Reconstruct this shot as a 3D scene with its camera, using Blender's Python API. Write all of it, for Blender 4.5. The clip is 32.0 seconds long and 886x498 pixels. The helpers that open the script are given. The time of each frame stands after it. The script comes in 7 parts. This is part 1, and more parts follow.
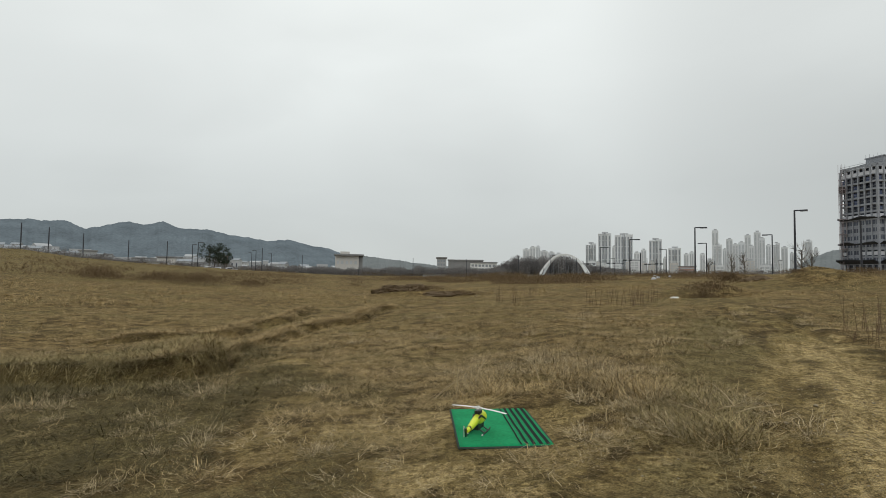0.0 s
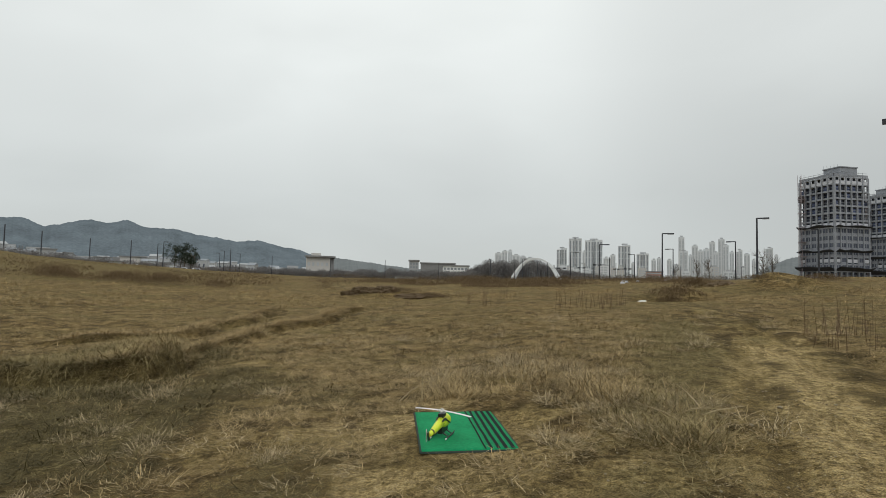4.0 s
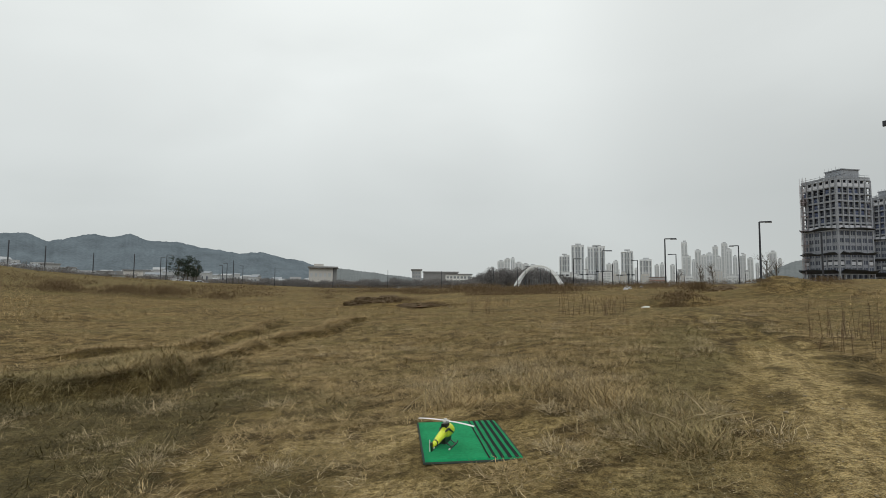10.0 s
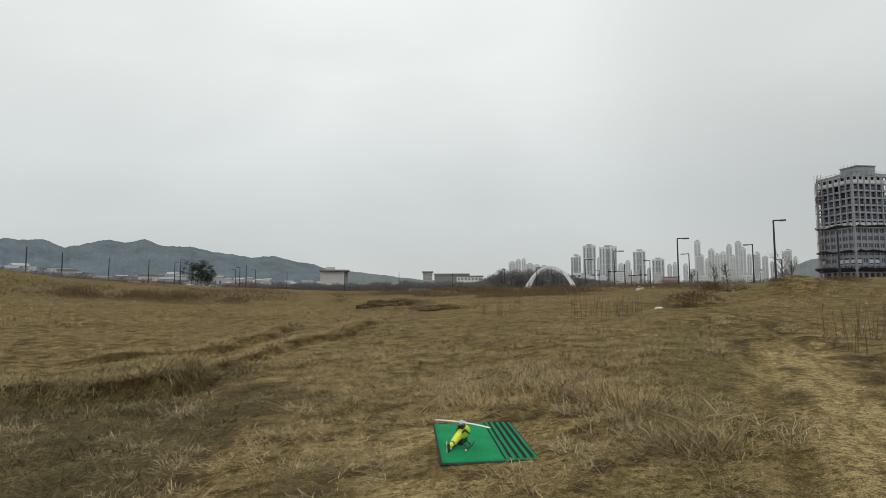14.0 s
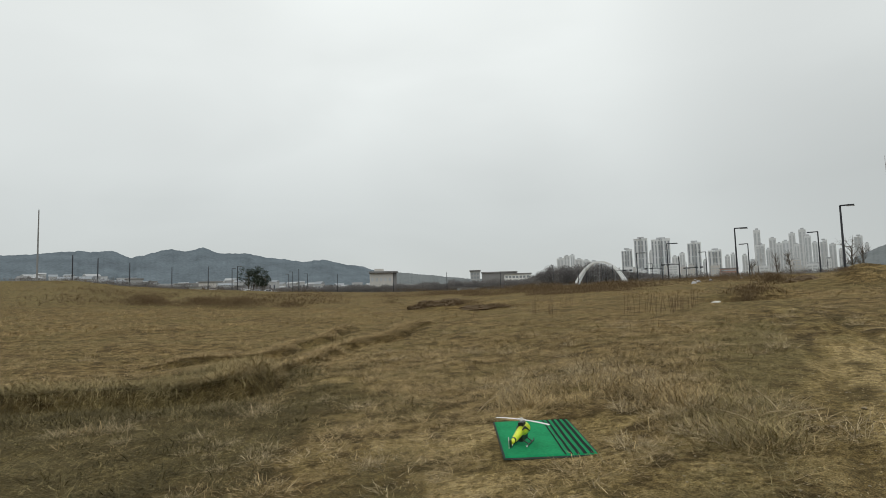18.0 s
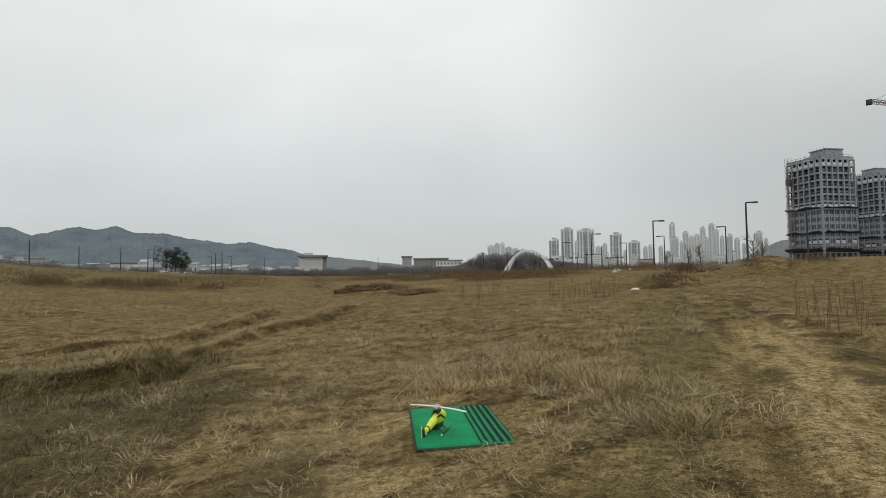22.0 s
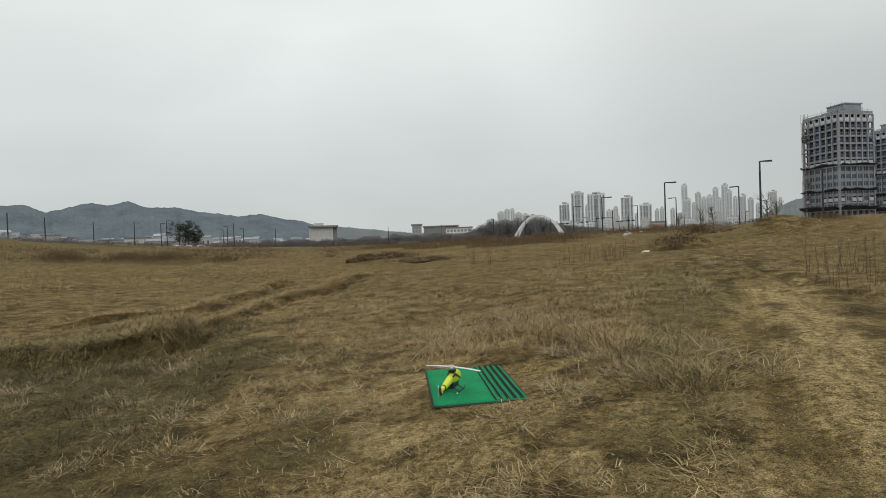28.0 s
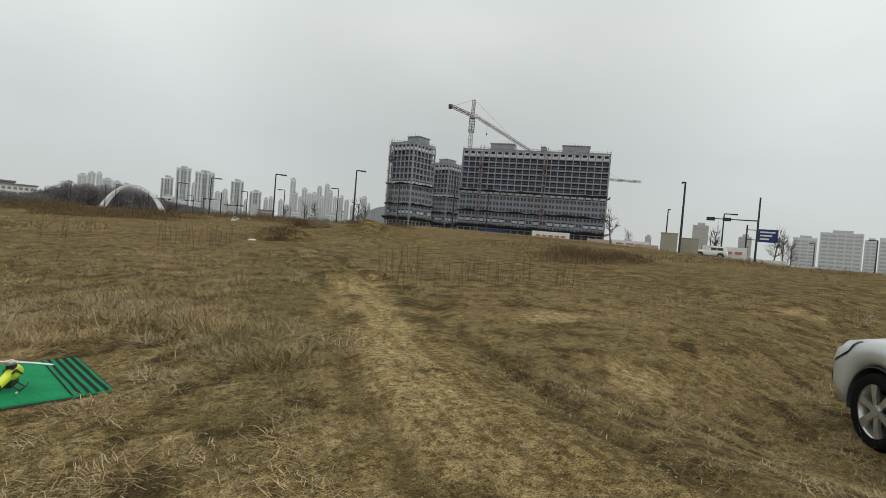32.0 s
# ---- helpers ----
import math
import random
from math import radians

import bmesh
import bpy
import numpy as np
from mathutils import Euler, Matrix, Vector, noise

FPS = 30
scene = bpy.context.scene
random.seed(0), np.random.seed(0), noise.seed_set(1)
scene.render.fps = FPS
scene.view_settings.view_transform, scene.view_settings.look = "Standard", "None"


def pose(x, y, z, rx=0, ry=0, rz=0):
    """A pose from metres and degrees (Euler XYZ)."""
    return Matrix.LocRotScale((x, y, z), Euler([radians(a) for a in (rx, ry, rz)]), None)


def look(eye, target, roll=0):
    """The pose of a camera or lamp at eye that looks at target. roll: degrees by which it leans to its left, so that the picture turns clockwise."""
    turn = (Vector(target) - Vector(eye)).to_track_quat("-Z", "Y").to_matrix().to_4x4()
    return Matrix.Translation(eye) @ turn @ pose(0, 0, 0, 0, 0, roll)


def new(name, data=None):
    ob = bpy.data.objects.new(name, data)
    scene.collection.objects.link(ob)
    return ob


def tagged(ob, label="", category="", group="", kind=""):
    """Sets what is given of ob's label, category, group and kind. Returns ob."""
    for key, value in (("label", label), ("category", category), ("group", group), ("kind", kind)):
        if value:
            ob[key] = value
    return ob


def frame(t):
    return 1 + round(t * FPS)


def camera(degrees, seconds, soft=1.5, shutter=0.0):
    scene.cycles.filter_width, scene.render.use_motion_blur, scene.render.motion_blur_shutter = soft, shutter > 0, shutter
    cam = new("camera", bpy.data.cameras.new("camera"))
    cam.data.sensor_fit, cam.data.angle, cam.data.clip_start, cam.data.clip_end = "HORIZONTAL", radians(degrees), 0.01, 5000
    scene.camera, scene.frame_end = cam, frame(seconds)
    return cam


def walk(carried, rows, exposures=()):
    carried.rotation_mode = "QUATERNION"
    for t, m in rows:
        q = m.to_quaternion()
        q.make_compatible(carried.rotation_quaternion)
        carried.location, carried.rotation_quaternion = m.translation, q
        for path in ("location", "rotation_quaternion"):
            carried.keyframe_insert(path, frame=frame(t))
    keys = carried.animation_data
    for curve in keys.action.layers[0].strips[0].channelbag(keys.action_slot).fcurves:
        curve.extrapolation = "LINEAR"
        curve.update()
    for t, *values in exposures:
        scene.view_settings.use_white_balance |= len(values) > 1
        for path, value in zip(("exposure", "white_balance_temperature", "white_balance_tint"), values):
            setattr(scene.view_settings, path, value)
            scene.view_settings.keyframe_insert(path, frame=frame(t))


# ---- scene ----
for_view = 80.06
cam = camera(for_view, 32.0, soft=0.8)

# seconds, eye x y z, yaw to the left, pitch, roll (degrees)
PATH = [
    (0, -0.071, -0.070, 1.652, 1.859, 2.841, 0.804), (0.5, -0.066, -0.051, 1.646, 1.751, 2.958, 0.813),
    (1, -0.062, -0.027, 1.637, 1.308, 3.113, 1.084), (1.5, -0.057, -0.013, 1.633, 1.307, 3.171, 1.643),
    (2, -0.049, 0.017, 1.626, 0.794, 2.993, 1.491), (2.5, -0.037, 0.046, 1.622, 0.399, 2.703, 1.263),
    (3, -0.019, 0.077, 1.613, -0.505, 3.499, 1.921), (3.5, -0.007, 0.099, 1.608, -0.621, 3.161, 1.431),
    (5.5, 0.055, 0.216, 1.579, -3.237, 3.565, 1.902), (6, 0.076, 0.244, 1.573, -3.812, 3.251, 1.628),
    (6.5, 0.078, 0.264, 1.569, -4.537, 3.185, 1.419), (7, 0.082, 0.280, 1.565, -4.538, 3.226, 0.984),
    (7.5, 0.072, 0.245, 1.577, -4.095, 3.451, 0.549), (8, 0.055, 0.198, 1.586, -2.803, 4.795, -0.293),
    (8.5, 0.043, 0.151, 1.597, -1.306, 4.761, -0.803), (9, 0.030, 0.121, 1.609, -1.215, 4.728, -0.458),
    (9.5, 0.025, 0.119, 1.606, -0.712, 4.387, 0.130), (10, 0.022, 0.127, 1.604, -0.832, 4.171, 0.464),
    (10.5, 0.031, 0.134, 1.599, -1.326, 4.287, -0.138), (11, 0.023, 0.111, 1.605, -0.850, 4.356, -0.028),
    (11.5, 0.020, 0.088, 1.609, -0.629, 4.821, -0.096), (12, 0.017, 0.064, 1.611, -0.050, 4.846, -0.717),
    (12.5, 0.010, 0.042, 1.618, -0.082, 5.036, -0.762), (13, -0.008, 0.011, 1.628, 0.612, 4.984, -0.318),
    (13.5, -0.006, -0.003, 1.627, 0.521, 4.726, -0.246), (14, -0.017, -0.013, 1.634, 0.334, 4.382, -0.064),
    (14.5, -0.019, -0.025, 1.639, 0.017, 4.688, 0.044), (15, -0.039, -0.084, 1.645, 2.085, 4.207, -0.406),
    (15.5, -0.068, -0.155, 1.664, 4.599, 4.009, -0.830), (17.5, -0.095, -0.315, 1.694, 5.453, 4.468, -1.905),
    (18, -0.104, -0.315, 1.696, 5.392, 4.342, -1.631), (18.5, -0.082, -0.314, 1.694, 5.046, 4.435, -1.511),
    (19, -0.082, -0.245, 1.691, 4.478, 4.119, -0.761), (19.5, -0.043, -0.161, 1.656, 3.637, 4.036, -1.178),
    (20, -0.021, -0.060, 1.635, 2.131, 3.574, -0.876), (20.5, 0.003, 0.044, 1.619, 0.547, 3.382, -0.405),
    (21, 0.027, 0.137, 1.604, -0.896, 3.201, -0.032), (21.5, 0.034, 0.164, 1.601, -1.615, 3.047, -0.249),
    (22, 0.038, 0.188, 1.599, -1.923, 2.679, -0.724), (22.5, 0.035, 0.186, 1.600, -1.867, 2.272, -1.130),
    (23, 0.023, 0.175, 1.595, -1.157, 2.027, -1.719), (23.5, 0.020, 0.122, 1.611, -0.128, 2.186, -2.586),
    (24, 0.004, 0.061, 1.619, 0.720, 2.700, -1.955), (24.5, -0.007, 0.041, 1.616, 1.840, 2.910, -2.685),
    (26.5, -0.050, 0.067, 1.610, 1.639, 1.461, -1.832), (27, -0.051, 0.071, 1.617, 0.305, 0.107, -0.876),
    (27.5, -0.021, 0.056, 1.602, -0.261, -0.565, -1.142), (28, 0.015, 0.040, 1.587, -0.746, -0.836, -2.051),
    (28.5, 0.033, 0.036, 1.578, -1.193, -1.168, -2.290), (29, 0.045, 0.032, 1.567, -0.977, -1.075, -2.091),
    (29.5, 0.057, 0.029, 1.557, -1.019, -1.269, -2.040), (30, 0.078, 0.028, 1.552, -1.497, -1.430, -2.549),
    (30.5, 0.076, 0.072, 1.539, -1.542, -1.688, -2.396), (31, 0.075, 0.116, 1.528, -1.873, -2.068, -2.444),
    (31.5, 0.168, 0.315, 1.519, -5.739, -3.128, -1.686), (31.7, 0.205, 0.024, 1.649, -18.078, -4.351, 0.763),
    (31.8, 0.159, -0.238, 1.686, -26.909, -3.796, 1.481), (31.9, -0.060, -0.314, 1.686, -35.298, -2.362, 3.690),
    (32, -0.167, -0.316, 1.670, -41.788, -1.339, 4.731),
]


def eye_pose(x, y, z, yaw, pitch, roll):
    a, b = radians(yaw), radians(pitch)
    ahead = Vector((-math.sin(a) * math.cos(b), math.cos(a) * math.cos(b), math.sin(b)))
    return look((x, y, z), Vector((x, y, z)) + ahead, roll)


walk(cam, [(row[0], eye_pose(*row[1:])) for row in PATH])

# ---------------------------------------------------------------- sky and light
world = bpy.data.worlds.new("overcast_sky")
scene.world = world
world.use_nodes = True
wn, wl = world.node_tree.nodes, world.node_tree.links
wn.clear()
SUN_EL, SUN_AZ = 52.0, 150.0
out = wn.new("ShaderNodeOutputWorld")
clear_sky = wn.new("ShaderNodeTexSky")
clear_sky.sky_type, clear_sky.sun_disc = "NISHITA", False
clear_sky.sun_elevation, clear_sky.sun_rotation = radians(SUN_EL), radians(SUN_AZ)
bg_clear, bg_cloud, blend = wn.new("ShaderNodeBackground"), wn.new("ShaderNodeBackground"), wn.new("ShaderNodeMixShader")
bg_clear.inputs["Strength"].default_value = 0.08
wl.new(clear_sky.outputs[0], bg_clear.inputs["Color"])
coord, sep = wn.new("ShaderNodeTexCoord"), wn.new("ShaderNodeSeparateXYZ")
wl.new(coord.outputs["Generated"], sep.inputs[0])
height = wn.new("ShaderNodeValToRGB")
height.color_ramp.elements[0].position, height.color_ramp.elements[0].color = 0.0, (0.58, 0.615, 0.61, 1)
height.color_ramp.elements[1].position, height.color_ramp.elements[1].color = 0.62, (0.99, 1.03, 1.01, 1)
mid = height.color_ramp.elements.new(0.16)
mid.color = (0.65, 0.685, 0.675, 1)
mid = height.color_ramp.elements.new(0.36)
mid.color = (0.86, 0.90, 0.885, 1)
wl.new(sep.outputs["Z"], height.inputs["Fac"])
flat = wn.new("ShaderNodeVectorMath")
flat.operation = "MULTIPLY"
flat.inputs[1].default_value = (1.0, 1.0, 2.6)
wl.new(coord.outputs["Generated"], flat.inputs[0])
puffs = wn.new("ShaderNodeTexNoise")
puffs.inputs["Scale"].default_value, puffs.inputs["Detail"].default_value = 1.9, 4.0
puffs.inputs["Roughness"].default_value, puffs.inputs["Distortion"].default_value = 0.45, 0.3
wl.new(flat.outputs[0], puffs.inputs["Vector"])
shade = wn.new("ShaderNodeMapRange")
shade.inputs["From Min"].default_value, shade.inputs["From Max"].default_value = 0.33, 0.62
shade.inputs["To Min"].default_value, shade.inputs["To Max"].default_value = 0.93, 1.03
wl.new(puffs.outputs["Fac"], shade.inputs["Value"])
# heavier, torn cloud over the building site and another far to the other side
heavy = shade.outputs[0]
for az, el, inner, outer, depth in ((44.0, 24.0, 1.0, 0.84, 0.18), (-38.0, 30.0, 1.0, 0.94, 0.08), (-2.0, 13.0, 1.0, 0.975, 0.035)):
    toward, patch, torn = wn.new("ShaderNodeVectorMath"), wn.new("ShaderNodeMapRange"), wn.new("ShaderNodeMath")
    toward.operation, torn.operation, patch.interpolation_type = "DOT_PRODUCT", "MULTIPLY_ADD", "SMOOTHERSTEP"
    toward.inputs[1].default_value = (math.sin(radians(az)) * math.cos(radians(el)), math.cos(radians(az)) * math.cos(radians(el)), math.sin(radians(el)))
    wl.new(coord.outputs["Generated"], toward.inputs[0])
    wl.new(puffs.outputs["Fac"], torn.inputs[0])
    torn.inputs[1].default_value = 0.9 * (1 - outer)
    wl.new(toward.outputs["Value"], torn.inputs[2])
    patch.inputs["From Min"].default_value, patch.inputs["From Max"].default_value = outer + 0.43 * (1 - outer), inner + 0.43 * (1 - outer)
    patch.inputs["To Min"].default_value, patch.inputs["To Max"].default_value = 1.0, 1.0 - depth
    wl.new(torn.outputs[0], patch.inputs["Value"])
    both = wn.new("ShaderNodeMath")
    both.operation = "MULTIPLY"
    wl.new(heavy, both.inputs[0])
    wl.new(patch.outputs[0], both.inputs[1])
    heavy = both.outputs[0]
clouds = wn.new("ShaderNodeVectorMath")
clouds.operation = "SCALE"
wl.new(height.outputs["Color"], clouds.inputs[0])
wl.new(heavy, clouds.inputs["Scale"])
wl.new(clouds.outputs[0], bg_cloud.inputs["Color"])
blend.inputs["Fac"].default_value = 0.95
wl.new(bg_clear.outputs[0], blend.inputs[1])
wl.new(bg_cloud.outputs[0], blend.inputs[2])
wl.new(blend.outputs[0], out.inputs["Surface"])

sun = new("sun", bpy.data.lights.new("sun", "SUN"))
sun.data.energy, sun.data.angle, sun.data.color = 0.6, radians(40), (1.0, 0.97, 0.92)
a, e = radians(SUN_AZ), radians(SUN_EL)
sun.matrix_world = look((0, 0, 50), (-math.sin(a) * math.cos(e) * 50, -math.cos(a) * math.cos(e) * 50, 50 - 50 * math.sin(e)))

# ---------------------------------------------------------------- materials


def surface(name, col, rough=0.8, var=0.25, size=3.0, metal=0.0, bump=0.0, fine=0.0, obj=0.0, island=0.0, spec=0.3):
    """A painted, earthen or leafy surface: colour broken up at two scales, and fine relief."""
    m = bpy.data.materials.new(name)
    m.use_nodes = True
    n, l = m.node_tree.nodes, m.node_tree.links
    b = n["Principled BSDF"]
    b.inputs["Roughness"].default_value, b.inputs["Metallic"].default_value = rough, metal
    b.inputs["Specular IOR Level"].default_value = spec
    tc = n.new("ShaderNodeTexCoord")
    tx = n.new("ShaderNodeTexNoise")
    tx.inputs["Scale"].default_value, tx.inputs["Detail"].default_value = 1.0 / size, 3
    t2 = n.new("ShaderNodeTexNoise")
    t2.inputs["Scale"].default_value, t2.inputs["Detail"].default_value = 9.0 / size, 5
    for t in (tx, t2):
        l.new(tc.outputs["Object"], t.inputs["Vector"])
    add = n.new("ShaderNodeMath")
    add.operation = "ADD"
    l.new(tx.outputs["Fac"], add.inputs[0])
    l.new(t2.outputs["Fac"], add.inputs[1])
    last = add
    for amount, node, key in ((obj, "ShaderNodeObjectInfo", "Random"), (island, "ShaderNodeNewGeometry", "Random Per Island")):
        if amount:
            src, mul = n.new(node), n.new("ShaderNodeMath")
            mul.operation = "MULTIPLY_ADD"
            mul.inputs[1].default_value = amount
            l.new(src.outputs[key], mul.inputs[0])
            l.new(last.outputs[0], mul.inputs[2])
            last = mul
    mr = n.new("ShaderNodeMapRange")
    mr.inputs["From Min"].default_value, mr.inputs["From Max"].default_value = 0.5, 1.5 + obj + island
    mr.inputs["To Min"].default_value, mr.inputs["To Max"].default_value = 1 - var, 1 + var
    l.new(last.outputs[0], mr.inputs["Value"])
    sc = n.new("ShaderNodeVectorMath")
    sc.operation = "SCALE"
    sc.inputs[0].default_value = col
    l.new(mr.outputs[0], sc.inputs["Scale"])
    l.new(sc.outputs[0], b.inputs["Base Color"])
    if bump:
        bp = n.new("ShaderNodeBump")
        bp.inputs["Strength"].default_value, bp.inputs["Distance"].default_value = bump, fine or 0.02
        l.new(t2.outputs["Fac"], bp.inputs["Height"])
        l.new(bp.outputs[0], b.inputs["Normal"])
    return m


M_CONCRETE = surface("raw_concrete", (0.285, 0.298, 0.325), 0.9, 0.3, 6.0, bump=0.2)
M_PANEL = surface("white_panel", (0.53, 0.54, 0.575), 0.7, 0.12, 4.0, obj=0.5)
# colour stands for shade inside open floors; also used on far house windows
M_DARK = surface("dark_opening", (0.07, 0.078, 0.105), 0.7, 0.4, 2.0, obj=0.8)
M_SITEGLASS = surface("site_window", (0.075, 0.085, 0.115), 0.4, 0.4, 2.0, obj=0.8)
M_NET = surface("black_net", (0.06, 0.063, 0.07), 0.9, 0.3, 1.0)
M_STEEL = surface("dark_steel", (0.045, 0.047, 0.055), 0.5, 0.2, 0.6, metal=0.3)
M_CRANE = surface("crane_paint", (0.30, 0.255, 0.265), 0.6, 0.2, 2.0)
M_TARP = surface("blue_tarp", (0.075, 0.095, 0.17), 0.7, 0.2, 1.0)
M_RUST = surface("hoist_cage", (0.085, 0.070, 0.070), 0.7, 0.25, 1.5)
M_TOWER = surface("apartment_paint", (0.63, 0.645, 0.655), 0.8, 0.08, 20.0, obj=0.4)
M_TOWER_WARM = surface("apartment_paint_warm", (0.52, 0.50, 0.47), 0.8, 0.1, 20.0, obj=0.5)
# window glass lightened: distance haze put into the colour
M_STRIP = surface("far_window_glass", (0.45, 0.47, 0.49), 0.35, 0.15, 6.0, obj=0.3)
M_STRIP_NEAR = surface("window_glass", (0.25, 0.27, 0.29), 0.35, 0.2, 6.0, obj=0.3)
M_ROOFBLUE = surface("blue_sheet_roof", (0.26, 0.28, 0.30), 0.7, 0.2, 4.0)
M_ROOFPALE = surface("pale_sheet_roof", (0.36, 0.37, 0.38), 0.7, 0.2, 4.0)
# roof grey lightened with painted haze, also on far house and shed walls
M_FARROOF = surface("haze_paled_roof", (0.42, 0.43, 0.44), 0.9, 0.12, 8.0)
M_ROOFGREY = surface("roof_grey", (0.22, 0.22, 0.22), 0.9, 0.2, 3.0)
# hill colours carry painted haze: blue-grey far off, paler on the low rises
M_HILL = surface("haze_tinted_hill", (0.126, 0.150, 0.168), 1.0, 0.36, 55.0, spec=0.0)
M_HILL_PALE = surface("haze_paled_hill", (0.165, 0.178, 0.180), 1.0, 0.22, 30.0, spec=0.0)
# bare woods lightened and greyed: haze put into the colour
M_WOODS = surface("haze_greyed_woods", (0.178, 0.170, 0.166), 1.0, 0.35, 5.0, island=0.8, spec=0.0)
M_PINE = surface("pine_needles", (0.035, 0.045, 0.030), 0.9, 0.4, 1.0, island=0.8, spec=0.1)
M_BARK = surface("bark", (0.11, 0.09, 0.07), 0.95, 0.3, 0.5, bump=0.4)
M_WHITE = surface("white_paint", (0.74, 0.74, 0.72), 0.6, 0.1, 2.0)
M_BRIDGE = surface("bridge_paint", (0.70, 0.71, 0.71), 0.5, 0.08, 6.0)
M_BEIGE = surface("beige_cabinet", (0.36, 0.33, 0.26), 0.6, 0.12, 0.8)
M_BLUE = surface("sign_blue", (0.022, 0.045, 0.16), 0.45, 0.1, 0.8)
M_RED = surface("banner_red", (0.47, 0.17, 0.15), 0.7, 0.1, 0.5)
M_ORANGE = surface("orange_barrier", (0.50, 0.37, 0.31), 0.7, 0.15, 0.6)
M_EARTH = surface("bare_earth_pile", (0.13, 0.095, 0.06), 1.0, 0.4, 0.8, bump=0.6, fine=0.08, spec=0.05)
M_GREEN = surface("green_rubber_felt", (0.010, 0.225, 0.086), 0.9, 0.3, 0.3, bump=0.3, fine=0.002, spec=0.15)
M_BLACK = surface("black_rubber", (0.005, 0.012, 0.009), 0.85, 0.3, 0.1, spec=0.2)
M_EDGE = surface("worn_mat_edge", (0.035, 0.05, 0.04), 0.9, 0.4, 0.1)
M_YELLOW = surface("fluorescent_yellow", (0.62, 0.72, 0.04), 0.35, 0.08, 0.1, spec=0.5)
M_CARBON = surface("carbon_black", (0.012, 0.012, 0.013), 0.35, 0.2, 0.05, spec=0.5)
M_BLADE = surface("white_rotor_blade", (0.72, 0.70, 0.68), 0.4, 0.08, 0.2)
M_SILVER = surface("silver_car_paint", (0.52, 0.54, 0.53), 0.28, 0.06, 1.0, metal=0.35, spec=0.5)
M_TYRE = surface("tyre_rubber", (0.008, 0.008, 0.008), 0.9, 0.3, 0.1, bump=0.3, fine=0.004, spec=0.08)
M_ALLOY = surface("alloy_rim", (0.52, 0.52, 0.50), 0.3, 0.08, 0.3, metal=0.8)
M_GLASS = surface("dark_glass", (0.02, 0.023, 0.026), 0.08, 0.1, 1.0, spec=0.6)
M_LAMPGLASS = surface("headlamp_glass", (0.60, 0.61, 0.60), 0.12, 0.1, 0.1, spec=0.6)
M_STRAW = surface("straw", (0.335, 0.248, 0.125), 0.85, 0.92, 0.9, island=1.6, spec=0.12)
M_PALE = surface("pale_straw", (0.41, 0.325, 0.195), 0.85, 0.8, 0.9, island=1.6, spec=0.12)
M_STRAW_DAMP = surface("damp_straw", (0.100, 0.081, 0.038), 0.9, 0.9, 2.5, island=1.6, spec=0.1)
M_STRAW_OLIVE = surface("olive_straw", (0.235, 0.186, 0.090), 0.9, 0.85, 1.5, island=1.6, spec=0.1)
M_STRAW_FAR = surface("straw_far", (0.345, 0.252, 0.122), 0.9, 0.7, 3.0, island=1.4, spec=0.08)
M_STEM = surface("weed_stem", (0.15, 0.10, 0.06), 0.9, 0.35, 0.4, island=1.0)
M_BRUSH = surface("brown_brush", (0.140, 0.098, 0.056), 0.95, 0.4, 1.0, island=1.0, spec=0.05)
M_GRIT = surface("loose_grit", (0.40, 0.325, 0.19), 0.95, 0.5, 0.3, island=1.2, spec=0.1)
M_STONE = surface("pale_stone", (0.26, 0.215, 0.14), 0.95, 0.25, 0.1, obj=0.6)


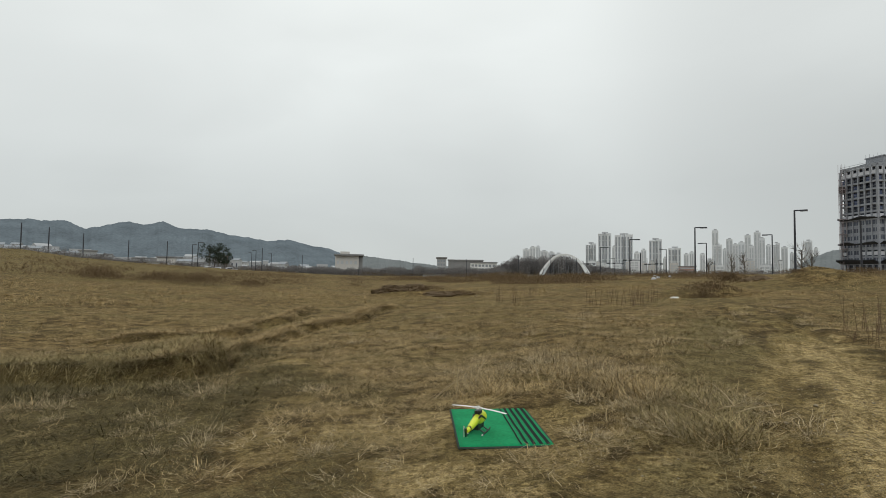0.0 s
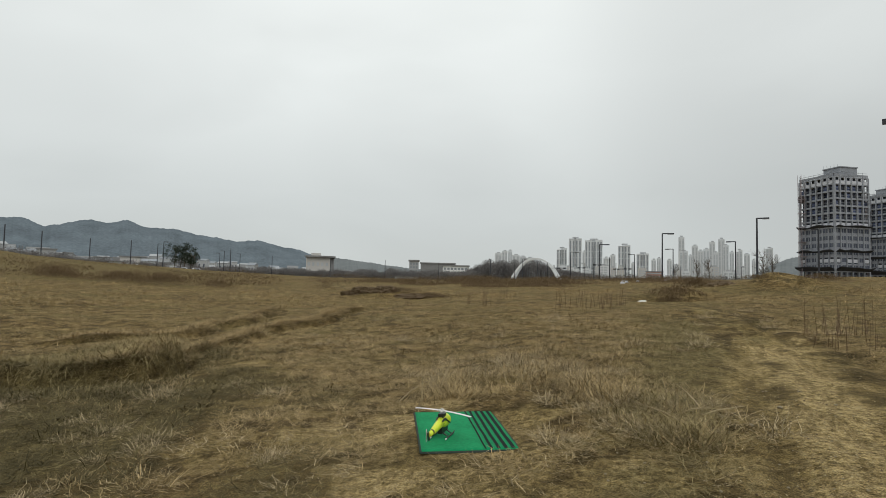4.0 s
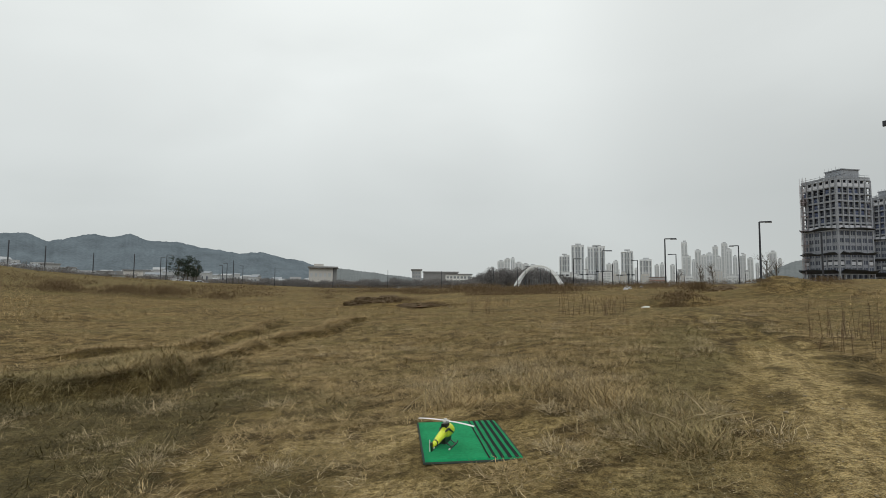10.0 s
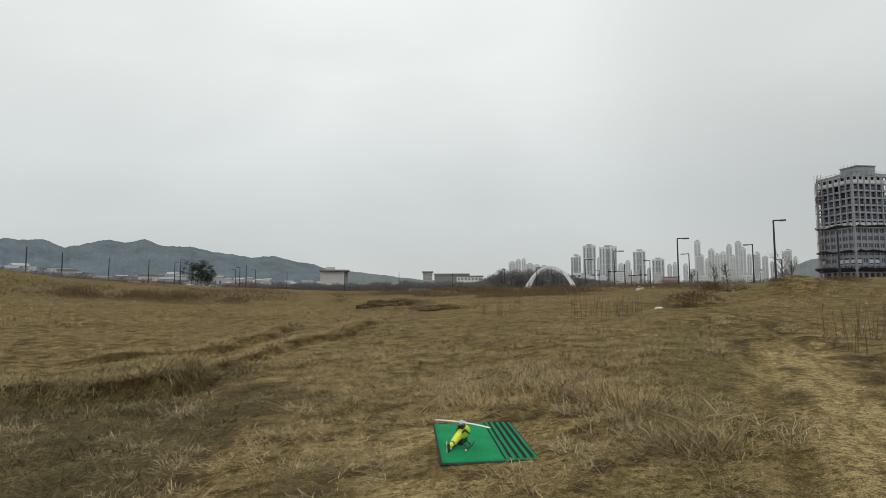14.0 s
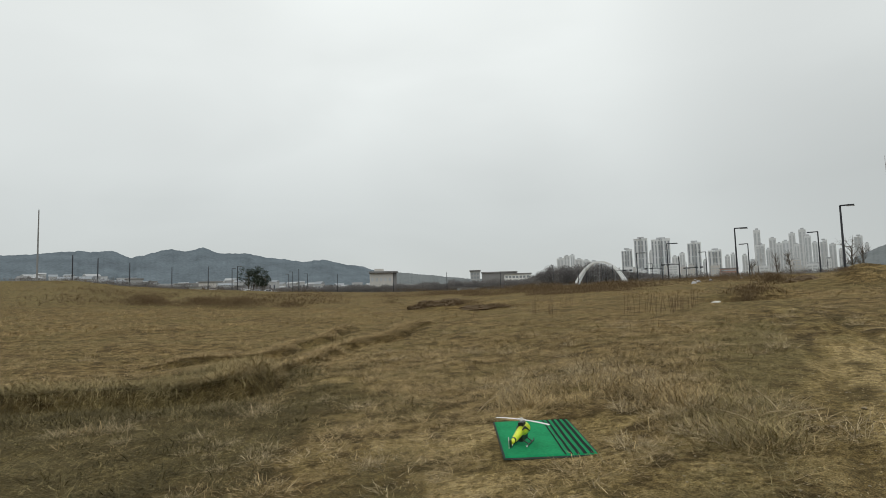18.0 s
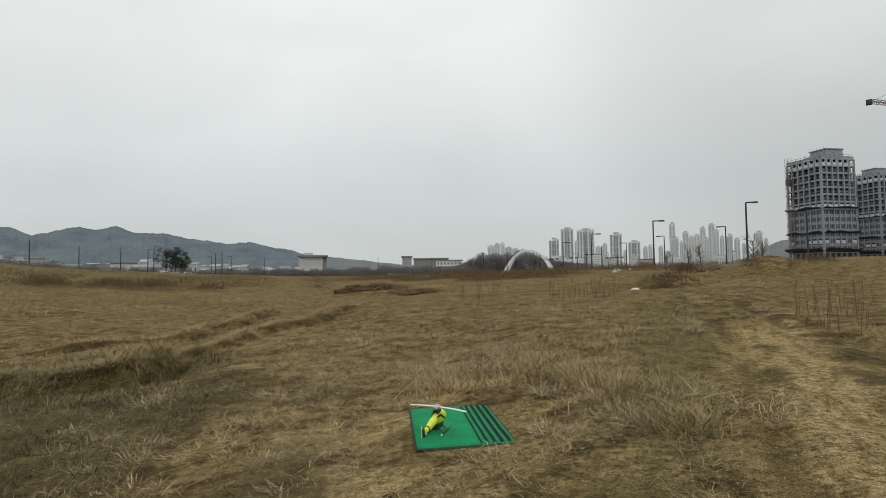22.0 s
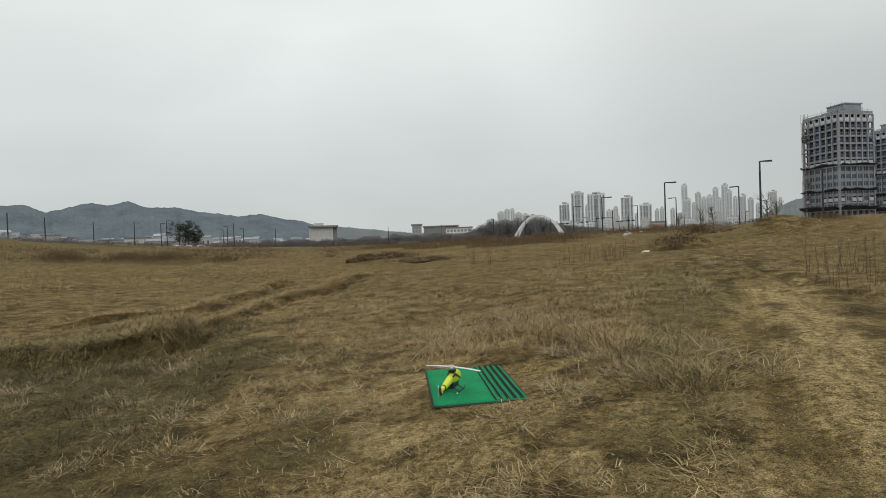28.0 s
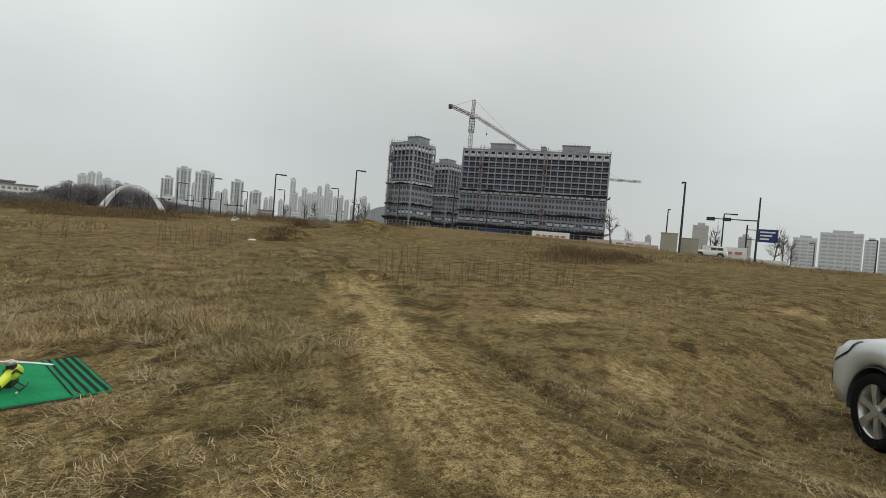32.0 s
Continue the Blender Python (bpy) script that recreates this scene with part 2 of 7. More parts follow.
def ground_material():
    m = bpy.data.materials.new("dry_field")
    m.use_nodes = True
    n, l = m.node_tree.nodes, m.node_tree.links
    b = n["Principled BSDF"]
    b.inputs["Roughness"].default_value, b.inputs["Specular IOR Level"].default_value = 0.95, 0.08
    tc = n.new("ShaderNodeTexCoord")

    def tex(scale, detail=4, rough=0.6):
        t = n.new("ShaderNodeTexNoise")
        t.inputs["Scale"].default_value, t.inputs["Detail"].default_value, t.inputs["Roughness"].default_value = scale, detail, rough
        l.new(tc.outputs["Object"], t.inputs["Vector"])
        return t

    def ramp(src, stops):
        r = n.new("ShaderNodeValToRGB")
        while len(r.color_ramp.elements) < len(stops):
            r.color_ramp.elements.new(0.5)
        for el, (p, c) in zip(r.color_ramp.elements, stops):
            el.position, el.color = p, (*c, 1)
        l.new(src, r.inputs["Fac"])
        return r

    def mix(fac, one, two):
        x = n.new("ShaderNodeMix")
        x.data_type = "RGBA"
        l.new(fac, x.inputs["Factor"])
        l.new(one, x.inputs["A"])
        l.new(two, x.inputs["B"])
        return x.outputs["Result"]

    coarse, middle, grain = tex(0.35), tex(2.6, 8, 0.68), tex(16, 8, 0.78)
    turf = ramp(middle.outputs["Fac"], [(0.41, (0.072, 0.049, 0.020)), (0.52, (0.165, 0.114, 0.047)), (0.63, (0.28, 0.20, 0.088))])
    olive = ramp(middle.outputs["Fac"], [(0.38, (0.09, 0.066, 0.026)), (0.64, (0.205, 0.155, 0.064))])
    patch = ramp(coarse.outputs["Fac"], [(0.42, (0, 0, 0)), (0.62, (1, 1, 1))])
    soil = ramp(grain.outputs["Fac"], [(0.40, (0.094, 0.066, 0.025)), (0.5, (0.256, 0.185, 0.072)), (0.61, (0.47, 0.358, 0.170))])
    grit = n.new("ShaderNodeTexVoronoi")
    grit.inputs["Scale"].default_value = 38.0
    l.new(tc.outputs["Object"], grit.inputs["Vector"])
    speck = ramp(grit.outputs["Distance"], [(0.08, (0.42, 0.36, 0.24)), (0.30, (0.19, 0.135, 0.062))])
    some = ramp(middle.outputs["Fac"], [(0.48, (0, 0, 0)), (0.66, (0.55, 0.55, 0.55))])
    at = n.new("ShaderNodeAttribute")
    at.attribute_name = "bare"
    edge = n.new("ShaderNodeMath")
    edge.operation = "MULTIPLY_ADD"
    edge.inputs[1].default_value, edge.inputs[2].default_value = 2.2, -1.1
    l.new(middle.outputs["Fac"], edge.inputs[0])
    total = n.new("ShaderNodeMath")
    total.operation = "ADD"
    l.new(at.outputs["Fac"], total.inputs[0])
    l.new(edge.outputs[0], total.inputs[1])
    cut = ramp(total.outputs[0], [(0.25, (0, 0, 0)), (0.75, (1, 1, 1))])
    worn = n.new("ShaderNodeAttribute")
    worn.attribute_name = "worn"
    packed = ramp(grain.outputs["Fac"], [(0.39, (0.150, 0.110, 0.042)), (0.5, (0.385, 0.280, 0.126)), (0.60, (0.58, 0.452, 0.234))])
    rubbed = n.new("ShaderNodeMath")
    rubbed.operation = "MULTIPLY_ADD"
    rubbed.inputs[1].default_value = 2.4
    l.new(middle.outputs["Fac"], rubbed.inputs[0])
    less = n.new("ShaderNodeMath")
    less.operation = "ADD"
    less.inputs[1].default_value = -1.3
    l.new(worn.outputs["Fac"], less.inputs[0])
    l.new(less.outputs[0], rubbed.inputs[2])
    wear = ramp(rubbed.outputs[0], [(0.22, (0, 0, 0)), (0.75, (0.9, 0.9, 0.9))])
    # dark mask: wet earth and ruts, plus painted shade by bank and ridges
    dirt = n.new("ShaderNodeAttribute")
    dirt.attribute_name = "dark"
    wet_and_shade = n.new("ShaderNodeRGB")
    wet_and_shade.outputs[0].default_value = (0.060, 0.044, 0.018, 1)
    base = mix(patch.outputs["Color"], turf.outputs["Color"], olive.outputs["Color"])
    base = mix(cut.outputs["Color"], base, mix(some.outputs["Color"], soil.outputs["Color"], speck.outputs["Color"]))
    base = mix(wear.outputs["Color"], base, packed.outputs["Color"])
    over, sep, lane = n.new("ShaderNodeAttribute"), n.new("ShaderNodeSeparateXYZ"), n.new("ShaderNodeCombineXYZ")
    over.attribute_name = "across"
    l.new(tc.outputs["Object"], sep.inputs[0])
    l.new(over.outputs["Fac"], lane.inputs["X"])
    along_track = n.new("ShaderNodeMath")
    along_track.operation = "MULTIPLY"
    along_track.inputs[1].default_value = 0.13
    l.new(sep.outputs["Y"], along_track.inputs[0])
    l.new(along_track.outputs[0], lane.inputs["Y"])
    streak = n.new("ShaderNodeTexNoise")
    streak.inputs["Scale"].default_value, streak.inputs["Detail"].default_value, streak.inputs["Roughness"].default_value = 6.5, 5, 0.65
    l.new(lane.outputs[0], streak.inputs["Vector"])
    rutted = ramp(streak.outputs["Fac"], [(0.42, (0.6, 0.6, 0.6)), (0.49, (0, 0, 0))])
    tread = n.new("ShaderNodeMath")
    tread.operation = "MULTIPLY"
    l.new(rutted.outputs["Color"], tread.inputs[0])
    l.new(cut.outputs["Color"], tread.inputs[1])
    earth = n.new("ShaderNodeRGB")
    earth.outputs[0].default_value = (0.150, 0.106, 0.043, 1)
    base = mix(tread.outputs[0], base, earth.outputs[0])
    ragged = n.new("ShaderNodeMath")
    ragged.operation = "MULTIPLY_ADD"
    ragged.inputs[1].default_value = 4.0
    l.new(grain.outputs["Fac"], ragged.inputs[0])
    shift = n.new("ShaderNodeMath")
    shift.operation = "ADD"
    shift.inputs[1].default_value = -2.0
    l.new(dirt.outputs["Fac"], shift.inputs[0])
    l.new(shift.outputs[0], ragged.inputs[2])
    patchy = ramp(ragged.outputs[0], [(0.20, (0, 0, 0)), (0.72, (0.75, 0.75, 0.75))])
    base = mix(patchy.outputs["Color"], base, wet_and_shade.outputs[0])
    verge = n.new("ShaderNodeAttribute")
    verge.attribute_name = "verge"
    mossy = ramp(grain.outputs["Fac"], [(0.40, (0.072, 0.055, 0.021)), (0.5, (0.160, 0.125, 0.051)), (0.62, (0.280, 0.224, 0.102))])
    sward = n.new("ShaderNodeMath")
    sward.operation = "MULTIPLY_ADD"
    sward.inputs[1].default_value = 2.4
    l.new(middle.outputs["Fac"], sward.inputs[0])
    thin = n.new("ShaderNodeMath")
    thin.operation = "ADD"
    thin.inputs[1].default_value = -1.45
    l.new(verge.outputs["Fac"], thin.inputs[0])
    l.new(thin.outputs[0], sward.inputs[2])
    greened = ramp(sward.outputs[0], [(0.15, (0, 0, 0)), (0.75, (0.70, 0.70, 0.70))])
    base = mix(greened.outputs["Color"], base, mossy.outputs["Color"])
    fine = tex(85, 9, 0.82)
    litter = n.new("ShaderNodeMapRange")
    litter.inputs["From Min"].default_value, litter.inputs["From Max"].default_value = 0.43, 0.57
    litter.inputs["To Min"].default_value, litter.inputs["To Max"].default_value = 0.38, 1.5
    l.new(fine.outputs["Fac"], litter.inputs["Value"])
    matted = tex(10, 6, 0.72)
    clump = n.new("ShaderNodeMapRange")
    clump.inputs["From Min"].default_value, clump.inputs["From Max"].default_value = 0.40, 0.60
    clump.inputs["To Min"].default_value, clump.inputs["To Max"].default_value = 0.74, 1.24
    l.new(matted.outputs["Fac"], clump.inputs["Value"])
    both = n.new("ShaderNodeMath")
    both.operation = "MULTIPLY"
    l.new(litter.outputs[0], both.inputs[0])
    l.new(clump.outputs[0], both.inputs[1])
    speckled = n.new("ShaderNodeVectorMath")
    speckled.operation = "SCALE"
    l.new(base, speckled.inputs[0])
    l.new(both.outputs[0], speckled.inputs["Scale"])
    l.new(speckled.outputs[0], b.inputs["Base Color"])
    bp = n.new("ShaderNodeBump")
    bp.inputs["Strength"].default_value, bp.inputs["Distance"].default_value = 0.9, 0.05
    l.new(grain.outputs["Fac"], bp.inputs["Height"])
    l.new(bp.outputs[0], b.inputs["Normal"])
    return m


M_GROUND = ground_material()

# ---------------------------------------------------------------- ground form
SKY_AZ = np.array([-180, -60, -40.6, -36.8, -32.6, -28, -23, -11.8, -0.6, 12.4, 20.7, 26, 30, 33, 36, 39, 44, 50, 56, 61, 66, 72, 76, 82, 95, 180])
SKY_EL = np.array([0.0, 0.03, 0.030, 0.020, 0.014, 0.0095, 0.0044, -0.0037, -0.0038, 0.001, 0.005, 0.006, 0.0075, 0.011, 0.014, 0.017, 0.017, 0.016, 0.014, 0.010, 0.003, -0.006, -0.015, -0.012, 0.0, 0.0])


def lattice(ix, iy, seed):
    v = np.sin(ix * 127.1 + iy * 311.7 + seed * 74.7) * 43758.5453
    return v - np.floor(v)


def vnoise(x, y, size, seed=0):
    """Smooth random values between 0 and 1, with patches about size metres across."""
    x, y = np.asarray(x, float) / size, np.asarray(y, float) / size
    ix, iy = np.floor(x), np.floor(y)
    fx, fy = x - ix, y - iy
    fx, fy = fx * fx * (3 - 2 * fx), fy * fy * (3 - 2 * fy)
    a, b = lattice(ix, iy, seed), lattice(ix + 1, iy, seed)
    c, d = lattice(ix, iy + 1, seed), lattice(ix + 1, iy + 1, seed)
    return (a * (1 - fx) + b * fx) * (1 - fy) + (c * (1 - fx) + d * fx) * fy


def smooth(v, lo, hi):
    w = np.clip((v - lo) / (hi - lo), 0, 1)
    return w * w * (3 - 2 * w)


def ground(x, y):
    """Height of the large ground form: a tilt across the field near the eye, rising slowly to the far edge."""
    x, y = np.asarray(x, float), np.asarray(y, float)
    d = np.hypot(x, y) + 1e-6
    az = np.degrees(np.arctan2(x, y))
    rim = 1.65 + np.interp(az, SKY_AZ, SKY_EL) * np.minimum(d, 100)
    near = 0.12 * np.where(x > 0, np.minimum(x, 2 + 0.3 * x), np.maximum(x, -0.8) + 0.35 * (np.maximum(x, -8) - np.maximum(x, -0.8)))
    near = near - 0.44 * smooth(x, 3.3, 5.4) * smooth(-y, -3.6, -0.8)
    w = np.clip((d - 6) / 94, 0, 1)
    z = near * (1 - w) + rim * w
    return z - 0.6 * smooth(d, 110, 200)

TRACK = [(1.9, -3.0), (2.0, 0.0), (2.35, 1.7), (2.82, 3.1), (3.6, 4.8), (4.85, 7.0), (6.65, 11.0), (8.6, 16.0), (9.4, 19.5), (11.5, 26.0), (16.0, 40.0)]
BANK = [(-13.0, 8.1), (-9.5, 8.65), (-7.0, 8.98), (-6.2, 9.14), (-5.35, 9.08), (-4.8, 9.42), (-4.9, 10.3), (-5.7, 11.7)]
# overgrown ridges that run up the field, each with a near-side trough, its shade painted
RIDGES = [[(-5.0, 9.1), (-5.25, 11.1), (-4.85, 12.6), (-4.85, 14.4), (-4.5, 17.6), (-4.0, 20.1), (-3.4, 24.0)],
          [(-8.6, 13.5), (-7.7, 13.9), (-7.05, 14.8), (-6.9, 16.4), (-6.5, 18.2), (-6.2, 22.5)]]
BARE_SPOTS = [(-1.0, 5.55, 0.6), (-0.4, 6.25, 0.4), (1.2, 6.0, 0.4), (0.3, 6.75, 0.4), (-0.3, 4.45, 0.45), (0.5, 2.6, 0.6), (-0.6, 3.2, 0.45), (1.5, 4.2, 0.45), (1.7, 2.6, 0.5), (1.0, 7.3, 0.4), (-0.5, 5.7, 0.55), (-1.3, 5.9, 0.7), (0.15, 7.0, 0.45), (1.25, 6.1, 0.5), (-0.1, 4.5, 0.6), (0.1, 3.7, 0.5), (-0.9, 4.9, 0.4),
              (0.9, 3.6, 0.5), (5.5, 2.45, 0.6), (6.9, 4.75, 0.7), (13.0, 3.0, 0.9), (8.95, 17.0, 0.7), (5.9, 9.1, 0.6), (5.3, 8.1, 0.5), (-2.6, 7.6, 0.5), (-3.4, 10.5, 0.6), (9.5, 18.6, 0.6), (6.1, 8.65, 0.4), (6.9, 10.3, 0.45), (7.6, 11.9, 0.35), (4.62, 6.6, 0.4), (12.4, 26.9, 0.7), (13.6, 27.2, 0.5)]
PUDDLES = [(4.95, 7.72, 0.30, 0.42), (3.95, 6.12, 0.24, 0.26), (5.6, 6.9, 0.45, 0.5), (6.4, 8.3, 0.5, 0.3), (7.35, 13.6, 0.35, 1.0), (8.7, 14.5, 0.35, 0.7), (5.4, 6.7, 0.4, 0.5), (4.75, 5.6, 0.32, 0.6), (7.75, 11.2, 0.4, 0.35), (5.95, 9.0, 0.2, 0.16), (3.85, 5.9, 0.2, 0.2), (-5.1, 6.75, 0.5, 0.35)]


def along(x, y, line):
    """Distance to a bent line, and the signed offset across it."""
    best = np.full(np.shape(x), 1e9)
    side = np.zeros(np.shape(x))
    for (x0, y0), (x1, y1) in zip(line, line[1:]):
        dx, dy = x1 - x0, y1 - y0
        k = np.clip(((x - x0) * dx + (y - y0) * dy) / (dx * dx + dy * dy), 0, 1)
        d = np.hypot(x - x0 - k * dx, y - y0 - k * dy)
        s = ((x - x0) * dy - (y - y0) * dx) / math.hypot(dx, dy)
        side = np.where(d < best, s, side)
        best = np.minimum(best, d)
    return best, np.sign(side) * best


def bareness(x, y):
    d, off = along(x, y, TRACK)
    wob = vnoise(x, y, 1.3, 3) - 0.5
    wide = (0.74 + 0.45 * wob) * (1 - 0.45 * smooth(y, 8.5, 11.5))
    b = smooth(-d, -wide - 0.30, -wide + 0.30) * (1 - 0.72 * smooth(y, 9.5, 12.0)) * smooth(-y, -18.5, -16.0) * (0.66 + 0.4 * vnoise(x, y, 0.9, 5) + 0.3 * vnoise(x, y, 0.25, 9))
    b = b - 0.55 * np.exp(-((off + 0.15) / 0.22) ** 2) * (vnoise(x, y, 2.0, 8) > 0.45) * (d < 1.3)
    for sx, sy, r in BARE_SPOTS:
        q = np.hypot((x - sx) / 1.25, y - sy) + 0.5 * (vnoise(x, y, 0.45, 4) - 0.5)
        b = np.maximum(b, (0.62 + 0.5 * vnoise(x, y, 0.3, 10)) * smooth(-q, -r, -0.2 * r))
    return np.clip(b, 0, 1)


def trodden(x, y):
    """Half-bare earth under the loose straw where people and cars come and go."""
    d = np.hypot(x, y)
    reach = 6.5 + 5.0 * smooth(x - 0.7 * y, -1.0, 2.0)
    return smooth(reach - d, -2.2, 1.5) * (0.05 + 0.62 * vnoise(x, y, 0.7, 19) + 0.25 * vnoise(x, y, 0.2, 20))


def dampness(x, y):
    """Low, moist ground with grey-green dead grass at the foot of the bank."""
    d = np.hypot(x, y)
    lie = -x / np.maximum(y, 0.5) + 0.5 * (vnoise(x, y, 1.1, 15) - 0.5)
    return (0.55 * smooth(lie, 0.20, 0.46) + 0.45 * smooth(lie, 0.50, 0.74)) * smooth(-d, -16, -10) * smooth(y + vnoise(x, y, 1.3, 24), 0.0, 1.8)


def thinned(x, y):
    """Where the straw is trampled thin: round the mat and down the damp side."""
    v = 0.75 * np.exp(-(((x + 1.3) / 1.7) ** 2 + ((y - 5.2) / 1.7) ** 2)) + 0.7 * np.exp(-(((x + 3.2) / 1.5) ** 2 + ((y - 5.0) / 1.8) ** 2))
    v = v + 0.8 * np.exp(-(((x - 1.15) / 0.5) ** 2 + ((y - 5.6) / 0.9) ** 2)) + 0.6 * np.exp(-(((x - 0.8) / 0.9) ** 2 + ((y - 4.0) / 0.6) ** 2)) + 0.65 * np.exp(-(((x - 0.4) / 2.2) ** 2 + ((y - 2.6) / 1.0) ** 2))
    return np.clip(v * (0.6 + 0.8 * vnoise(x, y, 0.6, 37)), 0, 0.9)


def wornness(x, y):
    """Pale packed strips where tyres run, and pale scuffed patches."""
    td, to = along(x, y, TRACK)
    to = to + 0.2 * (vnoise(x, y, 1.4, 71) - 0.5)
    v = np.exp(-((to + 0.10 * smooth(-y, -5.0, -3.0)) / 0.46) ** 2) + 0.35 * np.exp(-((to + 0.80) / 0.14) ** 2)
    v = v * (1 - 0.85 * smooth(y, 8.6, 10.6)) * (0.42 + 0.8 * vnoise(x, y, 1.1, 72) + 0.8 * (vnoise(x, y, 0.35, 74) - 0.3))
    for sx, sy, r in BARE_SPOTS:
        q = np.hypot((x - sx) / 1.3, y - sy) + 0.6 * (vnoise(x, y, 0.5, 73) - 0.5)
        v = np.maximum(v, 0.95 * smooth(-q, -0.8 * r, -0.1 * r))
    return np.clip(v, 0, 1)


def darkness(x, y, trough_shade=True):
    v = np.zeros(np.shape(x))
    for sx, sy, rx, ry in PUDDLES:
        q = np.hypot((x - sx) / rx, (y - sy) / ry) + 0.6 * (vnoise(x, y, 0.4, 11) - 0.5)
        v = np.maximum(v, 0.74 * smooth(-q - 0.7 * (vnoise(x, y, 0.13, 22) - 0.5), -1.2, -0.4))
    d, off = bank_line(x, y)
    # shade under the bank's lip and in ridge troughs, put into the ground colour
    if trough_shade:
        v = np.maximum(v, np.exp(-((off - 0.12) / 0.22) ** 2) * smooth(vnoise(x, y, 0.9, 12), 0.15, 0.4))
    for line in RIDGES if trough_shade else ():
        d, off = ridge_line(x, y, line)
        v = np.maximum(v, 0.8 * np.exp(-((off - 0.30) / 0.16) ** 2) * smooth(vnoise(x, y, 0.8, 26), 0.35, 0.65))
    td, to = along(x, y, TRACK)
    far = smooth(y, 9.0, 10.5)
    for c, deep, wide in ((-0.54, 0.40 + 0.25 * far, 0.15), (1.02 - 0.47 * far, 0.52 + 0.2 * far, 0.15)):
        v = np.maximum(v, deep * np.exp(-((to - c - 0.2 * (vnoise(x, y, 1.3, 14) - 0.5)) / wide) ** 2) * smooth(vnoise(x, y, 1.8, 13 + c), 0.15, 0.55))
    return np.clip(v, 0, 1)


def bank_line(x, y):
    """The low bank, its edge broken and uneven."""
    wx, wy = 0.5 * (vnoise(x, y, 1.7, 16) - 0.5) + 0.4 * (vnoise(x, y, 0.5, 17) - 0.5), 0.45 * (vnoise(x, y, 1.1, 18) - 0.5) + 0.25 * (vnoise(x, y, 0.35, 21) - 0.5)
    return along(x + wx, y + wy, BANK)


def ridge_line(x, y, line):
    wx = 0.9 * (vnoise(x, y, 1.6, 27) - 0.5) + 0.4 * (vnoise(x, y, 0.5, 28) - 0.5)
    return along(x + wx, y + 0.8 * (vnoise(x, y, 1.8, 29) - 0.5), line)


def greenness(x, y):
    """Olive, half-green sward: the verges of the track and the low ground below the bank."""
    td, to = along(x, y, TRACK)
    left = np.exp(-((to + 1.35 + 0.5 * (vnoise(x, y, 1.6, 34) - 0.5)) / 0.75) ** 2) * smooth(y, 2.0, 5.0) * smooth(-y, -17, -13)
    right = smooth(to, 0.5, 1.2) * smooth(-to, -7.0, -3.0) * smooth(-y, -34, -24) * 0.16
    between = 0.8 * np.exp(-(to / 0.35) ** 2) * smooth(y, 9.0, 10.5) * smooth(-y, -20, -16)
    near = 0.4 * np.exp(-(((x - 1.7) / 1.0) ** 2 + ((y - 4.0) / 1.3) ** 2))
    low = dampness(x, y) * 1.1
    rim = 0.75 * smooth(np.hypot(x, y), 34, 60) * smooth(-x / np.maximum(y, 1), 0.25, 0.5)
    v = np.maximum.reduce([left, right, between, near, low, rim])
    return np.clip(v * (0.55 + 0.8 * vnoise(x, y, 1.1, 35)), 0, 1)


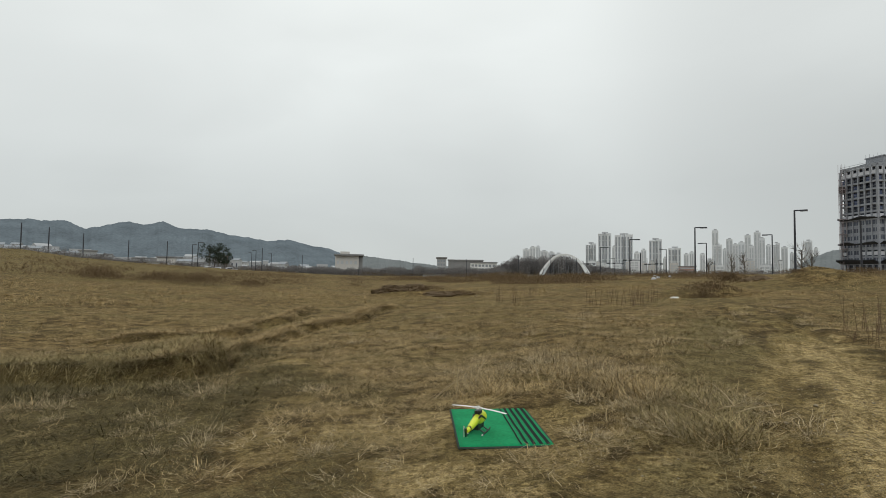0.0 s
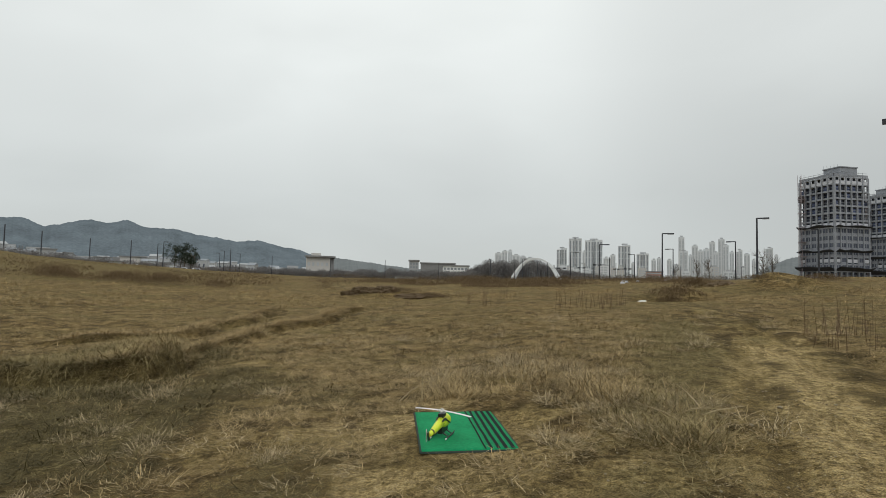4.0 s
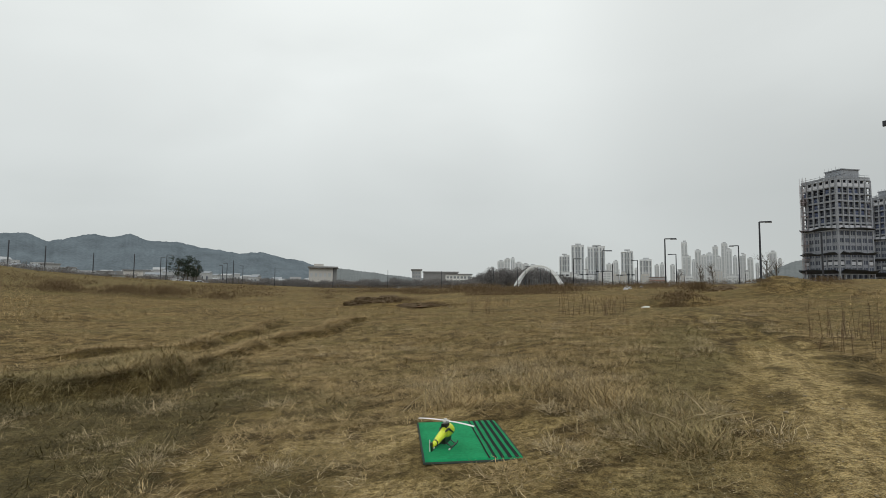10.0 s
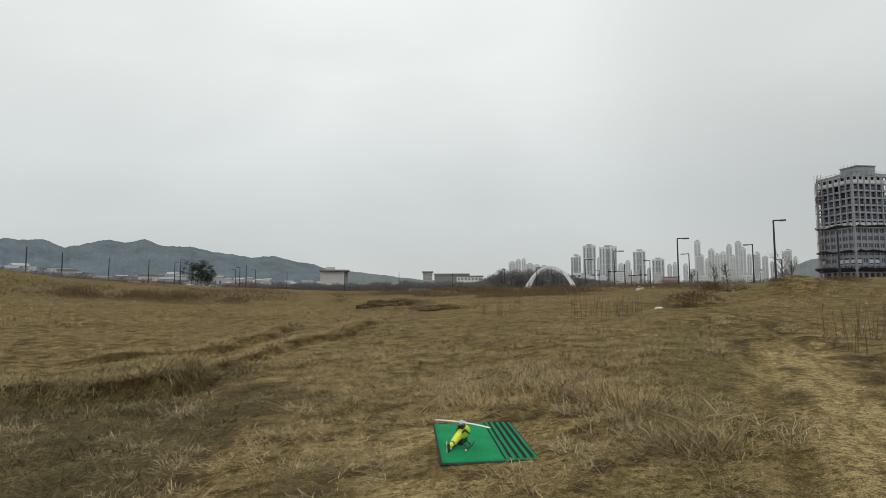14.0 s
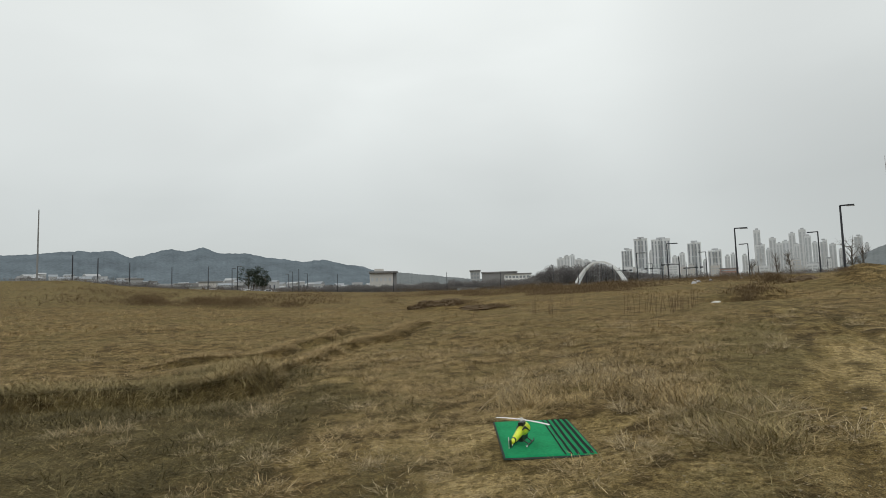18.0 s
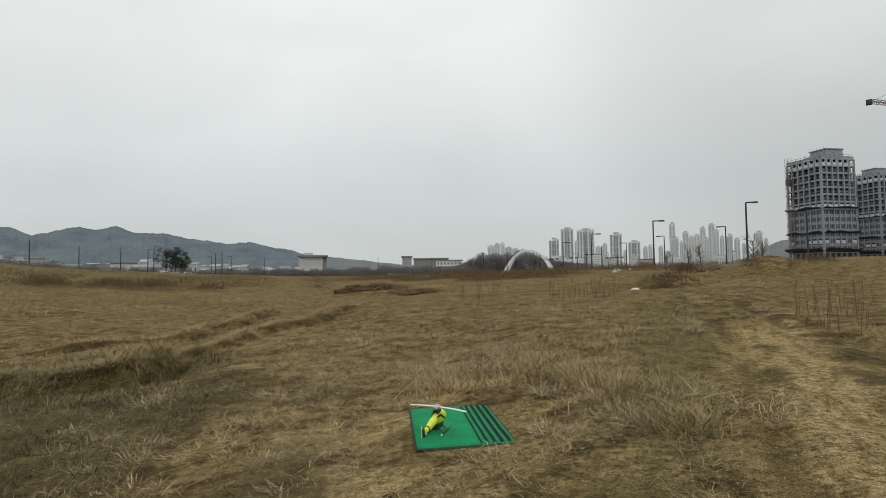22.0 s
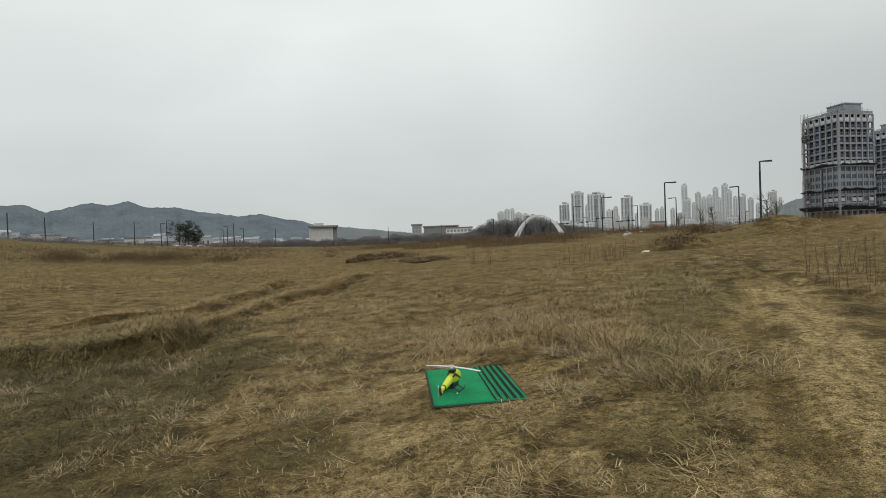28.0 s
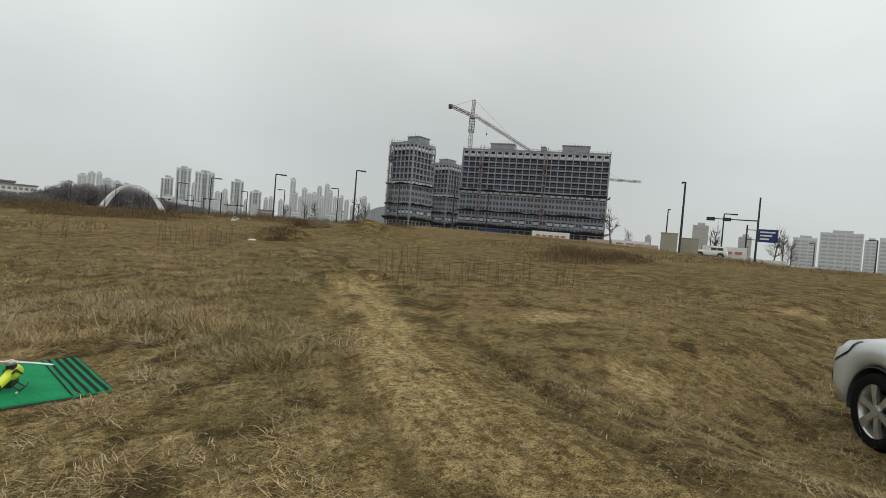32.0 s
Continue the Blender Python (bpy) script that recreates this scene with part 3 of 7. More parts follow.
def relief(x, y):
    """The ground with its small forms: ruts, the low bank, hummocks, the mound and the hollow."""
    x, y = np.asarray(x, float), np.asarray(y, float)
    d = np.hypot(x, y)
    z = ground(x, y)
    td, off = along(x, y, TRACK)
    for c in (-0.54, 1.02):
        c = c if c < 0 else c - 0.47 * smooth(y, 9.0, 10.5)
        z = z - np.where(c < 0, 0.035, 0.055) * smooth(-y, -19, -16) * np.exp(-((off - c) / 0.15) ** 2) * (0.6 + 0.6 * vnoise(x, y, 2.5, 7))
    z = z + np.exp(-(td / 0.9) ** 2) * (0.030 * (vnoise(x, y, 0.26, 76) - 0.5) + 0.04 * (vnoise(x, y, 0.7, 77) - 0.5))
    z = z + np.exp(-(td / 1.3) ** 2) * smooth(y, 7.5, 9.5) * smooth(-y, -20, -16) * (0.14 * (vnoise(x, y, 0.75, 78) - 0.5) + 0.07 * (vnoise(x, y, 0.3, 79) - 0.5))
    bd, bo = bank_line(x, y)
    z = z + 0.25 * smooth(-bo, -0.10, 0.12) * np.exp(-(bd / 3.0) ** 2) - 0.20 * np.exp(-((bo - 0.18) / 0.20) ** 2)
    for line in RIDGES:
        rd, ro = ridge_line(x, y, line)
        z = z + 0.13 * np.exp(-((ro + 0.1) / 0.38) ** 2) - 0.12 * np.exp(-((ro - 0.34) / 0.18) ** 2)
    rough = smooth(d, 3, 14) * np.exp(-d / 70) * (1 - 0.85 * np.exp(-((td / 1.6) ** 2)))
    z = z + rough * (0.10 * (vnoise(x, y, 1.1, 1) - 0.5) + 0.22 * (vnoise(x, y, 4.3, 2) - 0.5)) + 0.03 * (vnoise(x, y, 0.5, 6) - 0.5)
    z = z + (0.95 + 0.5 * (vnoise(x, y, 0.9, 66) - 0.5)) * np.exp(-(((x - 21.3) / 2.1) ** 2 + ((y - 31.5) / 3.0) ** 2)) + 0.3 * np.exp(-(((x - 17.5) / 2.4) ** 2 + ((y - 31.5) / 2.2) ** 2))
    z = z - 0.8 * np.exp(-(((x - 11.6) / 1.7) ** 2 + ((y - 25.2) / 1.3) ** 2)) + 0.35 * np.exp(-(((x - 13.2) / 1.6) ** 2 + ((y - 28.2) / 1.2) ** 2))
    z = z + 0.35 * np.exp(-(((x + 2.2) / 2.6) ** 2 + ((y - 34) / 1.2) ** 2))
    level = np.exp(-((np.hypot((x - 0.34) / 0.75, (y - 5.69) / 1.0)) ** 6))
    return z * (1 - level) + (0.036 + 0.0193 * (x - 0.34) - 0.0113 * (y - 5.69)) * level


def spot(az, d):
    """Plan place at an azimuth (degrees, clockwise from +y) and a distance."""
    return d * math.sin(radians(az)), d * math.cos(radians(az))


def rest(x, y, sink=0.0):
    return float(relief(x, y)) - sink


# ---------------------------------------------------------------- building helpers
def mesh_of(name, bm, material):
    me = bpy.data.meshes.new(name)
    bm.to_mesh(me)
    bm.free()
    me.materials.append(material)
    return me


def part(name, bm, material, parent, label=""):
    ob = new(name, mesh_of(name, bm, material))
    ob.parent = parent
    return tagged(ob, label)


def thing(name, x, y, z, turn=0.0, label="", category="", group="", kind=""):
    """An empty at the base of a thing; turn in degrees clockwise seen from above."""
    ob = new(name)
    ob.matrix_world = pose(x, y, z, 0, 0, -turn)
    return tagged(ob, label, category, group, kind)


def block(bm, x0, x1, y0, y1, z0, z1):
    v = [bm.verts.new(p) for p in ((x0, y0, z0), (x1, y0, z0), (x1, y1, z0), (x0, y1, z0), (x0, y0, z1), (x1, y0, z1), (x1, y1, z1), (x0, y1, z1))]
    for f in ((0, 3, 2, 1), (4, 5, 6, 7), (0, 1, 5, 4), (1, 2, 6, 5), (2, 3, 7, 6), (3, 0, 4, 7)):
        bm.faces.new([v[i] for i in f])
    return bm


def boxed(*dims):
    return block(bmesh.new(), *dims)


def rod(bm, p, q, r0, r1=None, sides=6):
    """A tapered bar from p to q."""
    p, q = Vector(p), Vector(q)
    r1 = r0 if r1 is None else r1
    m = (q - p).to_track_quat("Z", "Y").to_matrix()
    rings = []
    for c, r in ((p, r0), (q, r1)):
        rings.append([bm.verts.new(c + m @ Vector((r * math.cos(t), r * math.sin(t), 0))) for t in [2 * math.pi * i / sides for i in range(sides)]])
    for i in range(sides):
        j = (i + 1) % sides
        bm.faces.new((rings[0][i], rings[0][j], rings[1][j], rings[1][i]))
    bm.faces.new(rings[0][::-1])
    bm.faces.new(rings[1])
    return bm


def tube(points, radii, sides=8):
    """A skin through rings (x, y, z) with radii (rx, rz) about a line that runs along y."""
    bm = bmesh.new()
    rings = []
    for (x, y, z), (rx, rz) in zip(points, radii):
        rings.append([bm.verts.new((x + rx * math.cos(t), y, z + rz * math.sin(t))) for t in [2 * math.pi * i / sides for i in range(sides)]])
    for a, b in zip(rings, rings[1:]):
        for i in range(sides):
            j = (i + 1) % sides
            f = bm.faces.new((a[i], b[i], b[j], a[j]))
            f.smooth = True
    bm.faces.new(rings[0])
    bm.faces.new(rings[-1][::-1])
    bmesh.ops.recalc_face_normals(bm, faces=bm.faces)
    return bm


def raw_mesh(name, verts, faces_idx, sizes, material, smooth_faces=False):
    """One mesh from arrays: vertices, corner indices, and the corners of each face."""
    me = bpy.data.meshes.new(name)
    me.vertices.add(len(verts))
    me.vertices.foreach_set("co", np.asarray(verts, np.float32).ravel())
    me.loops.add(len(faces_idx))
    me.loops.foreach_set("vertex_index", np.asarray(faces_idx, np.int32))
    starts = np.concatenate([[0], np.cumsum(sizes)[:-1]]).astype(np.int32)
    me.polygons.add(len(sizes))
    me.polygons.foreach_set("loop_start", starts)
    me.polygons.foreach_set("loop_total", np.asarray(sizes, np.int32))
    if smooth_faces:
        me.polygons.foreach_set("use_smooth", np.ones(len(sizes), bool))
    me.update(calc_edges=True)
    me.validate()
    me.materials.append(material)
    return me


rng = np.random.default_rng(7)


def blade_mesh(name, x, y, z, length, width, lean, turn, bend, material):
    """Grass blades as bent, tapered strips, one island each."""
    n = len(x)
    ux, uy = np.cos(turn), np.sin(turn)
    sx, sy = -uy * width / 2, ux * width / 2
    l1, l2 = lean, np.clip(lean + bend, 0, 1.75)
    mx, my = x + ux * np.sin(l1) * length * 0.5, y + uy * np.sin(l1) * length * 0.5
    mz = z + np.cos(l1) * length * 0.5
    turn2 = turn + rng.normal(0, 0.55, n)
    tx, ty = mx + np.cos(turn2) * np.sin(l2) * length * 0.5, my + np.sin(turn2) * np.sin(l2) * length * 0.5
    tz = np.maximum(mz + np.cos(l2) * length * 0.5, z + 0.004)
    v = np.stack([np.stack(p, -1) for p in ((x - sx, y - sy, z - 0.01), (x + sx, y + sy, z - 0.01), (mx + 0.8 * sx, my + 0.8 * sy, mz), (mx - 0.8 * sx, my - 0.8 * sy, mz), (tx, ty, tz))], 1)
    f = (np.arange(n)[:, None] * 5 + np.array([0, 1, 2, 3, 3, 2, 4])).ravel()
    return raw_mesh(name, v.reshape(-1, 3), f, np.tile([4, 3], n), material)


def arch_mesh(name, x, y, z, length, width, lean, curl, turn, sway, material):
    """Long dry leaves that rise, arch over and trail on the ground: three bends each, one island each."""
    n = len(x)
    px, py, pz, t = x, y, z - 0.01, turn
    rows = []
    for k in range(4):
        w = width * (0.75, 1.0, 0.8, 0.12)[k] / 2
        rows += [(px - np.sin(t) * -w, py - np.cos(t) * w, pz), (px + np.sin(t) * -w, py + np.cos(t) * w, pz)] if k < 3 else [(px, py, pz)]
        a = np.clip(lean + curl * k / 2, 0.05, 2.5)
        px, py = px + np.cos(t) * np.sin(a) * length / 3, py + np.sin(t) * np.sin(a) * length / 3
        pz = np.maximum(pz + np.cos(a) * length / 3, z + 0.004 + 0.012 * k)
        t = t + sway * (0.8, -1.5, 1.0, 0)[k]
    v = np.stack([np.stack(p, -1) for p in rows], 1)
    f = (np.arange(n)[:, None] * 7 + np.array([0, 1, 3, 2, 2, 3, 5, 4, 4, 5, 6])).ravel()
    return raw_mesh(name, v.reshape(-1, 3), f, np.tile([4, 4, 3], n), material)


def leaf_cloud(centres, spread, count, size, flat=1.0, thin=0.5):
    """Many small turned triangles round centres: twigs or needles, for crowns and brush."""
    c = np.asarray(centres, float)
    pick = rng.integers(0, len(c), count)
    s = np.broadcast_to(np.asarray(spread, float), c.shape)[pick]
    p = c[pick] + np.clip(rng.normal(0, 0.5, (count, 3)), -1, 1) * s
    d1, d2 = rng.normal(0, 1, (count, 3)), rng.normal(0, 1, (count, 3))
    d1[:, 2] *= flat
    d1 /= np.linalg.norm(d1, axis=1)[:, None]
    d2 /= np.linalg.norm(d2, axis=1)[:, None]
    k = size * rng.uniform(0.5, 1.3, (count, 1))
    v = np.stack([p - d1 * k, p + d1 * k, p + d2 * k * thin], 1).reshape(-1, 3)
    return v, np.arange(3 * count), np.full(count, 3)


# ---------------------------------------------------------------- the ground sheet
def build_ground():
    azs = np.concatenate([np.arange(-50, 100, 0.3), np.arange(100, 310, 5.0)])
    rings = np.concatenate([[0.3], np.geomspace(0.6, 140, 360), np.geomspace(160, 4600, 26)])
    A, D = np.meshgrid(np.radians(azs), rings)
    X, Y = D * np.sin(A), D * np.cos(A)
    Z = relief(X, Y)
    na, nr = len(azs), len(rings)
    verts = np.concatenate([np.stack([X, Y, Z], -1).reshape(-1, 3), [[0, 0, float(relief(0.0, 0.0))]]])
    i, j = np.meshgrid(np.arange(na), np.arange(nr - 1))
    k = (i + 1) % na
    quads = np.stack([j * na + i, (j + 1) * na + i, (j + 1) * na + k, j * na + k], -1).reshape(-1, 4)
    i = np.arange(na)
    fan = np.stack([np.full(na, na * nr), i, (i + 1) % na], -1)
    me = raw_mesh("ground", verts, np.concatenate([quads.ravel(), fan.ravel()]), np.concatenate([np.full(len(quads), 4), np.full(na, 3)]), M_GROUND, True)
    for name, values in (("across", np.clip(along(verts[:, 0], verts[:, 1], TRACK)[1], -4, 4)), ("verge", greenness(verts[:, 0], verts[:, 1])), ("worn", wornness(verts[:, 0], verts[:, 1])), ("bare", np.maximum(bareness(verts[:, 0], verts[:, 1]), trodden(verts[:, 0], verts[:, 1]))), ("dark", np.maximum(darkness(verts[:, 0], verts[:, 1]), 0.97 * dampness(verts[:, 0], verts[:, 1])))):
        at = me.attributes.new(name, "FLOAT", "POINT")
        at.data.foreach_set("value", values.astype(np.float32))
    return tagged(new("ground", me), "dry winter field with bare earth and a rutted track", "ground", kind="structure")


build_ground()


def build_hills():
    """The wooded ridges behind the town, one long closed form."""
    ridge = [(-62, 0.05), (-48, 0.066), (-43, 0.070), (-40, 0.0742), (-38.5, 0.0756), (-37.2, 0.0742), (-36.2, 0.0654), (-34.9, 0.0698), (-33.2, 0.0792), (-31.6, 0.0776),
             (-29.9, 0.0826), (-28.1, 0.0732), (-25.6, 0.0726), (-23, 0.0638), (-20.3, 0.0566), (-18.1, 0.0602), (-16.4, 0.0533), (-14.1, 0.0474), (-12.4, 0.037),
             (-9.4, 0.0297), (-4.5, 0.019), (0, 0.012), (4, 0.008)]
    az = np.arange(-62, 4, 0.06)
    el = np.interp(az, *np.array(ridge).T)
    el = el + 0.0030 * (vnoise(az, 0 * az, 1.3, 21) - 0.5) + 0.0016 * (vnoise(az, 0 * az, 0.3, 22) - 0.5) + 0.0008 * (vnoise(az, 0 * az, 0.12, 24) - 0.5)
    steps = np.array([0, 0.25, 0.5, 0.72, 0.88, 1.0, 0.7])
    depth = np.array([1300, 1380, 1450, 1520, 1590, 1650, 2000.0])
    rows = []
    for k, (s, d) in enumerate(zip(steps, depth)):
        top = 1.65 + el * 1650
        z = s * top * (1 + (0.34 * (vnoise(az + 1.1 * k, 0 * az + k * 0.6, 2.2, 23) - 0.5) + 0.14 * (vnoise(az, 0 * az + k, 0.5, 25) - 0.5) if 0 < k < 4 else 0))
        rows.append(np.stack([d * np.sin(np.radians(az)), d * np.cos(np.radians(az)), z - (3 if k == 0 else 0)], -1))
    v = np.stack(rows)
    na = len(az)
    i, j = np.meshgrid(np.arange(na - 1), np.arange(len(steps) - 1))
    q = np.stack([j * na + i, j * na + i + 1, (j + 1) * na + i + 1, (j + 1) * na + i], -1).reshape(-1, 4)
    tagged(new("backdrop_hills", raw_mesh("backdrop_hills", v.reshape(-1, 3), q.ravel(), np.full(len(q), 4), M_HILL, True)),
           "wooded hills on the horizon, haze painted into their blue-grey", "hill", kind="structure")


build_hills()


def build_low_hill(az_points, el_points, d, material, label):
    """A lower wooded rise, nearer than the ridges, with haze painted into its colour."""
    az = np.arange(az_points[0], az_points[-1], 0.06)
    el = np.interp(az, az_points, el_points)
    el = el + 0.0018 * (vnoise(az, 0 * az, 0.9, 121) - 0.5) + 0.0014 * (vnoise(az, 0 * az, 0.15, 122) - 0.5)
    rows = []
    for k, (up, off) in enumerate(((0.0, -90.0), (0.5, -60.0), (0.85, -25.0), (1.0, 0.0), (0.6, 150.0))):
        z = up * (1.65 + el * d) * (1 + (0.2 * (vnoise(az + k, 0 * az + k, 0.8, 123) - 0.5) if 0 < k < 3 else 0)) - (4 if k == 0 else 0)
        rows.append(np.stack([(d + off) * np.sin(np.radians(az)), (d + off) * np.cos(np.radians(az)), z], -1))
    na = len(az)
    i, j = np.meshgrid(np.arange(na - 1), np.arange(len(rows) - 1))
    f = np.stack([j * na + i, j * na + i + 1, (j + 1) * na + i + 1, (j + 1) * na + i], -1).reshape(-1, 4)
    tagged(new("backdrop_low_hill", raw_mesh("backdrop_low_hill", np.stack(rows).reshape(-1, 3), f.ravel(), np.full(len(f), 4), material, True)),
           label, "hill", kind="structure")


build_low_hill([-15, -12, -10.4, -9, -7.5, -6.2, -5.1, -3, 0, 3], [0.0, 0.0300, 0.0335, 0.0315, 0.0280, 0.0255, 0.0225, 0.019, 0.016, 0.010], 960, M_HILL_PALE, "low wooded hill, grey-brown with painted haze")
build_low_hill([30.6, 31.9, 33.4, 34.8, 37, 41, 45], [0.006, 0.0216, 0.0370, 0.0465, 0.050, 0.046, 0.030], 900, M_HILL_PALE, "wooded slope behind the concrete blocks, paled with painted haze")

# ---------------------------------------------------------------- the landing mat
MAT_C, MAT_TURN = (0.3395, 5.691), 4.2


def build_mat():
    cx, cy = MAT_C
    mat = new("landing_mat")
    mat.matrix_world = pose(cx, cy, 0.052, -0.65, -1.1, MAT_TURN)
    tagged(mat, "green felt landing mat with black stripes, on bare earth", "mat")
    hw, hl = 0.462, 0.739
    n, mlen = 14, 20

    def sheet(x0, x1, y0, y1, z, thick, nx, ny):
        bm = bmesh.new()
        top = [[bm.verts.new((x, y, z + 0.006 * (vnoise(x * 3 + 9, y * 3 + 4, 0.7, 31) - 0.5))) for x in np.linspace(x0, x1, nx)] for y in np.linspace(y0, y1, ny)]
        for r0, r1 in zip(top, top[1:]):
            for k in range(nx - 1):
                bm.faces.new((r0[k], r0[k + 1], r1[k + 1], r1[k])).smooth = True
        edge = [e for e in bm.edges if e.is_boundary]
        low = bmesh.ops.extrude_edge_only(bm, edges=edge)["geom"]
        for v in low:
            if isinstance(v, bmesh.types.BMVert):
                v.co.z -= thick
        return bm

    part("backing", sheet(-hw, hw, -hl, hl, 0.0, 0.014, 6, 8), M_EDGE, mat, "worn dark rubber border")
    part("felt", sheet(-hw + 0.018, hw - 0.018, -hl + 0.02, hl - 0.02, 0.005, 0.008, n, mlen), M_GREEN, mat, "bright green felt")
    for c, w in ((0.140, 0.016), (0.196, 0.026), (0.262, 0.032), (0.330, 0.036), (0.398, 0.036)):
        bm = bmesh.new()
        ys = np.linspace(-hl + 0.03, hl - 0.03, 24)
        wob = [0.006 * (vnoise(c * 50, y * 4, 1.0, 33) - 0.5) for y in ys]
        ring = [(bm.verts.new((c - w / 2 + o, y, 0.0095 + 0.006 * (vnoise(c * 3 + 9, y * 3 + 4, 0.7, 31) - 0.5))), bm.verts.new((c + w / 2 + o, y, 0.0095 + 0.006 * (vnoise(c * 3 + 9, y * 3 + 4, 0.7, 31) - 0.5)))) for y, o in zip(ys, wob)]
        for a0, b0 in zip(ring, ring[1:]):
            bm.faces.new((a0[0], a0[1], b0[1], b0[0]))
        part("stripe", bm, M_BLACK, mat, "black stripe")


build_mat()


# ---------------------------------------------------------------- the model helicopter
def build_helicopter():
    x, y = 0.14, 5.40
    h = new("model_helicopter")
    h.matrix_world = pose(x, y, 0.062, 0, -1, -20) @ Matrix.Scale(0.92, 4)
    tagged(h, "fluorescent yellow radio-controlled model helicopter with black frame, standing on the mat", "helicopter")
    body = tube([(0, -0.08, 0.155), (0, -0.04, 0.15), (0, 0.04, 0.15), (0, 0.12, 0.145), (0, 0.19, 0.13), (0, 0.235, 0.115), (0, 0.25, 0.11)],
                [(0.022, 0.03), (0.038, 0.062), (0.052, 0.075), (0.052, 0.07), (0.04, 0.052), (0.02, 0.026), (0.004, 0.005)], 14)
    canopy = part("canopy", body, M_YELLOW, h, "fluorescent yellow canopy")
    part("windscreen", tube([(0, 0.10, 0.185), (0, 0.15, 0.172), (0, 0.20, 0.15)], [(0.034, 0.03), (0.036, 0.03), (0.02, 0.016)], 10), M_CARBON, canopy, "black windscreen band")
    for s in (-1, 1):
        bm = bmesh.new()
        rod(bm, (s * 0.045, -0.03, 0.19), (s * 0.056, 0.10, 0.12), 0.012, 0.006)
        rod(bm, (s * 0.03, -0.10, 0.172), (s * 0.045, -0.03, 0.19), 0.008, 0.012)
        part("side_stripe", bm, M_CARBON, canopy, "black side stripe")
        part("skid_tip", rod(bmesh.new(), (s * 0.085, -0.135, 0.008), (s * 0.085, -0.118, 0.008), 0.009), M_BLADE, h, "white skid tip")
    part("tail_boom", tube([(0, -0.05, 0.155), (0, -0.16, 0.14), (0, -0.28, 0.122), (0, -0.40, 0.112)], [(0.042, 0.052), (0.038, 0.046), (0.031, 0.036), (0.017, 0.020)], 10), M_YELLOW, h, "yellow tail boom fairing")
    bm = bmesh.new()
    block(bm, -0.003, 0.003, -0.45, -0.395, 0.06, 0.15)
    for v in bm.verts:
        v.co.y += (v.co.z - 0.12) * -0.35
    part("tail_fin", bm, M_CARBON, h, "black carbon tail fin")
    bm = bmesh.new()
    block(bm, -0.024, -0.020, -0.425, -0.411, 0.055, 0.17)
    part("tail_rotor", bm, M_BLADE, h)
    part("frame", boxed(-0.022, 0.022, -0.07, 0.13, 0.035, 0.12), M_CARBON, h, "black carbon frame")
    part("mast_fairing", boxed(-0.03, 0.03, -0.05, 0.045, 0.2, 0.238), M_CARBON, h, "black mast cover")
    part("boom_band", tube([(0, -0.315, 0.118), (0, -0.335, 0.116)], [(0.0290, 0.0335), (0.0272, 0.0315)], 10), M_CARBON, h, "black band")
    part("mast", rod(bmesh.new(), (0, 0, 0.2), (0, 0, 0.285), 0.007), M_ALLOY, h)
    hub = rod(bmesh.new(), (-0.05, 0, 0.275), (0.05, 0, 0.275), 0.013)
    rod(hub, (0, -0.03, 0.27), (0, 0.03, 0.27), 0.010)
    rod(hub, (0, 0, 0.262), (0, 0, 0.295), 0.018)
    hub_ob = part("rotor_head", hub, M_BLADE, h, "silver rotor head")
    hub_ob.matrix_local = pose(0, 0, -0.012, 0, 0, -14)
    for s in (-1, 1):
        bm = bmesh.new()
        n = 8
        ring = []
        for k in range(n + 1):
            r = 0.05 + 0.30 * k / n
            z = 0.275 - 0.016 * (k / n) ** 2
            ring.append([bm.verts.new(p) for p in ((s * r, -0.012, z - 0.002), (s * r, 0.026, z), (s * r, 0.004, z + 0.004))])
        for a0, b0 in zip(ring, ring[1:]):
            for i in range(3):
                bm.faces.new((a0[i], a0[(i + 1) % 3], b0[(i + 1) % 3], b0[i]))
        bm.faces.new(ring[0])
        bm.faces.new(ring[-1][::-1])
        bmesh.ops.recalc_face_normals(bm, faces=bm.faces)
        part("rotor_blade", bm, M_BLADE, hub_ob, "white main rotor blade")
    for s in (-1, 1):
        bm = rod(bmesh.new(), (s * 0.085, -0.12, 0.008), (s * 0.085, 0.13, 0.008), 0.007)
        rod(bm, (s * 0.085, 0.13, 0.008), (s * 0.085, 0.16, 0.022), 0.006)
        part("skid", bm, M_CARBON, h)
        for yy in (-0.05, 0.08):
            part("strut", rod(bmesh.new(), (s * 0.02, yy, 0.05), (s * 0.085, yy, 0.008), 0.006), M_CARBON, h)


build_helicopter()

# ---------------------------------------------------------------- street lamps


def build_lamp(x, y, tall, arm, turn, label, double=False):
    z = rest(x, y, 0.15)
    lamp = thing("street_lamp", x, y, z, turn, label, "street lamp", "street lamps along the new roads")
    k = max(tall / 9.0, 0.6)
    part("pole", rod(bmesh.new(), (0, 0, 0), (0, 0, tall), 0.16 * k, 0.105 * k, 8), M_STEEL, lamp)
    part("base_plate", boxed(-0.3, 0.3, -0.3, 0.3, 0, 0.3), M_CONCRETE, lamp)
    for s in ((1, -1) if double else (1,)):
        if arm:
            part("arm", boxed(min(0, s * arm), max(0, s * arm), -0.09, 0.09, tall - 0.14, tall + 0.06), M_STEEL, lamp)
            part("lamp_head", boxed(min(s * arm * 0.45, s * arm * 1.02), max(s * arm * 0.45, s * arm * 1.02), -0.16, 0.16, tall - 0.22, tall - 0.145), M_ROOFGREY, lamp)
    return lamp


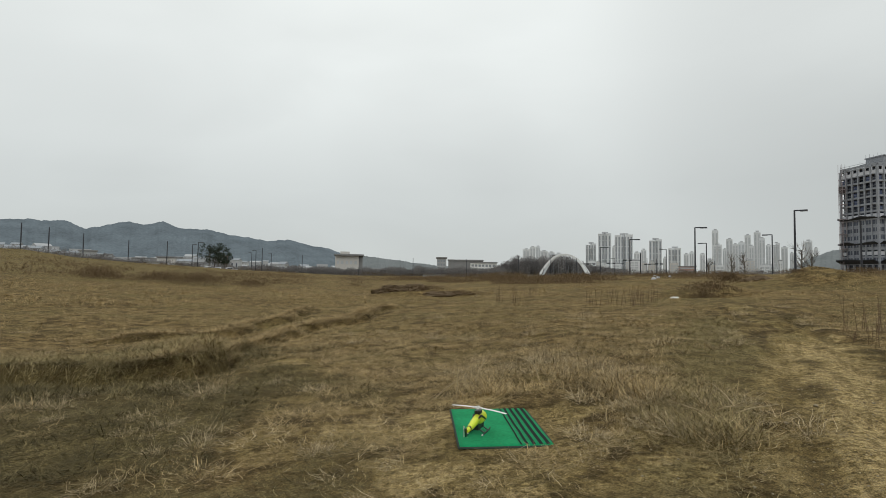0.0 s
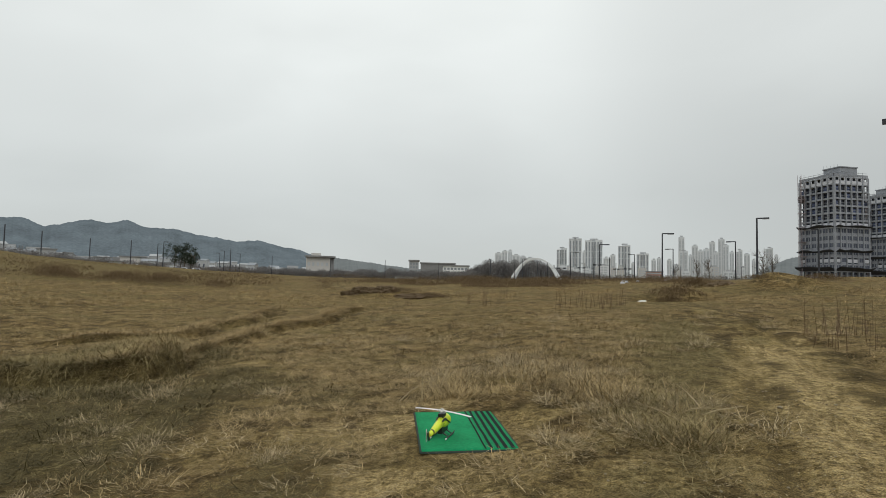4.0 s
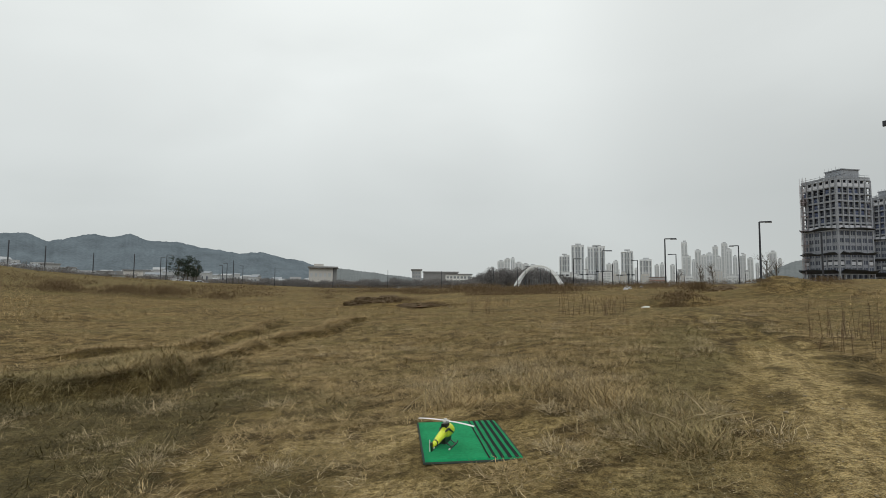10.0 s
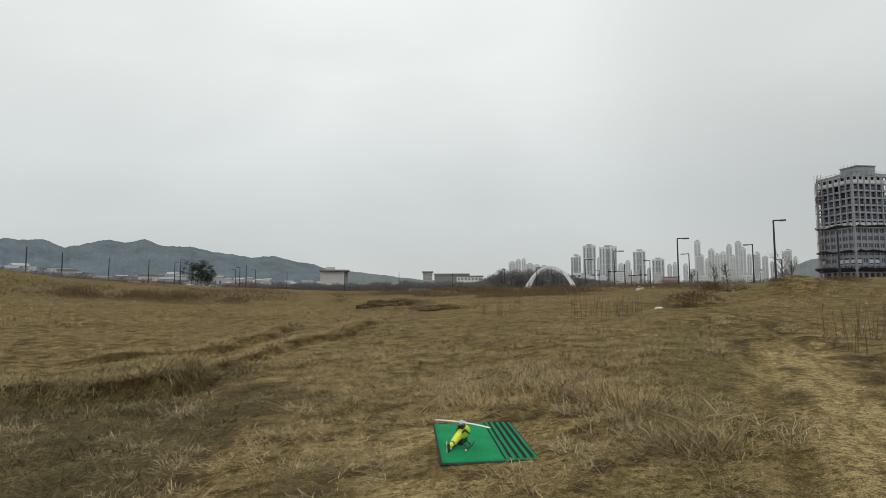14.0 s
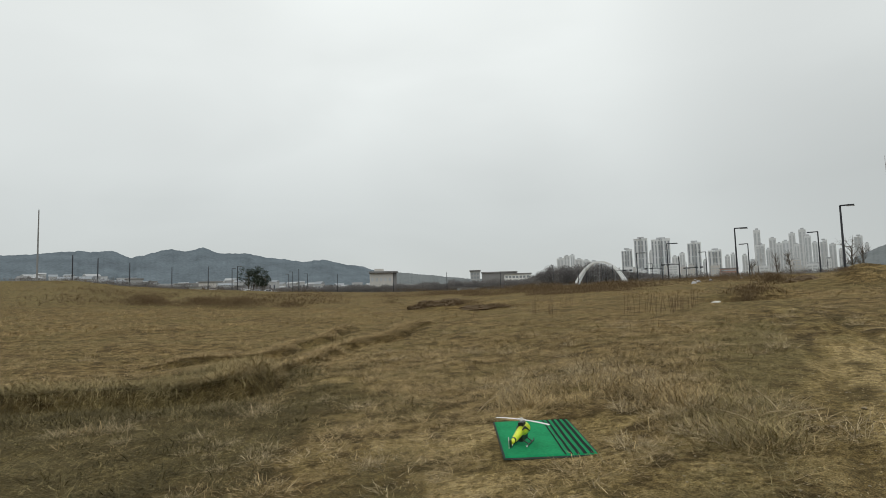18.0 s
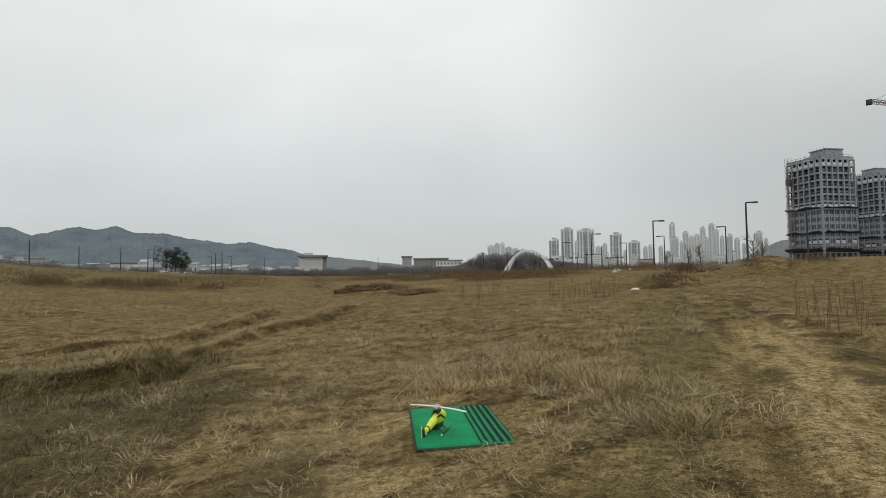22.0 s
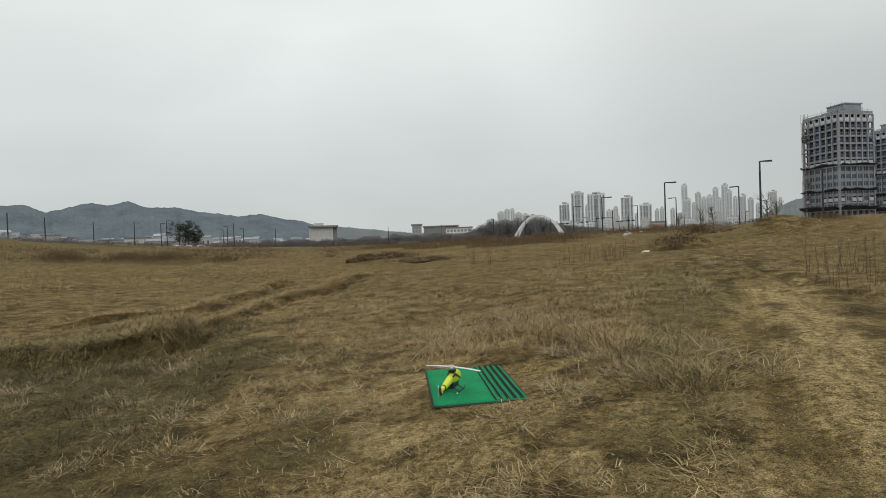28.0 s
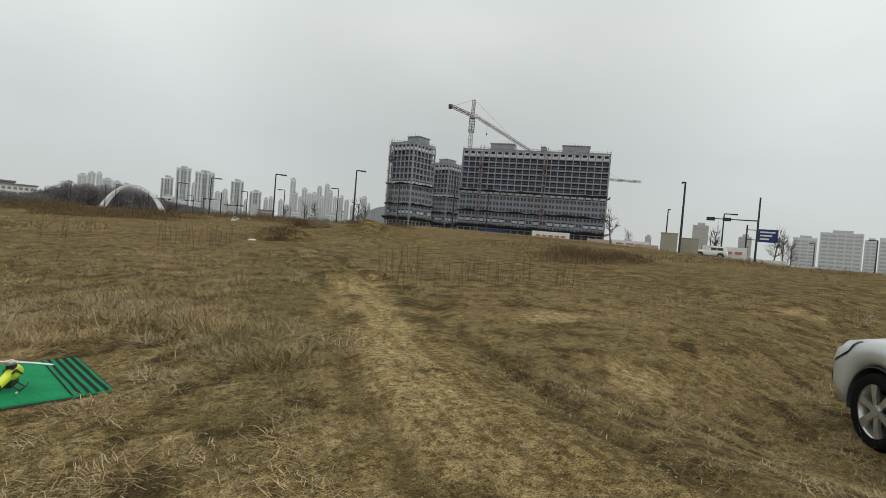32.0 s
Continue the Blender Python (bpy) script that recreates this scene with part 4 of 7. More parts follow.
# azimuth, distance, elevation of the top, arm (negative: to the other side)
LAMPS = [(-40.6, 400, 0.0690, 0), (-38.7, 420, 0.0644, 0), (-36.2, 420, 0.0575, 0), (-32.7, 340, 0.0504, 0), (-29.5, 290, 0.0508, 0), (-27.3, 280, 0.0467, 1.8),
         (-26.8, 260, 0.0508, 2.2), (-21.8, 310, 0.0352, -1.8), (-21.4, 280, 0.0393, -1.8), (-20.8, 230, 0.0444, 0), (-19.9, 310, 0.0354, -1.8), (-16.8, 300, 0.0337, 0),
         (-10.9, 300, 0.0329, 0), (-5.1, 260, 0.0317, 0), (0.7, 280, 0.0312, 0), (6.3, 260, 0.0389, 0), (8.9, 290, 0.0363, 0), (9.7, 260, 0.0404, 2.2), (11.3, 330, 0.0348, -2.0),
         (14.75, 180, 0.0546, 2.6), (16.2, 330, 0.0345, -2.4), (17.65, 145, 0.0688, 2.5), (18.65, 240, 0.0459, 0), (21.1, 215, 0.0509, -2.4), (23.7, 112, 0.0879, 2.1),
         (24.7, 172, 0.0608, -2.2), (25.4, 380, 0.0305, 0), (30.15, 145, 0.0729, -2.0), (30.65, 420, 0.0312, 2.0), (31.9, 98, 0.1105, 1.7), (36.6, 130, 0.0900, -1.2),
         (42.6, 100, 0.115, 0.4), (46.3, 125, 0.092, -1.0), (64.6, 130, 0.0805, 0.5), (66.0, 82, 0.1288, -0.5), (68.6, 190, 0.046, 1.8), (69.6, 120, 0.0775, 2.4), (76.9, 210, 0.037, -1.6), (81.2, 180, 0.047, -2.0)]
for az, d, el, arm in LAMPS:
    lx, ly = spot(az, d)
    top = 1.65 + el * d
    build_lamp(lx, ly, top - rest(lx, ly, 0.15), abs(arm), az + (180 if arm < 0 else 0),
               "dark steel street lamp with a flat angled arm" if arm else "plain dark steel lamp post seen end on")


def build_mast(az, d, el):
    x, y = spot(az, d)
    tall = 1.65 + el * d - rest(x, y, 0.15)
    mast = thing("concrete_mast", x, y, rest(x, y, 0.15), az, "tall thin pale grey mast beside the far road", "mast")
    part("pole", rod(bmesh.new(), (0, 0, 0), (0, 0, tall), 0.42, 0.22, 10), M_ROOFGREY, mast)
    part("cap", rod(bmesh.new(), (0, 0, tall), (0, 0, tall + 0.6), 0.10, 0.06, 6), M_STEEL, mast)


build_mast(-43.1, 300, 0.137)

# ---------------------------------------------------------------- traffic signals
def build_signal(az, d, el, reach, flip, level=0.72):
    x, y = spot(az, d)
    z = rest(x, y, 0.1)
    tall = 1.65 + el * d - z
    s = thing("traffic_signal", x, y, z, az + (180 if flip else 0), "dark steel traffic signal post with a long arm", "traffic signal", "signals at the crossing")
    part("pole", rod(bmesh.new(), (0, 0, 0), (0, 0, tall), 0.17, 0.12, 8), M_STEEL, s)
    part("arm", rod(bmesh.new(), (0, 0, tall * level), (reach, 0, tall * level + 0.1), 0.11, 0.07), M_STEEL, s)
    for k in (0.62, 0.95):
        part("signal_head", boxed(reach * k - 0.6, reach * k + 0.6, -0.2, 0.15, tall * level - 0.25, tall * level + 0.3), M_STEEL, s)


for row in ((12.35, 230, 0.0345, 7.5, False), (17.1, 250, 0.036, 7.0, True), (18.7, 215, 0.044, 6.0, True), (19.3, 240, 0.035, 6, False), (20.2, 260, 0.034, 5, True)):
    build_signal(*row)
build_signal(72.5, 95, 0.1065, 7.0, True, 0.66)


# ---------------------------------------------------------------- buildings
def pane(w, h):
    """A window opening: dark pane set in a pale frame."""
    bm = bmesh.new()
    for s in (-1, 1):
        block(bm, s * w * 0.27 - w * 0.2, s * w * 0.27 + w * 0.2, -0.03, 0.05, 0.12, h - 0.1)
    return bm


def balcony_front(w, h):
    """The front of an open floor: a low upstand, two slim posts and a rail."""
    bm = boxed(-w / 2, w / 2, 0.1, 0.25, 0.2, 0.2 + h * 0.12)
    block(bm, -w / 2, w / 2, 0.05, 0.12, h * 0.46, h * 0.49)
    return bm


def crown_frame(w, h):
    """The pale top storey: a white frame round an open bay."""
    bm = boxed(-w / 2, w / 2, -0.05, 0.25, 0.2, h * 0.52)
    for a in (-1, 1):
        block(bm, a * w * 0.36 - w * 0.08, a * w * 0.36 + w * 0.08, -0.05, 0.25, h * 0.52, h * 0.98)
    return bm


def build_site_tower(az, d, turn, w, dep, storeys, fh, bays, side_bays, top_label, seed, roof):
    """A concrete block of flats under construction: frame, openings, pale panels, safety nets, roof rooms."""
    r = random.Random(seed)
    x, y = spot(az, d)
    z = rest(x, y, 0.3)
    t = thing("apartment_block", x, y, z, turn, top_label, "building", "blocks under construction")
    h = storeys * fh
    # solid box whose dark colour imitates the shade behind the openings
    part("core", boxed(-w / 2 + 0.8, w / 2 - 0.8, -dep / 2 + 0.8, dep / 2 - 0.8, 0, h - 0.2), M_DARK, t, "solid core, coloured dark for the shade inside open floors")
    slab = mesh_of("floor_slab", boxed(-w / 2 - 0.1, w / 2 + 0.1, -dep / 2 - 0.1, dep / 2 + 0.1, -0.22, 0.24), M_CONCRETE)
    for k in range(1, storeys + 1):
        ob = new("floor_slab", slab)
        ob.parent, ob.location = t, (0, 0, k * fh)
    sides = [((-w / 2, -dep / 2), (w / 2, -dep / 2), bays), ((w / 2, -dep / 2), (w / 2, dep / 2), side_bays), ((-w / 2, dep / 2), (-w / 2, -dep / 2), side_bays)]
    win = {}
    for (x0, y0), (x1, y1), n in sides:
        length = math.hypot(x1 - x0, y1 - y0)
        step = length / n
        ang = math.atan2(y1 - y0, x1 - x0)
        key = round(step, 2)
        if key not in win:
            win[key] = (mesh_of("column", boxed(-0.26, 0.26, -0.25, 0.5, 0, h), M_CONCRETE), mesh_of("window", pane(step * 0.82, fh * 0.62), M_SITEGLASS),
                        mesh_of("wall_panel", boxed(-step * 0.36, step * 0.36, -0.02, 0.2, 0.1, fh * 0.5), M_PANEL), mesh_of("wall_panel", boxed(-step * 0.5, step * 0.5, 0.05, 0.3, 0, fh * 0.95), M_CONCRETE),
                        mesh_of("floor_front", balcony_front(step, fh), M_CONCRETE), mesh_of("crown_frame", crown_frame(step, fh), M_PANEL))
        col, wmesh, pmesh, solid, front, crown = win[key]
        for k in range(n + 1):
            ob = new("column", col)
            ob.parent = t
            ob.matrix_local = pose(x0 + (x1 - x0) * k / n, y0 + (y1 - y0) * k / n, 0, 0, 0, math.degrees(ang))
        for k in range(n):
            cx, cy = x0 + (x1 - x0) * (k + 0.5) / n, y0 + (y1 - y0) * (k + 0.5) / n
            for s in range(storeys):
                low = s < storeys * 0.55
                top = s == storeys - 1
                pale = s == int(storeys * 0.55) or (s == 3 and r.random() < 0.75)
                if top:
                    ob = new("crown_frame", crown)
                    ob.parent = t
                    ob.matrix_local = pose(cx, cy, s * fh, 0, 0, math.degrees(ang))
                if low and not pale and s > 1:
                    ob = new("wall_panel", solid)
                    ob.parent = t
                    ob.matrix_local = pose(cx, cy, s * fh, 0, 0, math.degrees(ang))
                    ob = new("window", wmesh)
                    ob.parent = t
                    ob.matrix_local = pose(cx, cy, s * fh + fh * 0.28, 0, 0, math.degrees(ang))
                if (not low or s < 2) and not pale and not top:
                    ob = new("floor_front", front)
                    ob.parent = t
                    ob.matrix_local = pose(cx, cy, s * fh, 0, 0, math.degrees(ang))
                if pale:
                    ob = new("wall_panel", pmesh)
                    ob.parent = t
                    ob.matrix_local = pose(cx, cy, s * fh + fh * 0.2, 0, 0, math.degrees(ang))
    for k, out in ((storeys * 0.53, 1.8), (storeys * 0.30, 1.9), (2.2, 2.8)):
        bm = bmesh.new()
        zz = k * fh + 0.5
        pts = []
        for (x0, y0), (x1, y1), n in sides:
            for s in range(n):
                u = s / n
                pts.append((x0 + (x1 - x0) * u, y0 + (y1 - y0) * u))
        pts.append((-w / 2, -dep / 2))
        pts = [(-w / 2, dep / 2)] + [p for p in pts if p[0] > -w / 2 + 0.01 or p[1] < dep / 2 - 0.01]
        for face in sides:
            (x0, y0), (x1, y1), n = face
            nx, ny = (y1 - y0), -(x1 - x0)
            L = math.hypot(nx, ny)
            nx, ny = nx / L * out, ny / L * out
            row = []
            for s in range(n + 1):
                u = s / n
                sag = r.uniform(-0.5, 0.5)
                px, py = x0 + (x1 - x0) * u, y0 + (y1 - y0) * u
                row.append([bm.verts.new(q) for q in ((px + nx * 0.2, py + ny * 0.2, zz), (px + nx, py + ny, zz + 0.7 + sag), (px + nx, py + ny, zz + 0.5 + sag), (px + nx * 0.2, py + ny * 0.2, zz - (0.15 if k > 2.5 else 0.9)))])
            for a0, b0 in zip(row, row[1:]):
                for i in range(4):
                    bm.faces.new((a0[i], b0[i], b0[(i + 1) % 4], a0[(i + 1) % 4]))
        part("safety_net", bm, M_NET, t, "sagging black safety net ledge")
    tarp = mesh_of("tarp", boxed(-0.95, 0.95, 0.3, 0.36, 0, fh * 0.55), M_TARP)
    for k in range(int(bays * 4.5)):
        (x0, y0), (x1, y1), n = r.choice(sides[:2])
        u = (r.randrange(n) + 0.5) / n
        ob = new("tarp", tarp)
        ob.parent = t
        ob.matrix_local = pose(x0 + (x1 - x0) * u, y0 + (y1 - y0) * u, (int(storeys * 0.55) + 1 + r.randrange(max(1, int(storeys * 0.42) - 1))) * fh + 0.45, 0, 0, math.degrees(math.atan2(y1 - y0, x1 - x0)))
    bm = boxed(-w / 2, w / 2, -dep / 2, -dep / 2 + 0.25, h + 0.4, h + 1.3)
    block(bm, w / 2 - 0.25, w / 2, -dep / 2, dep / 2, h + 0.4, h + 1.3)
    block(bm, -w / 2, -w / 2 + 0.25, -dep / 2, dep / 2, h + 0.4, h + 1.3)
    part("parapet", bm, M_CONCRETE, t)
    for cx, rw, rh in roof:
        part("roof_room", boxed(cx - rw / 2, cx + rw / 2, -dep * 0.2, dep * 0.3, h + 0.4, h + rh), M_CONCRETE, t)
        part("roof_slab", boxed(cx - rw / 2 - 0.3, cx + rw / 2 + 0.3, -dep * 0.2 - 0.3, dep * 0.3 + 0.3, h + rh, h + rh + 0.4), M_CONCRETE, t)
    bm = bmesh.new()
    for k in range(int(w / 2.2)):
        px = -w / 2 + 0.4 + k * 2.2
        rod(bm, (px, -dep / 2 - 0.2, h), (px, -dep / 2 - 0.2, h + 2.0 + r.random() * 0.8), 0.06, sides=4)
        rod(bm, (px, -dep / 2 - 0.2, h + 1.9), (px + 2.2, -dep / 2 - 0.2, h + 1.9), 0.06, sides=4)
    for k in range(int(dep / 2.2)):
        for s in (-1, 1):
            py = -dep / 2 + 0.4 + k * 2.2
            rod(bm, (s * (w / 2 + 0.2), py, h), (s * (w / 2 + 0.2), py, h + 2.0 + r.random() * 0.8), 0.06, sides=4)
            rod(bm, (s * (w / 2 + 0.2), py, h + 1.9), (s * (w / 2 + 0.2), py + 2.2, h + 1.9), 0.06, sides=4)
    for cx, rw, rh in roof:
        for k in range(int(rw / 1.6) + 1):
            px = cx - rw / 2 + k * 1.6
            rod(bm, (px, -dep * 0.2, h + rh + 0.3), (px, -dep * 0.2, h + rh + 1.2 + 0.6 * r.random()), 0.06, sides=4)
        rod(bm, (cx - rw / 2 - 2.0, -dep * 0.24, h + 2.4), (cx + rw / 2 + 2.0, -dep * 0.24, h + 2.4), 0.12, sides=4)
    part("edge_rail", bm, M_CONCRETE, t)
    for hx in (-w * 0.36, w * 0.08) if w > 30 else (-w * 0.36,):
        bm = bmesh.new()
        for px, py in ((hx - 0.9, -dep / 2 - 2.2), (hx + 0.9, -dep / 2 - 2.2), (hx - 0.9, -dep / 2 - 0.8), (hx + 0.9, -dep / 2 - 0.8)):
            rod(bm, (px, py, 0), (px, py, h + 3), 0.09, sides=4)
        for k in range(int(h / 1.6)):
            s = 1 if k % 2 else -1
            rod(bm, (hx - 0.9 * s, -dep / 2 - 2.2, k * 1.6), (hx + 0.9 * s, -dep / 2 - 2.2, k * 1.6 + 1.6), 0.05, sides=4)
            rod(bm, (hx - 0.9, -dep / 2 - 2.2, k * 1.6), (hx + 0.9, -dep / 2 - 2.2, k * 1.6), 0.05, sides=4)
        part("hoist_mast", bm, M_CRANE, t, "lattice hoist mast against the wall")
        for k in range(2, int(h / 6)):
            part("wall_tie", boxed(hx - 1.1, hx + 1.1, -dep / 2 - 2.3, -dep / 2 - 0.3, k * 6.0, k * 6.0 + 0.25), M_CRANE, t)
        part("hoist_cage", boxed(hx - 0.8, hx + 0.8, -dep / 2 - 2.1, -dep / 2 - 0.9, h * 0.80, h * 0.80 + 2.6), M_RUST, t, "dark rusty hoist cage")
    part("ground_hoarding", boxed(-w / 2 - 3, w / 2 + 3, -dep / 2 - 4, -dep / 2 - 3.8, 0, 2.6), M_PANEL, t, "pale hoarding round the foot")
    return t


build_site_tower(37.7, 270, 80, 16.0, 16.4, 15, 2.9, 6, 6, "grey concrete apartment block under construction, corner on, with black safety nets", 1, [(2.6, 7.4, 4.4)])
build_site_tower(41.7, 335, 82, 14.0, 16.0, 15, 2.9, 5, 6, "grey concrete apartment block under construction between two others", 2, [(-2.0, 7.0, 4.2)])
build_site_tower(50.9, 290, 56, 77.0, 15.0, 16, 2.95, 21, 5, "long grey concrete apartment block under construction beside a crane", 3, [(-18.0, 13.0, 5.0), (21.0, 14.0, 5.2), (4.0, 2.4, 4.0)])


def lattice_beam(bm, p, q, w, step, r):
    """A square lattice girder from p to q."""
    p, q = Vector(p), Vector(q)
    ax = (q - p).normalized()
    side = ax.orthogonal().normalized()
    up = ax.cross(side)
    cs = [(side * a + up * b) * w / 2 for a, b in ((1, 1), (1, -1), (-1, -1), (-1, 1))]
    n = max(2, int((q - p).length / step))
    for c in cs:
        rod(bm, p + c, q + c, r, sides=4)
    for k in range(n):
        a0, b0 = p + (q - p) * (k / n), p + (q - p) * ((k + 1) / n)
        for i in range(4):
            rod(bm, a0 + cs[i], b0 + cs[(i + 1) % 4], r * 0.6, sides=3)
            rod(bm, a0 + cs[i], a0 + cs[(i + 1) % 4], r * 0.6, sides=3)
    return bm


def build_crane(az, d, el_top, view_turn, label, jib_reach=46, drop=0.52):
    x, y = spot(az, d)
    z = rest(x, y, 0.3)
    top = 1.65 + el_top * d - z
    c = thing("tower_crane", x, y, z, view_turn, label, "crane")
    seat = top - 10
    part("mast", lattice_beam(bmesh.new(), (0, 0, 0), (0, 0, seat - 7), 1.6, 2.0, 0.13), M_CRANE, c, "lattice mast")
    part("climbing_frame", lattice_beam(bmesh.new(), (0, 0, seat - 9), (0, 0, seat - 1), 2.2, 1.6, 0.16), M_STEEL, c)
    part("slewing_ring", rod(bmesh.new(), (0, 0, seat - 1), (0, 0, seat + 0.6), 1.7, 1.5, 12), M_CRANE, c)
    cab = boxed(1.1, 2.7, -1.8, -0.2, seat - 0.6, seat + 1.6)
    part("cab", cab, M_WHITE, c)
    part("apex", lattice_beam(bmesh.new(), (0, 0, seat + 0.6), (0.3, 0, top), 1.3, 1.8, 0.16), M_CRANE, c)
    jib = lattice_beam(bmesh.new(), (1.0, 0, seat + 1), (jib_reach, 0, seat + 1 - drop * jib_reach), 1.2, 2.4, 0.13)
    part("jib", jib, M_CRANE, c, "long lowered jib")
    part("counter_jib", lattice_beam(bmesh.new(), (-1.0, 0, seat + 1), (-13, 0, seat + 5.5), 1.4, 2.2, 0.17), M_CRANE, c)
    part("counterweight", boxed(-14.4, -12.2, -1.0, 1.0, seat + 3.9, seat + 6.2), M_STEEL, c, "dark counterweight block")
    bm = rod(bmesh.new(), (0.3, 0, top), (-12, 0, seat + 5.4), 0.07, sides=4)
    rod(bm, (0.3, 0, top), (jib_reach * 0.6, 0, seat + 1 - drop * jib_reach * 0.6), 0.06, sides=4)
    part("tie_bar", bm, M_STEEL, c)
    hook = rod(bmesh.new(), (9, 0, seat + 1 - drop * 9), (9, 0, seat - 9), 0.05, sides=4)
    block(hook, 8.7, 9.3, -0.3, 0.3, seat - 10, seat - 9)
    part("hook", hook, M_STEEL, c)


build_crane(43.8, 310, 0.262, 44, "grey and red lattice tower crane behind the concrete blocks")
build_crane(57.2, 420, 0.150, 53, "far pale tower crane whose jib shows past the block", 34, 0.02)


def build_flats(az0, az1, d, el, seed, warm=False, slab=False):
    """A finished block of flats far off: pale body, window bands, roof room."""
    r = random.Random(seed)
    az = (az0 + az1) / 2
    w = 2 * d * math.tan(radians(az1 - az0) / 2)
    x, y = spot(az, d)
    z = rest(x, y, 1.0)
    h = 1.65 + el * d - z
    dep = 12 if slab else w * 0.8
    t = thing("apartment_tower", x, y, z, az, "pale high-rise apartment tower with haze painted into its colours" if not slab else "long pale apartment slab with rows of windows", "building", "distant apartment towers")
    # far towers and slabs take the glass with haze in its colour
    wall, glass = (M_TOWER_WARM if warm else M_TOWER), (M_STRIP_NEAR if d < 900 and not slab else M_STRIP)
    wings = 1 if slab or w < 12 else 2
    bm = bmesh.new()
    cut = h * (1 - 0.05 * r.random())
    if wings == 1:
        block(bm, -w / 2, w / 2, -dep / 2, dep / 2, 0, h)
    else:
        block(bm, -w / 2, -w * 0.08, -dep / 2, dep / 2, 0, cut)
        block(bm, w * 0.08, w / 2, -dep / 2, dep / 2, 0, h)
        block(bm, -w * 0.1, w * 0.1, -dep * 0.36, dep / 2, 0, h * 0.985)
    part("wall", bm, wall, t)
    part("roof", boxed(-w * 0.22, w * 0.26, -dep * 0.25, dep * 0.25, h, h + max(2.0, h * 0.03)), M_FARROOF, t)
    if slab:
        n, fl = max(2, int(w / 5.2)), int(h / 2.9)
        wm = mesh_of("window_band", boxed(-w / 2 + 0.6, w / 2 - 0.6, -0.12, 0.1, 0, 1.5), glass)
        for k in range(fl):
            ob = new("window_band", wm)
            ob.parent, ob.location = t, (0, -dep / 2, k * 2.9 + 0.9)
        pm = mesh_of("pier", boxed(-0.45, 0.45, -0.25, 0.1, 0, h), wall)
        for k in range(n + 1):
            ob = new("pier", pm)
            ob.parent, ob.location = t, (-w / 2 + 0.5 + k * (w - 1) / n, -dep / 2, 0)
    else:
        cols = max(2, int(w / (3.6 if d < 900 else 5.5)))
        wide = 0.2 if d < 900 else 0.24
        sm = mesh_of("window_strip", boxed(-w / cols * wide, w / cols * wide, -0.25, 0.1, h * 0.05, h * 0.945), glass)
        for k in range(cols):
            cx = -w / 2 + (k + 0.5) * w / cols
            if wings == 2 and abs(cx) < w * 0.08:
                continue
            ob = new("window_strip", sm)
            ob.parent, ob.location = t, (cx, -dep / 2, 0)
        bm = bmesh.new()
        for k in range(int(h / 8.7)):
            block(bm, -w / 2, w / 2, -dep / 2 - 0.4, -dep / 2 + 0.1, k * 8.7 + 8.3, k * 8.7 + 8.9)
        tagged(part("floor_band", bm, wall, t), kind="stuff")
    return t


CITY = [(13.3, 14.35, 800, 0.0613), (14.55, 15.85, 760, 0.0796), (15.95, 16.35, 1000, 0.056), (16.2, 17.95, 760, 0.0766), (18.05, 18.6, 1000, 0.045), (18.75, 19.25, 1000, 0.05), (19.5, 20.7, 780, 0.0678), (21.3, 22.45, 850, 0.0528),
        (20.8, 21.15, 1000, 0.036), (22.7, 23.15, 950, 0.042), (23.2, 23.6, 1050, 0.045), (24.15, 24.6, 1000, 0.042), (25.2, 25.75, 1250, 0.0817), (25.25, 26.05, 1000, 0.0575), (26.1, 26.45, 1100, 0.050), (26.4, 26.95, 1200, 0.0665),
        (26.95, 27.4, 1000, 0.058), (27.4, 27.95, 1050, 0.0609), (27.95, 28.45, 1200, 0.0725), (28.3, 28.7, 1000, 0.055), (28.7, 29.25, 1250, 0.0775), (29.1, 29.6, 1000, 0.067), (29.65, 30.05, 1100, 0.056), (30.2, 30.75, 1300, 0.0589), (30.85, 31.35, 1350, 0.0521),
        (32.6, 33.2, 1300, 0.0616), (31.5, 31.8, 1350, 0.043), (33.3, 33.6, 1400, 0.05), (6.75, 7.5, 1100, 0.0505), (7.5, 8.1, 1100, 0.0548), (8.15, 8.6, 1150, 0.056), (8.6, 9.4, 1100, 0.0475), (9.4, 10.1, 1150, 0.045), (10.1, 10.9, 1200, 0.043)]
for k, row in enumerate(CITY):
    build_flats(*row, seed=k)
lq = random.Random(15)
for k in range(30):
    a0 = lq.uniform(13.2, 31.0)
    build_flats(a0, a0 + lq.uniform(0.35, 0.9), lq.uniform(640, 740), lq.uniform(0.014, 0.032), 200 + k, lq.random() < 0.35, True)
for k, (a0, a1, d, el) in enumerate([(66.9, 68.3, 420, 0.055), (70.9, 72.0, 460, 0.040), (62.6, 63.2, 600, 0.030)]):
    build_flats(a0, a1, d, el, 60 + k, True, True)
for k, (a0, a1, d, el) in enumerate([(75.2, 77.0, 560, 0.0445), (77.2, 80.2, 500, 0.0545), (80.3, 81.2, 600, 0.046), (81.3, 85.5, 520, 0.0505)]):
    build_flats(a0, a1, d, el, 80 + k, False, True)


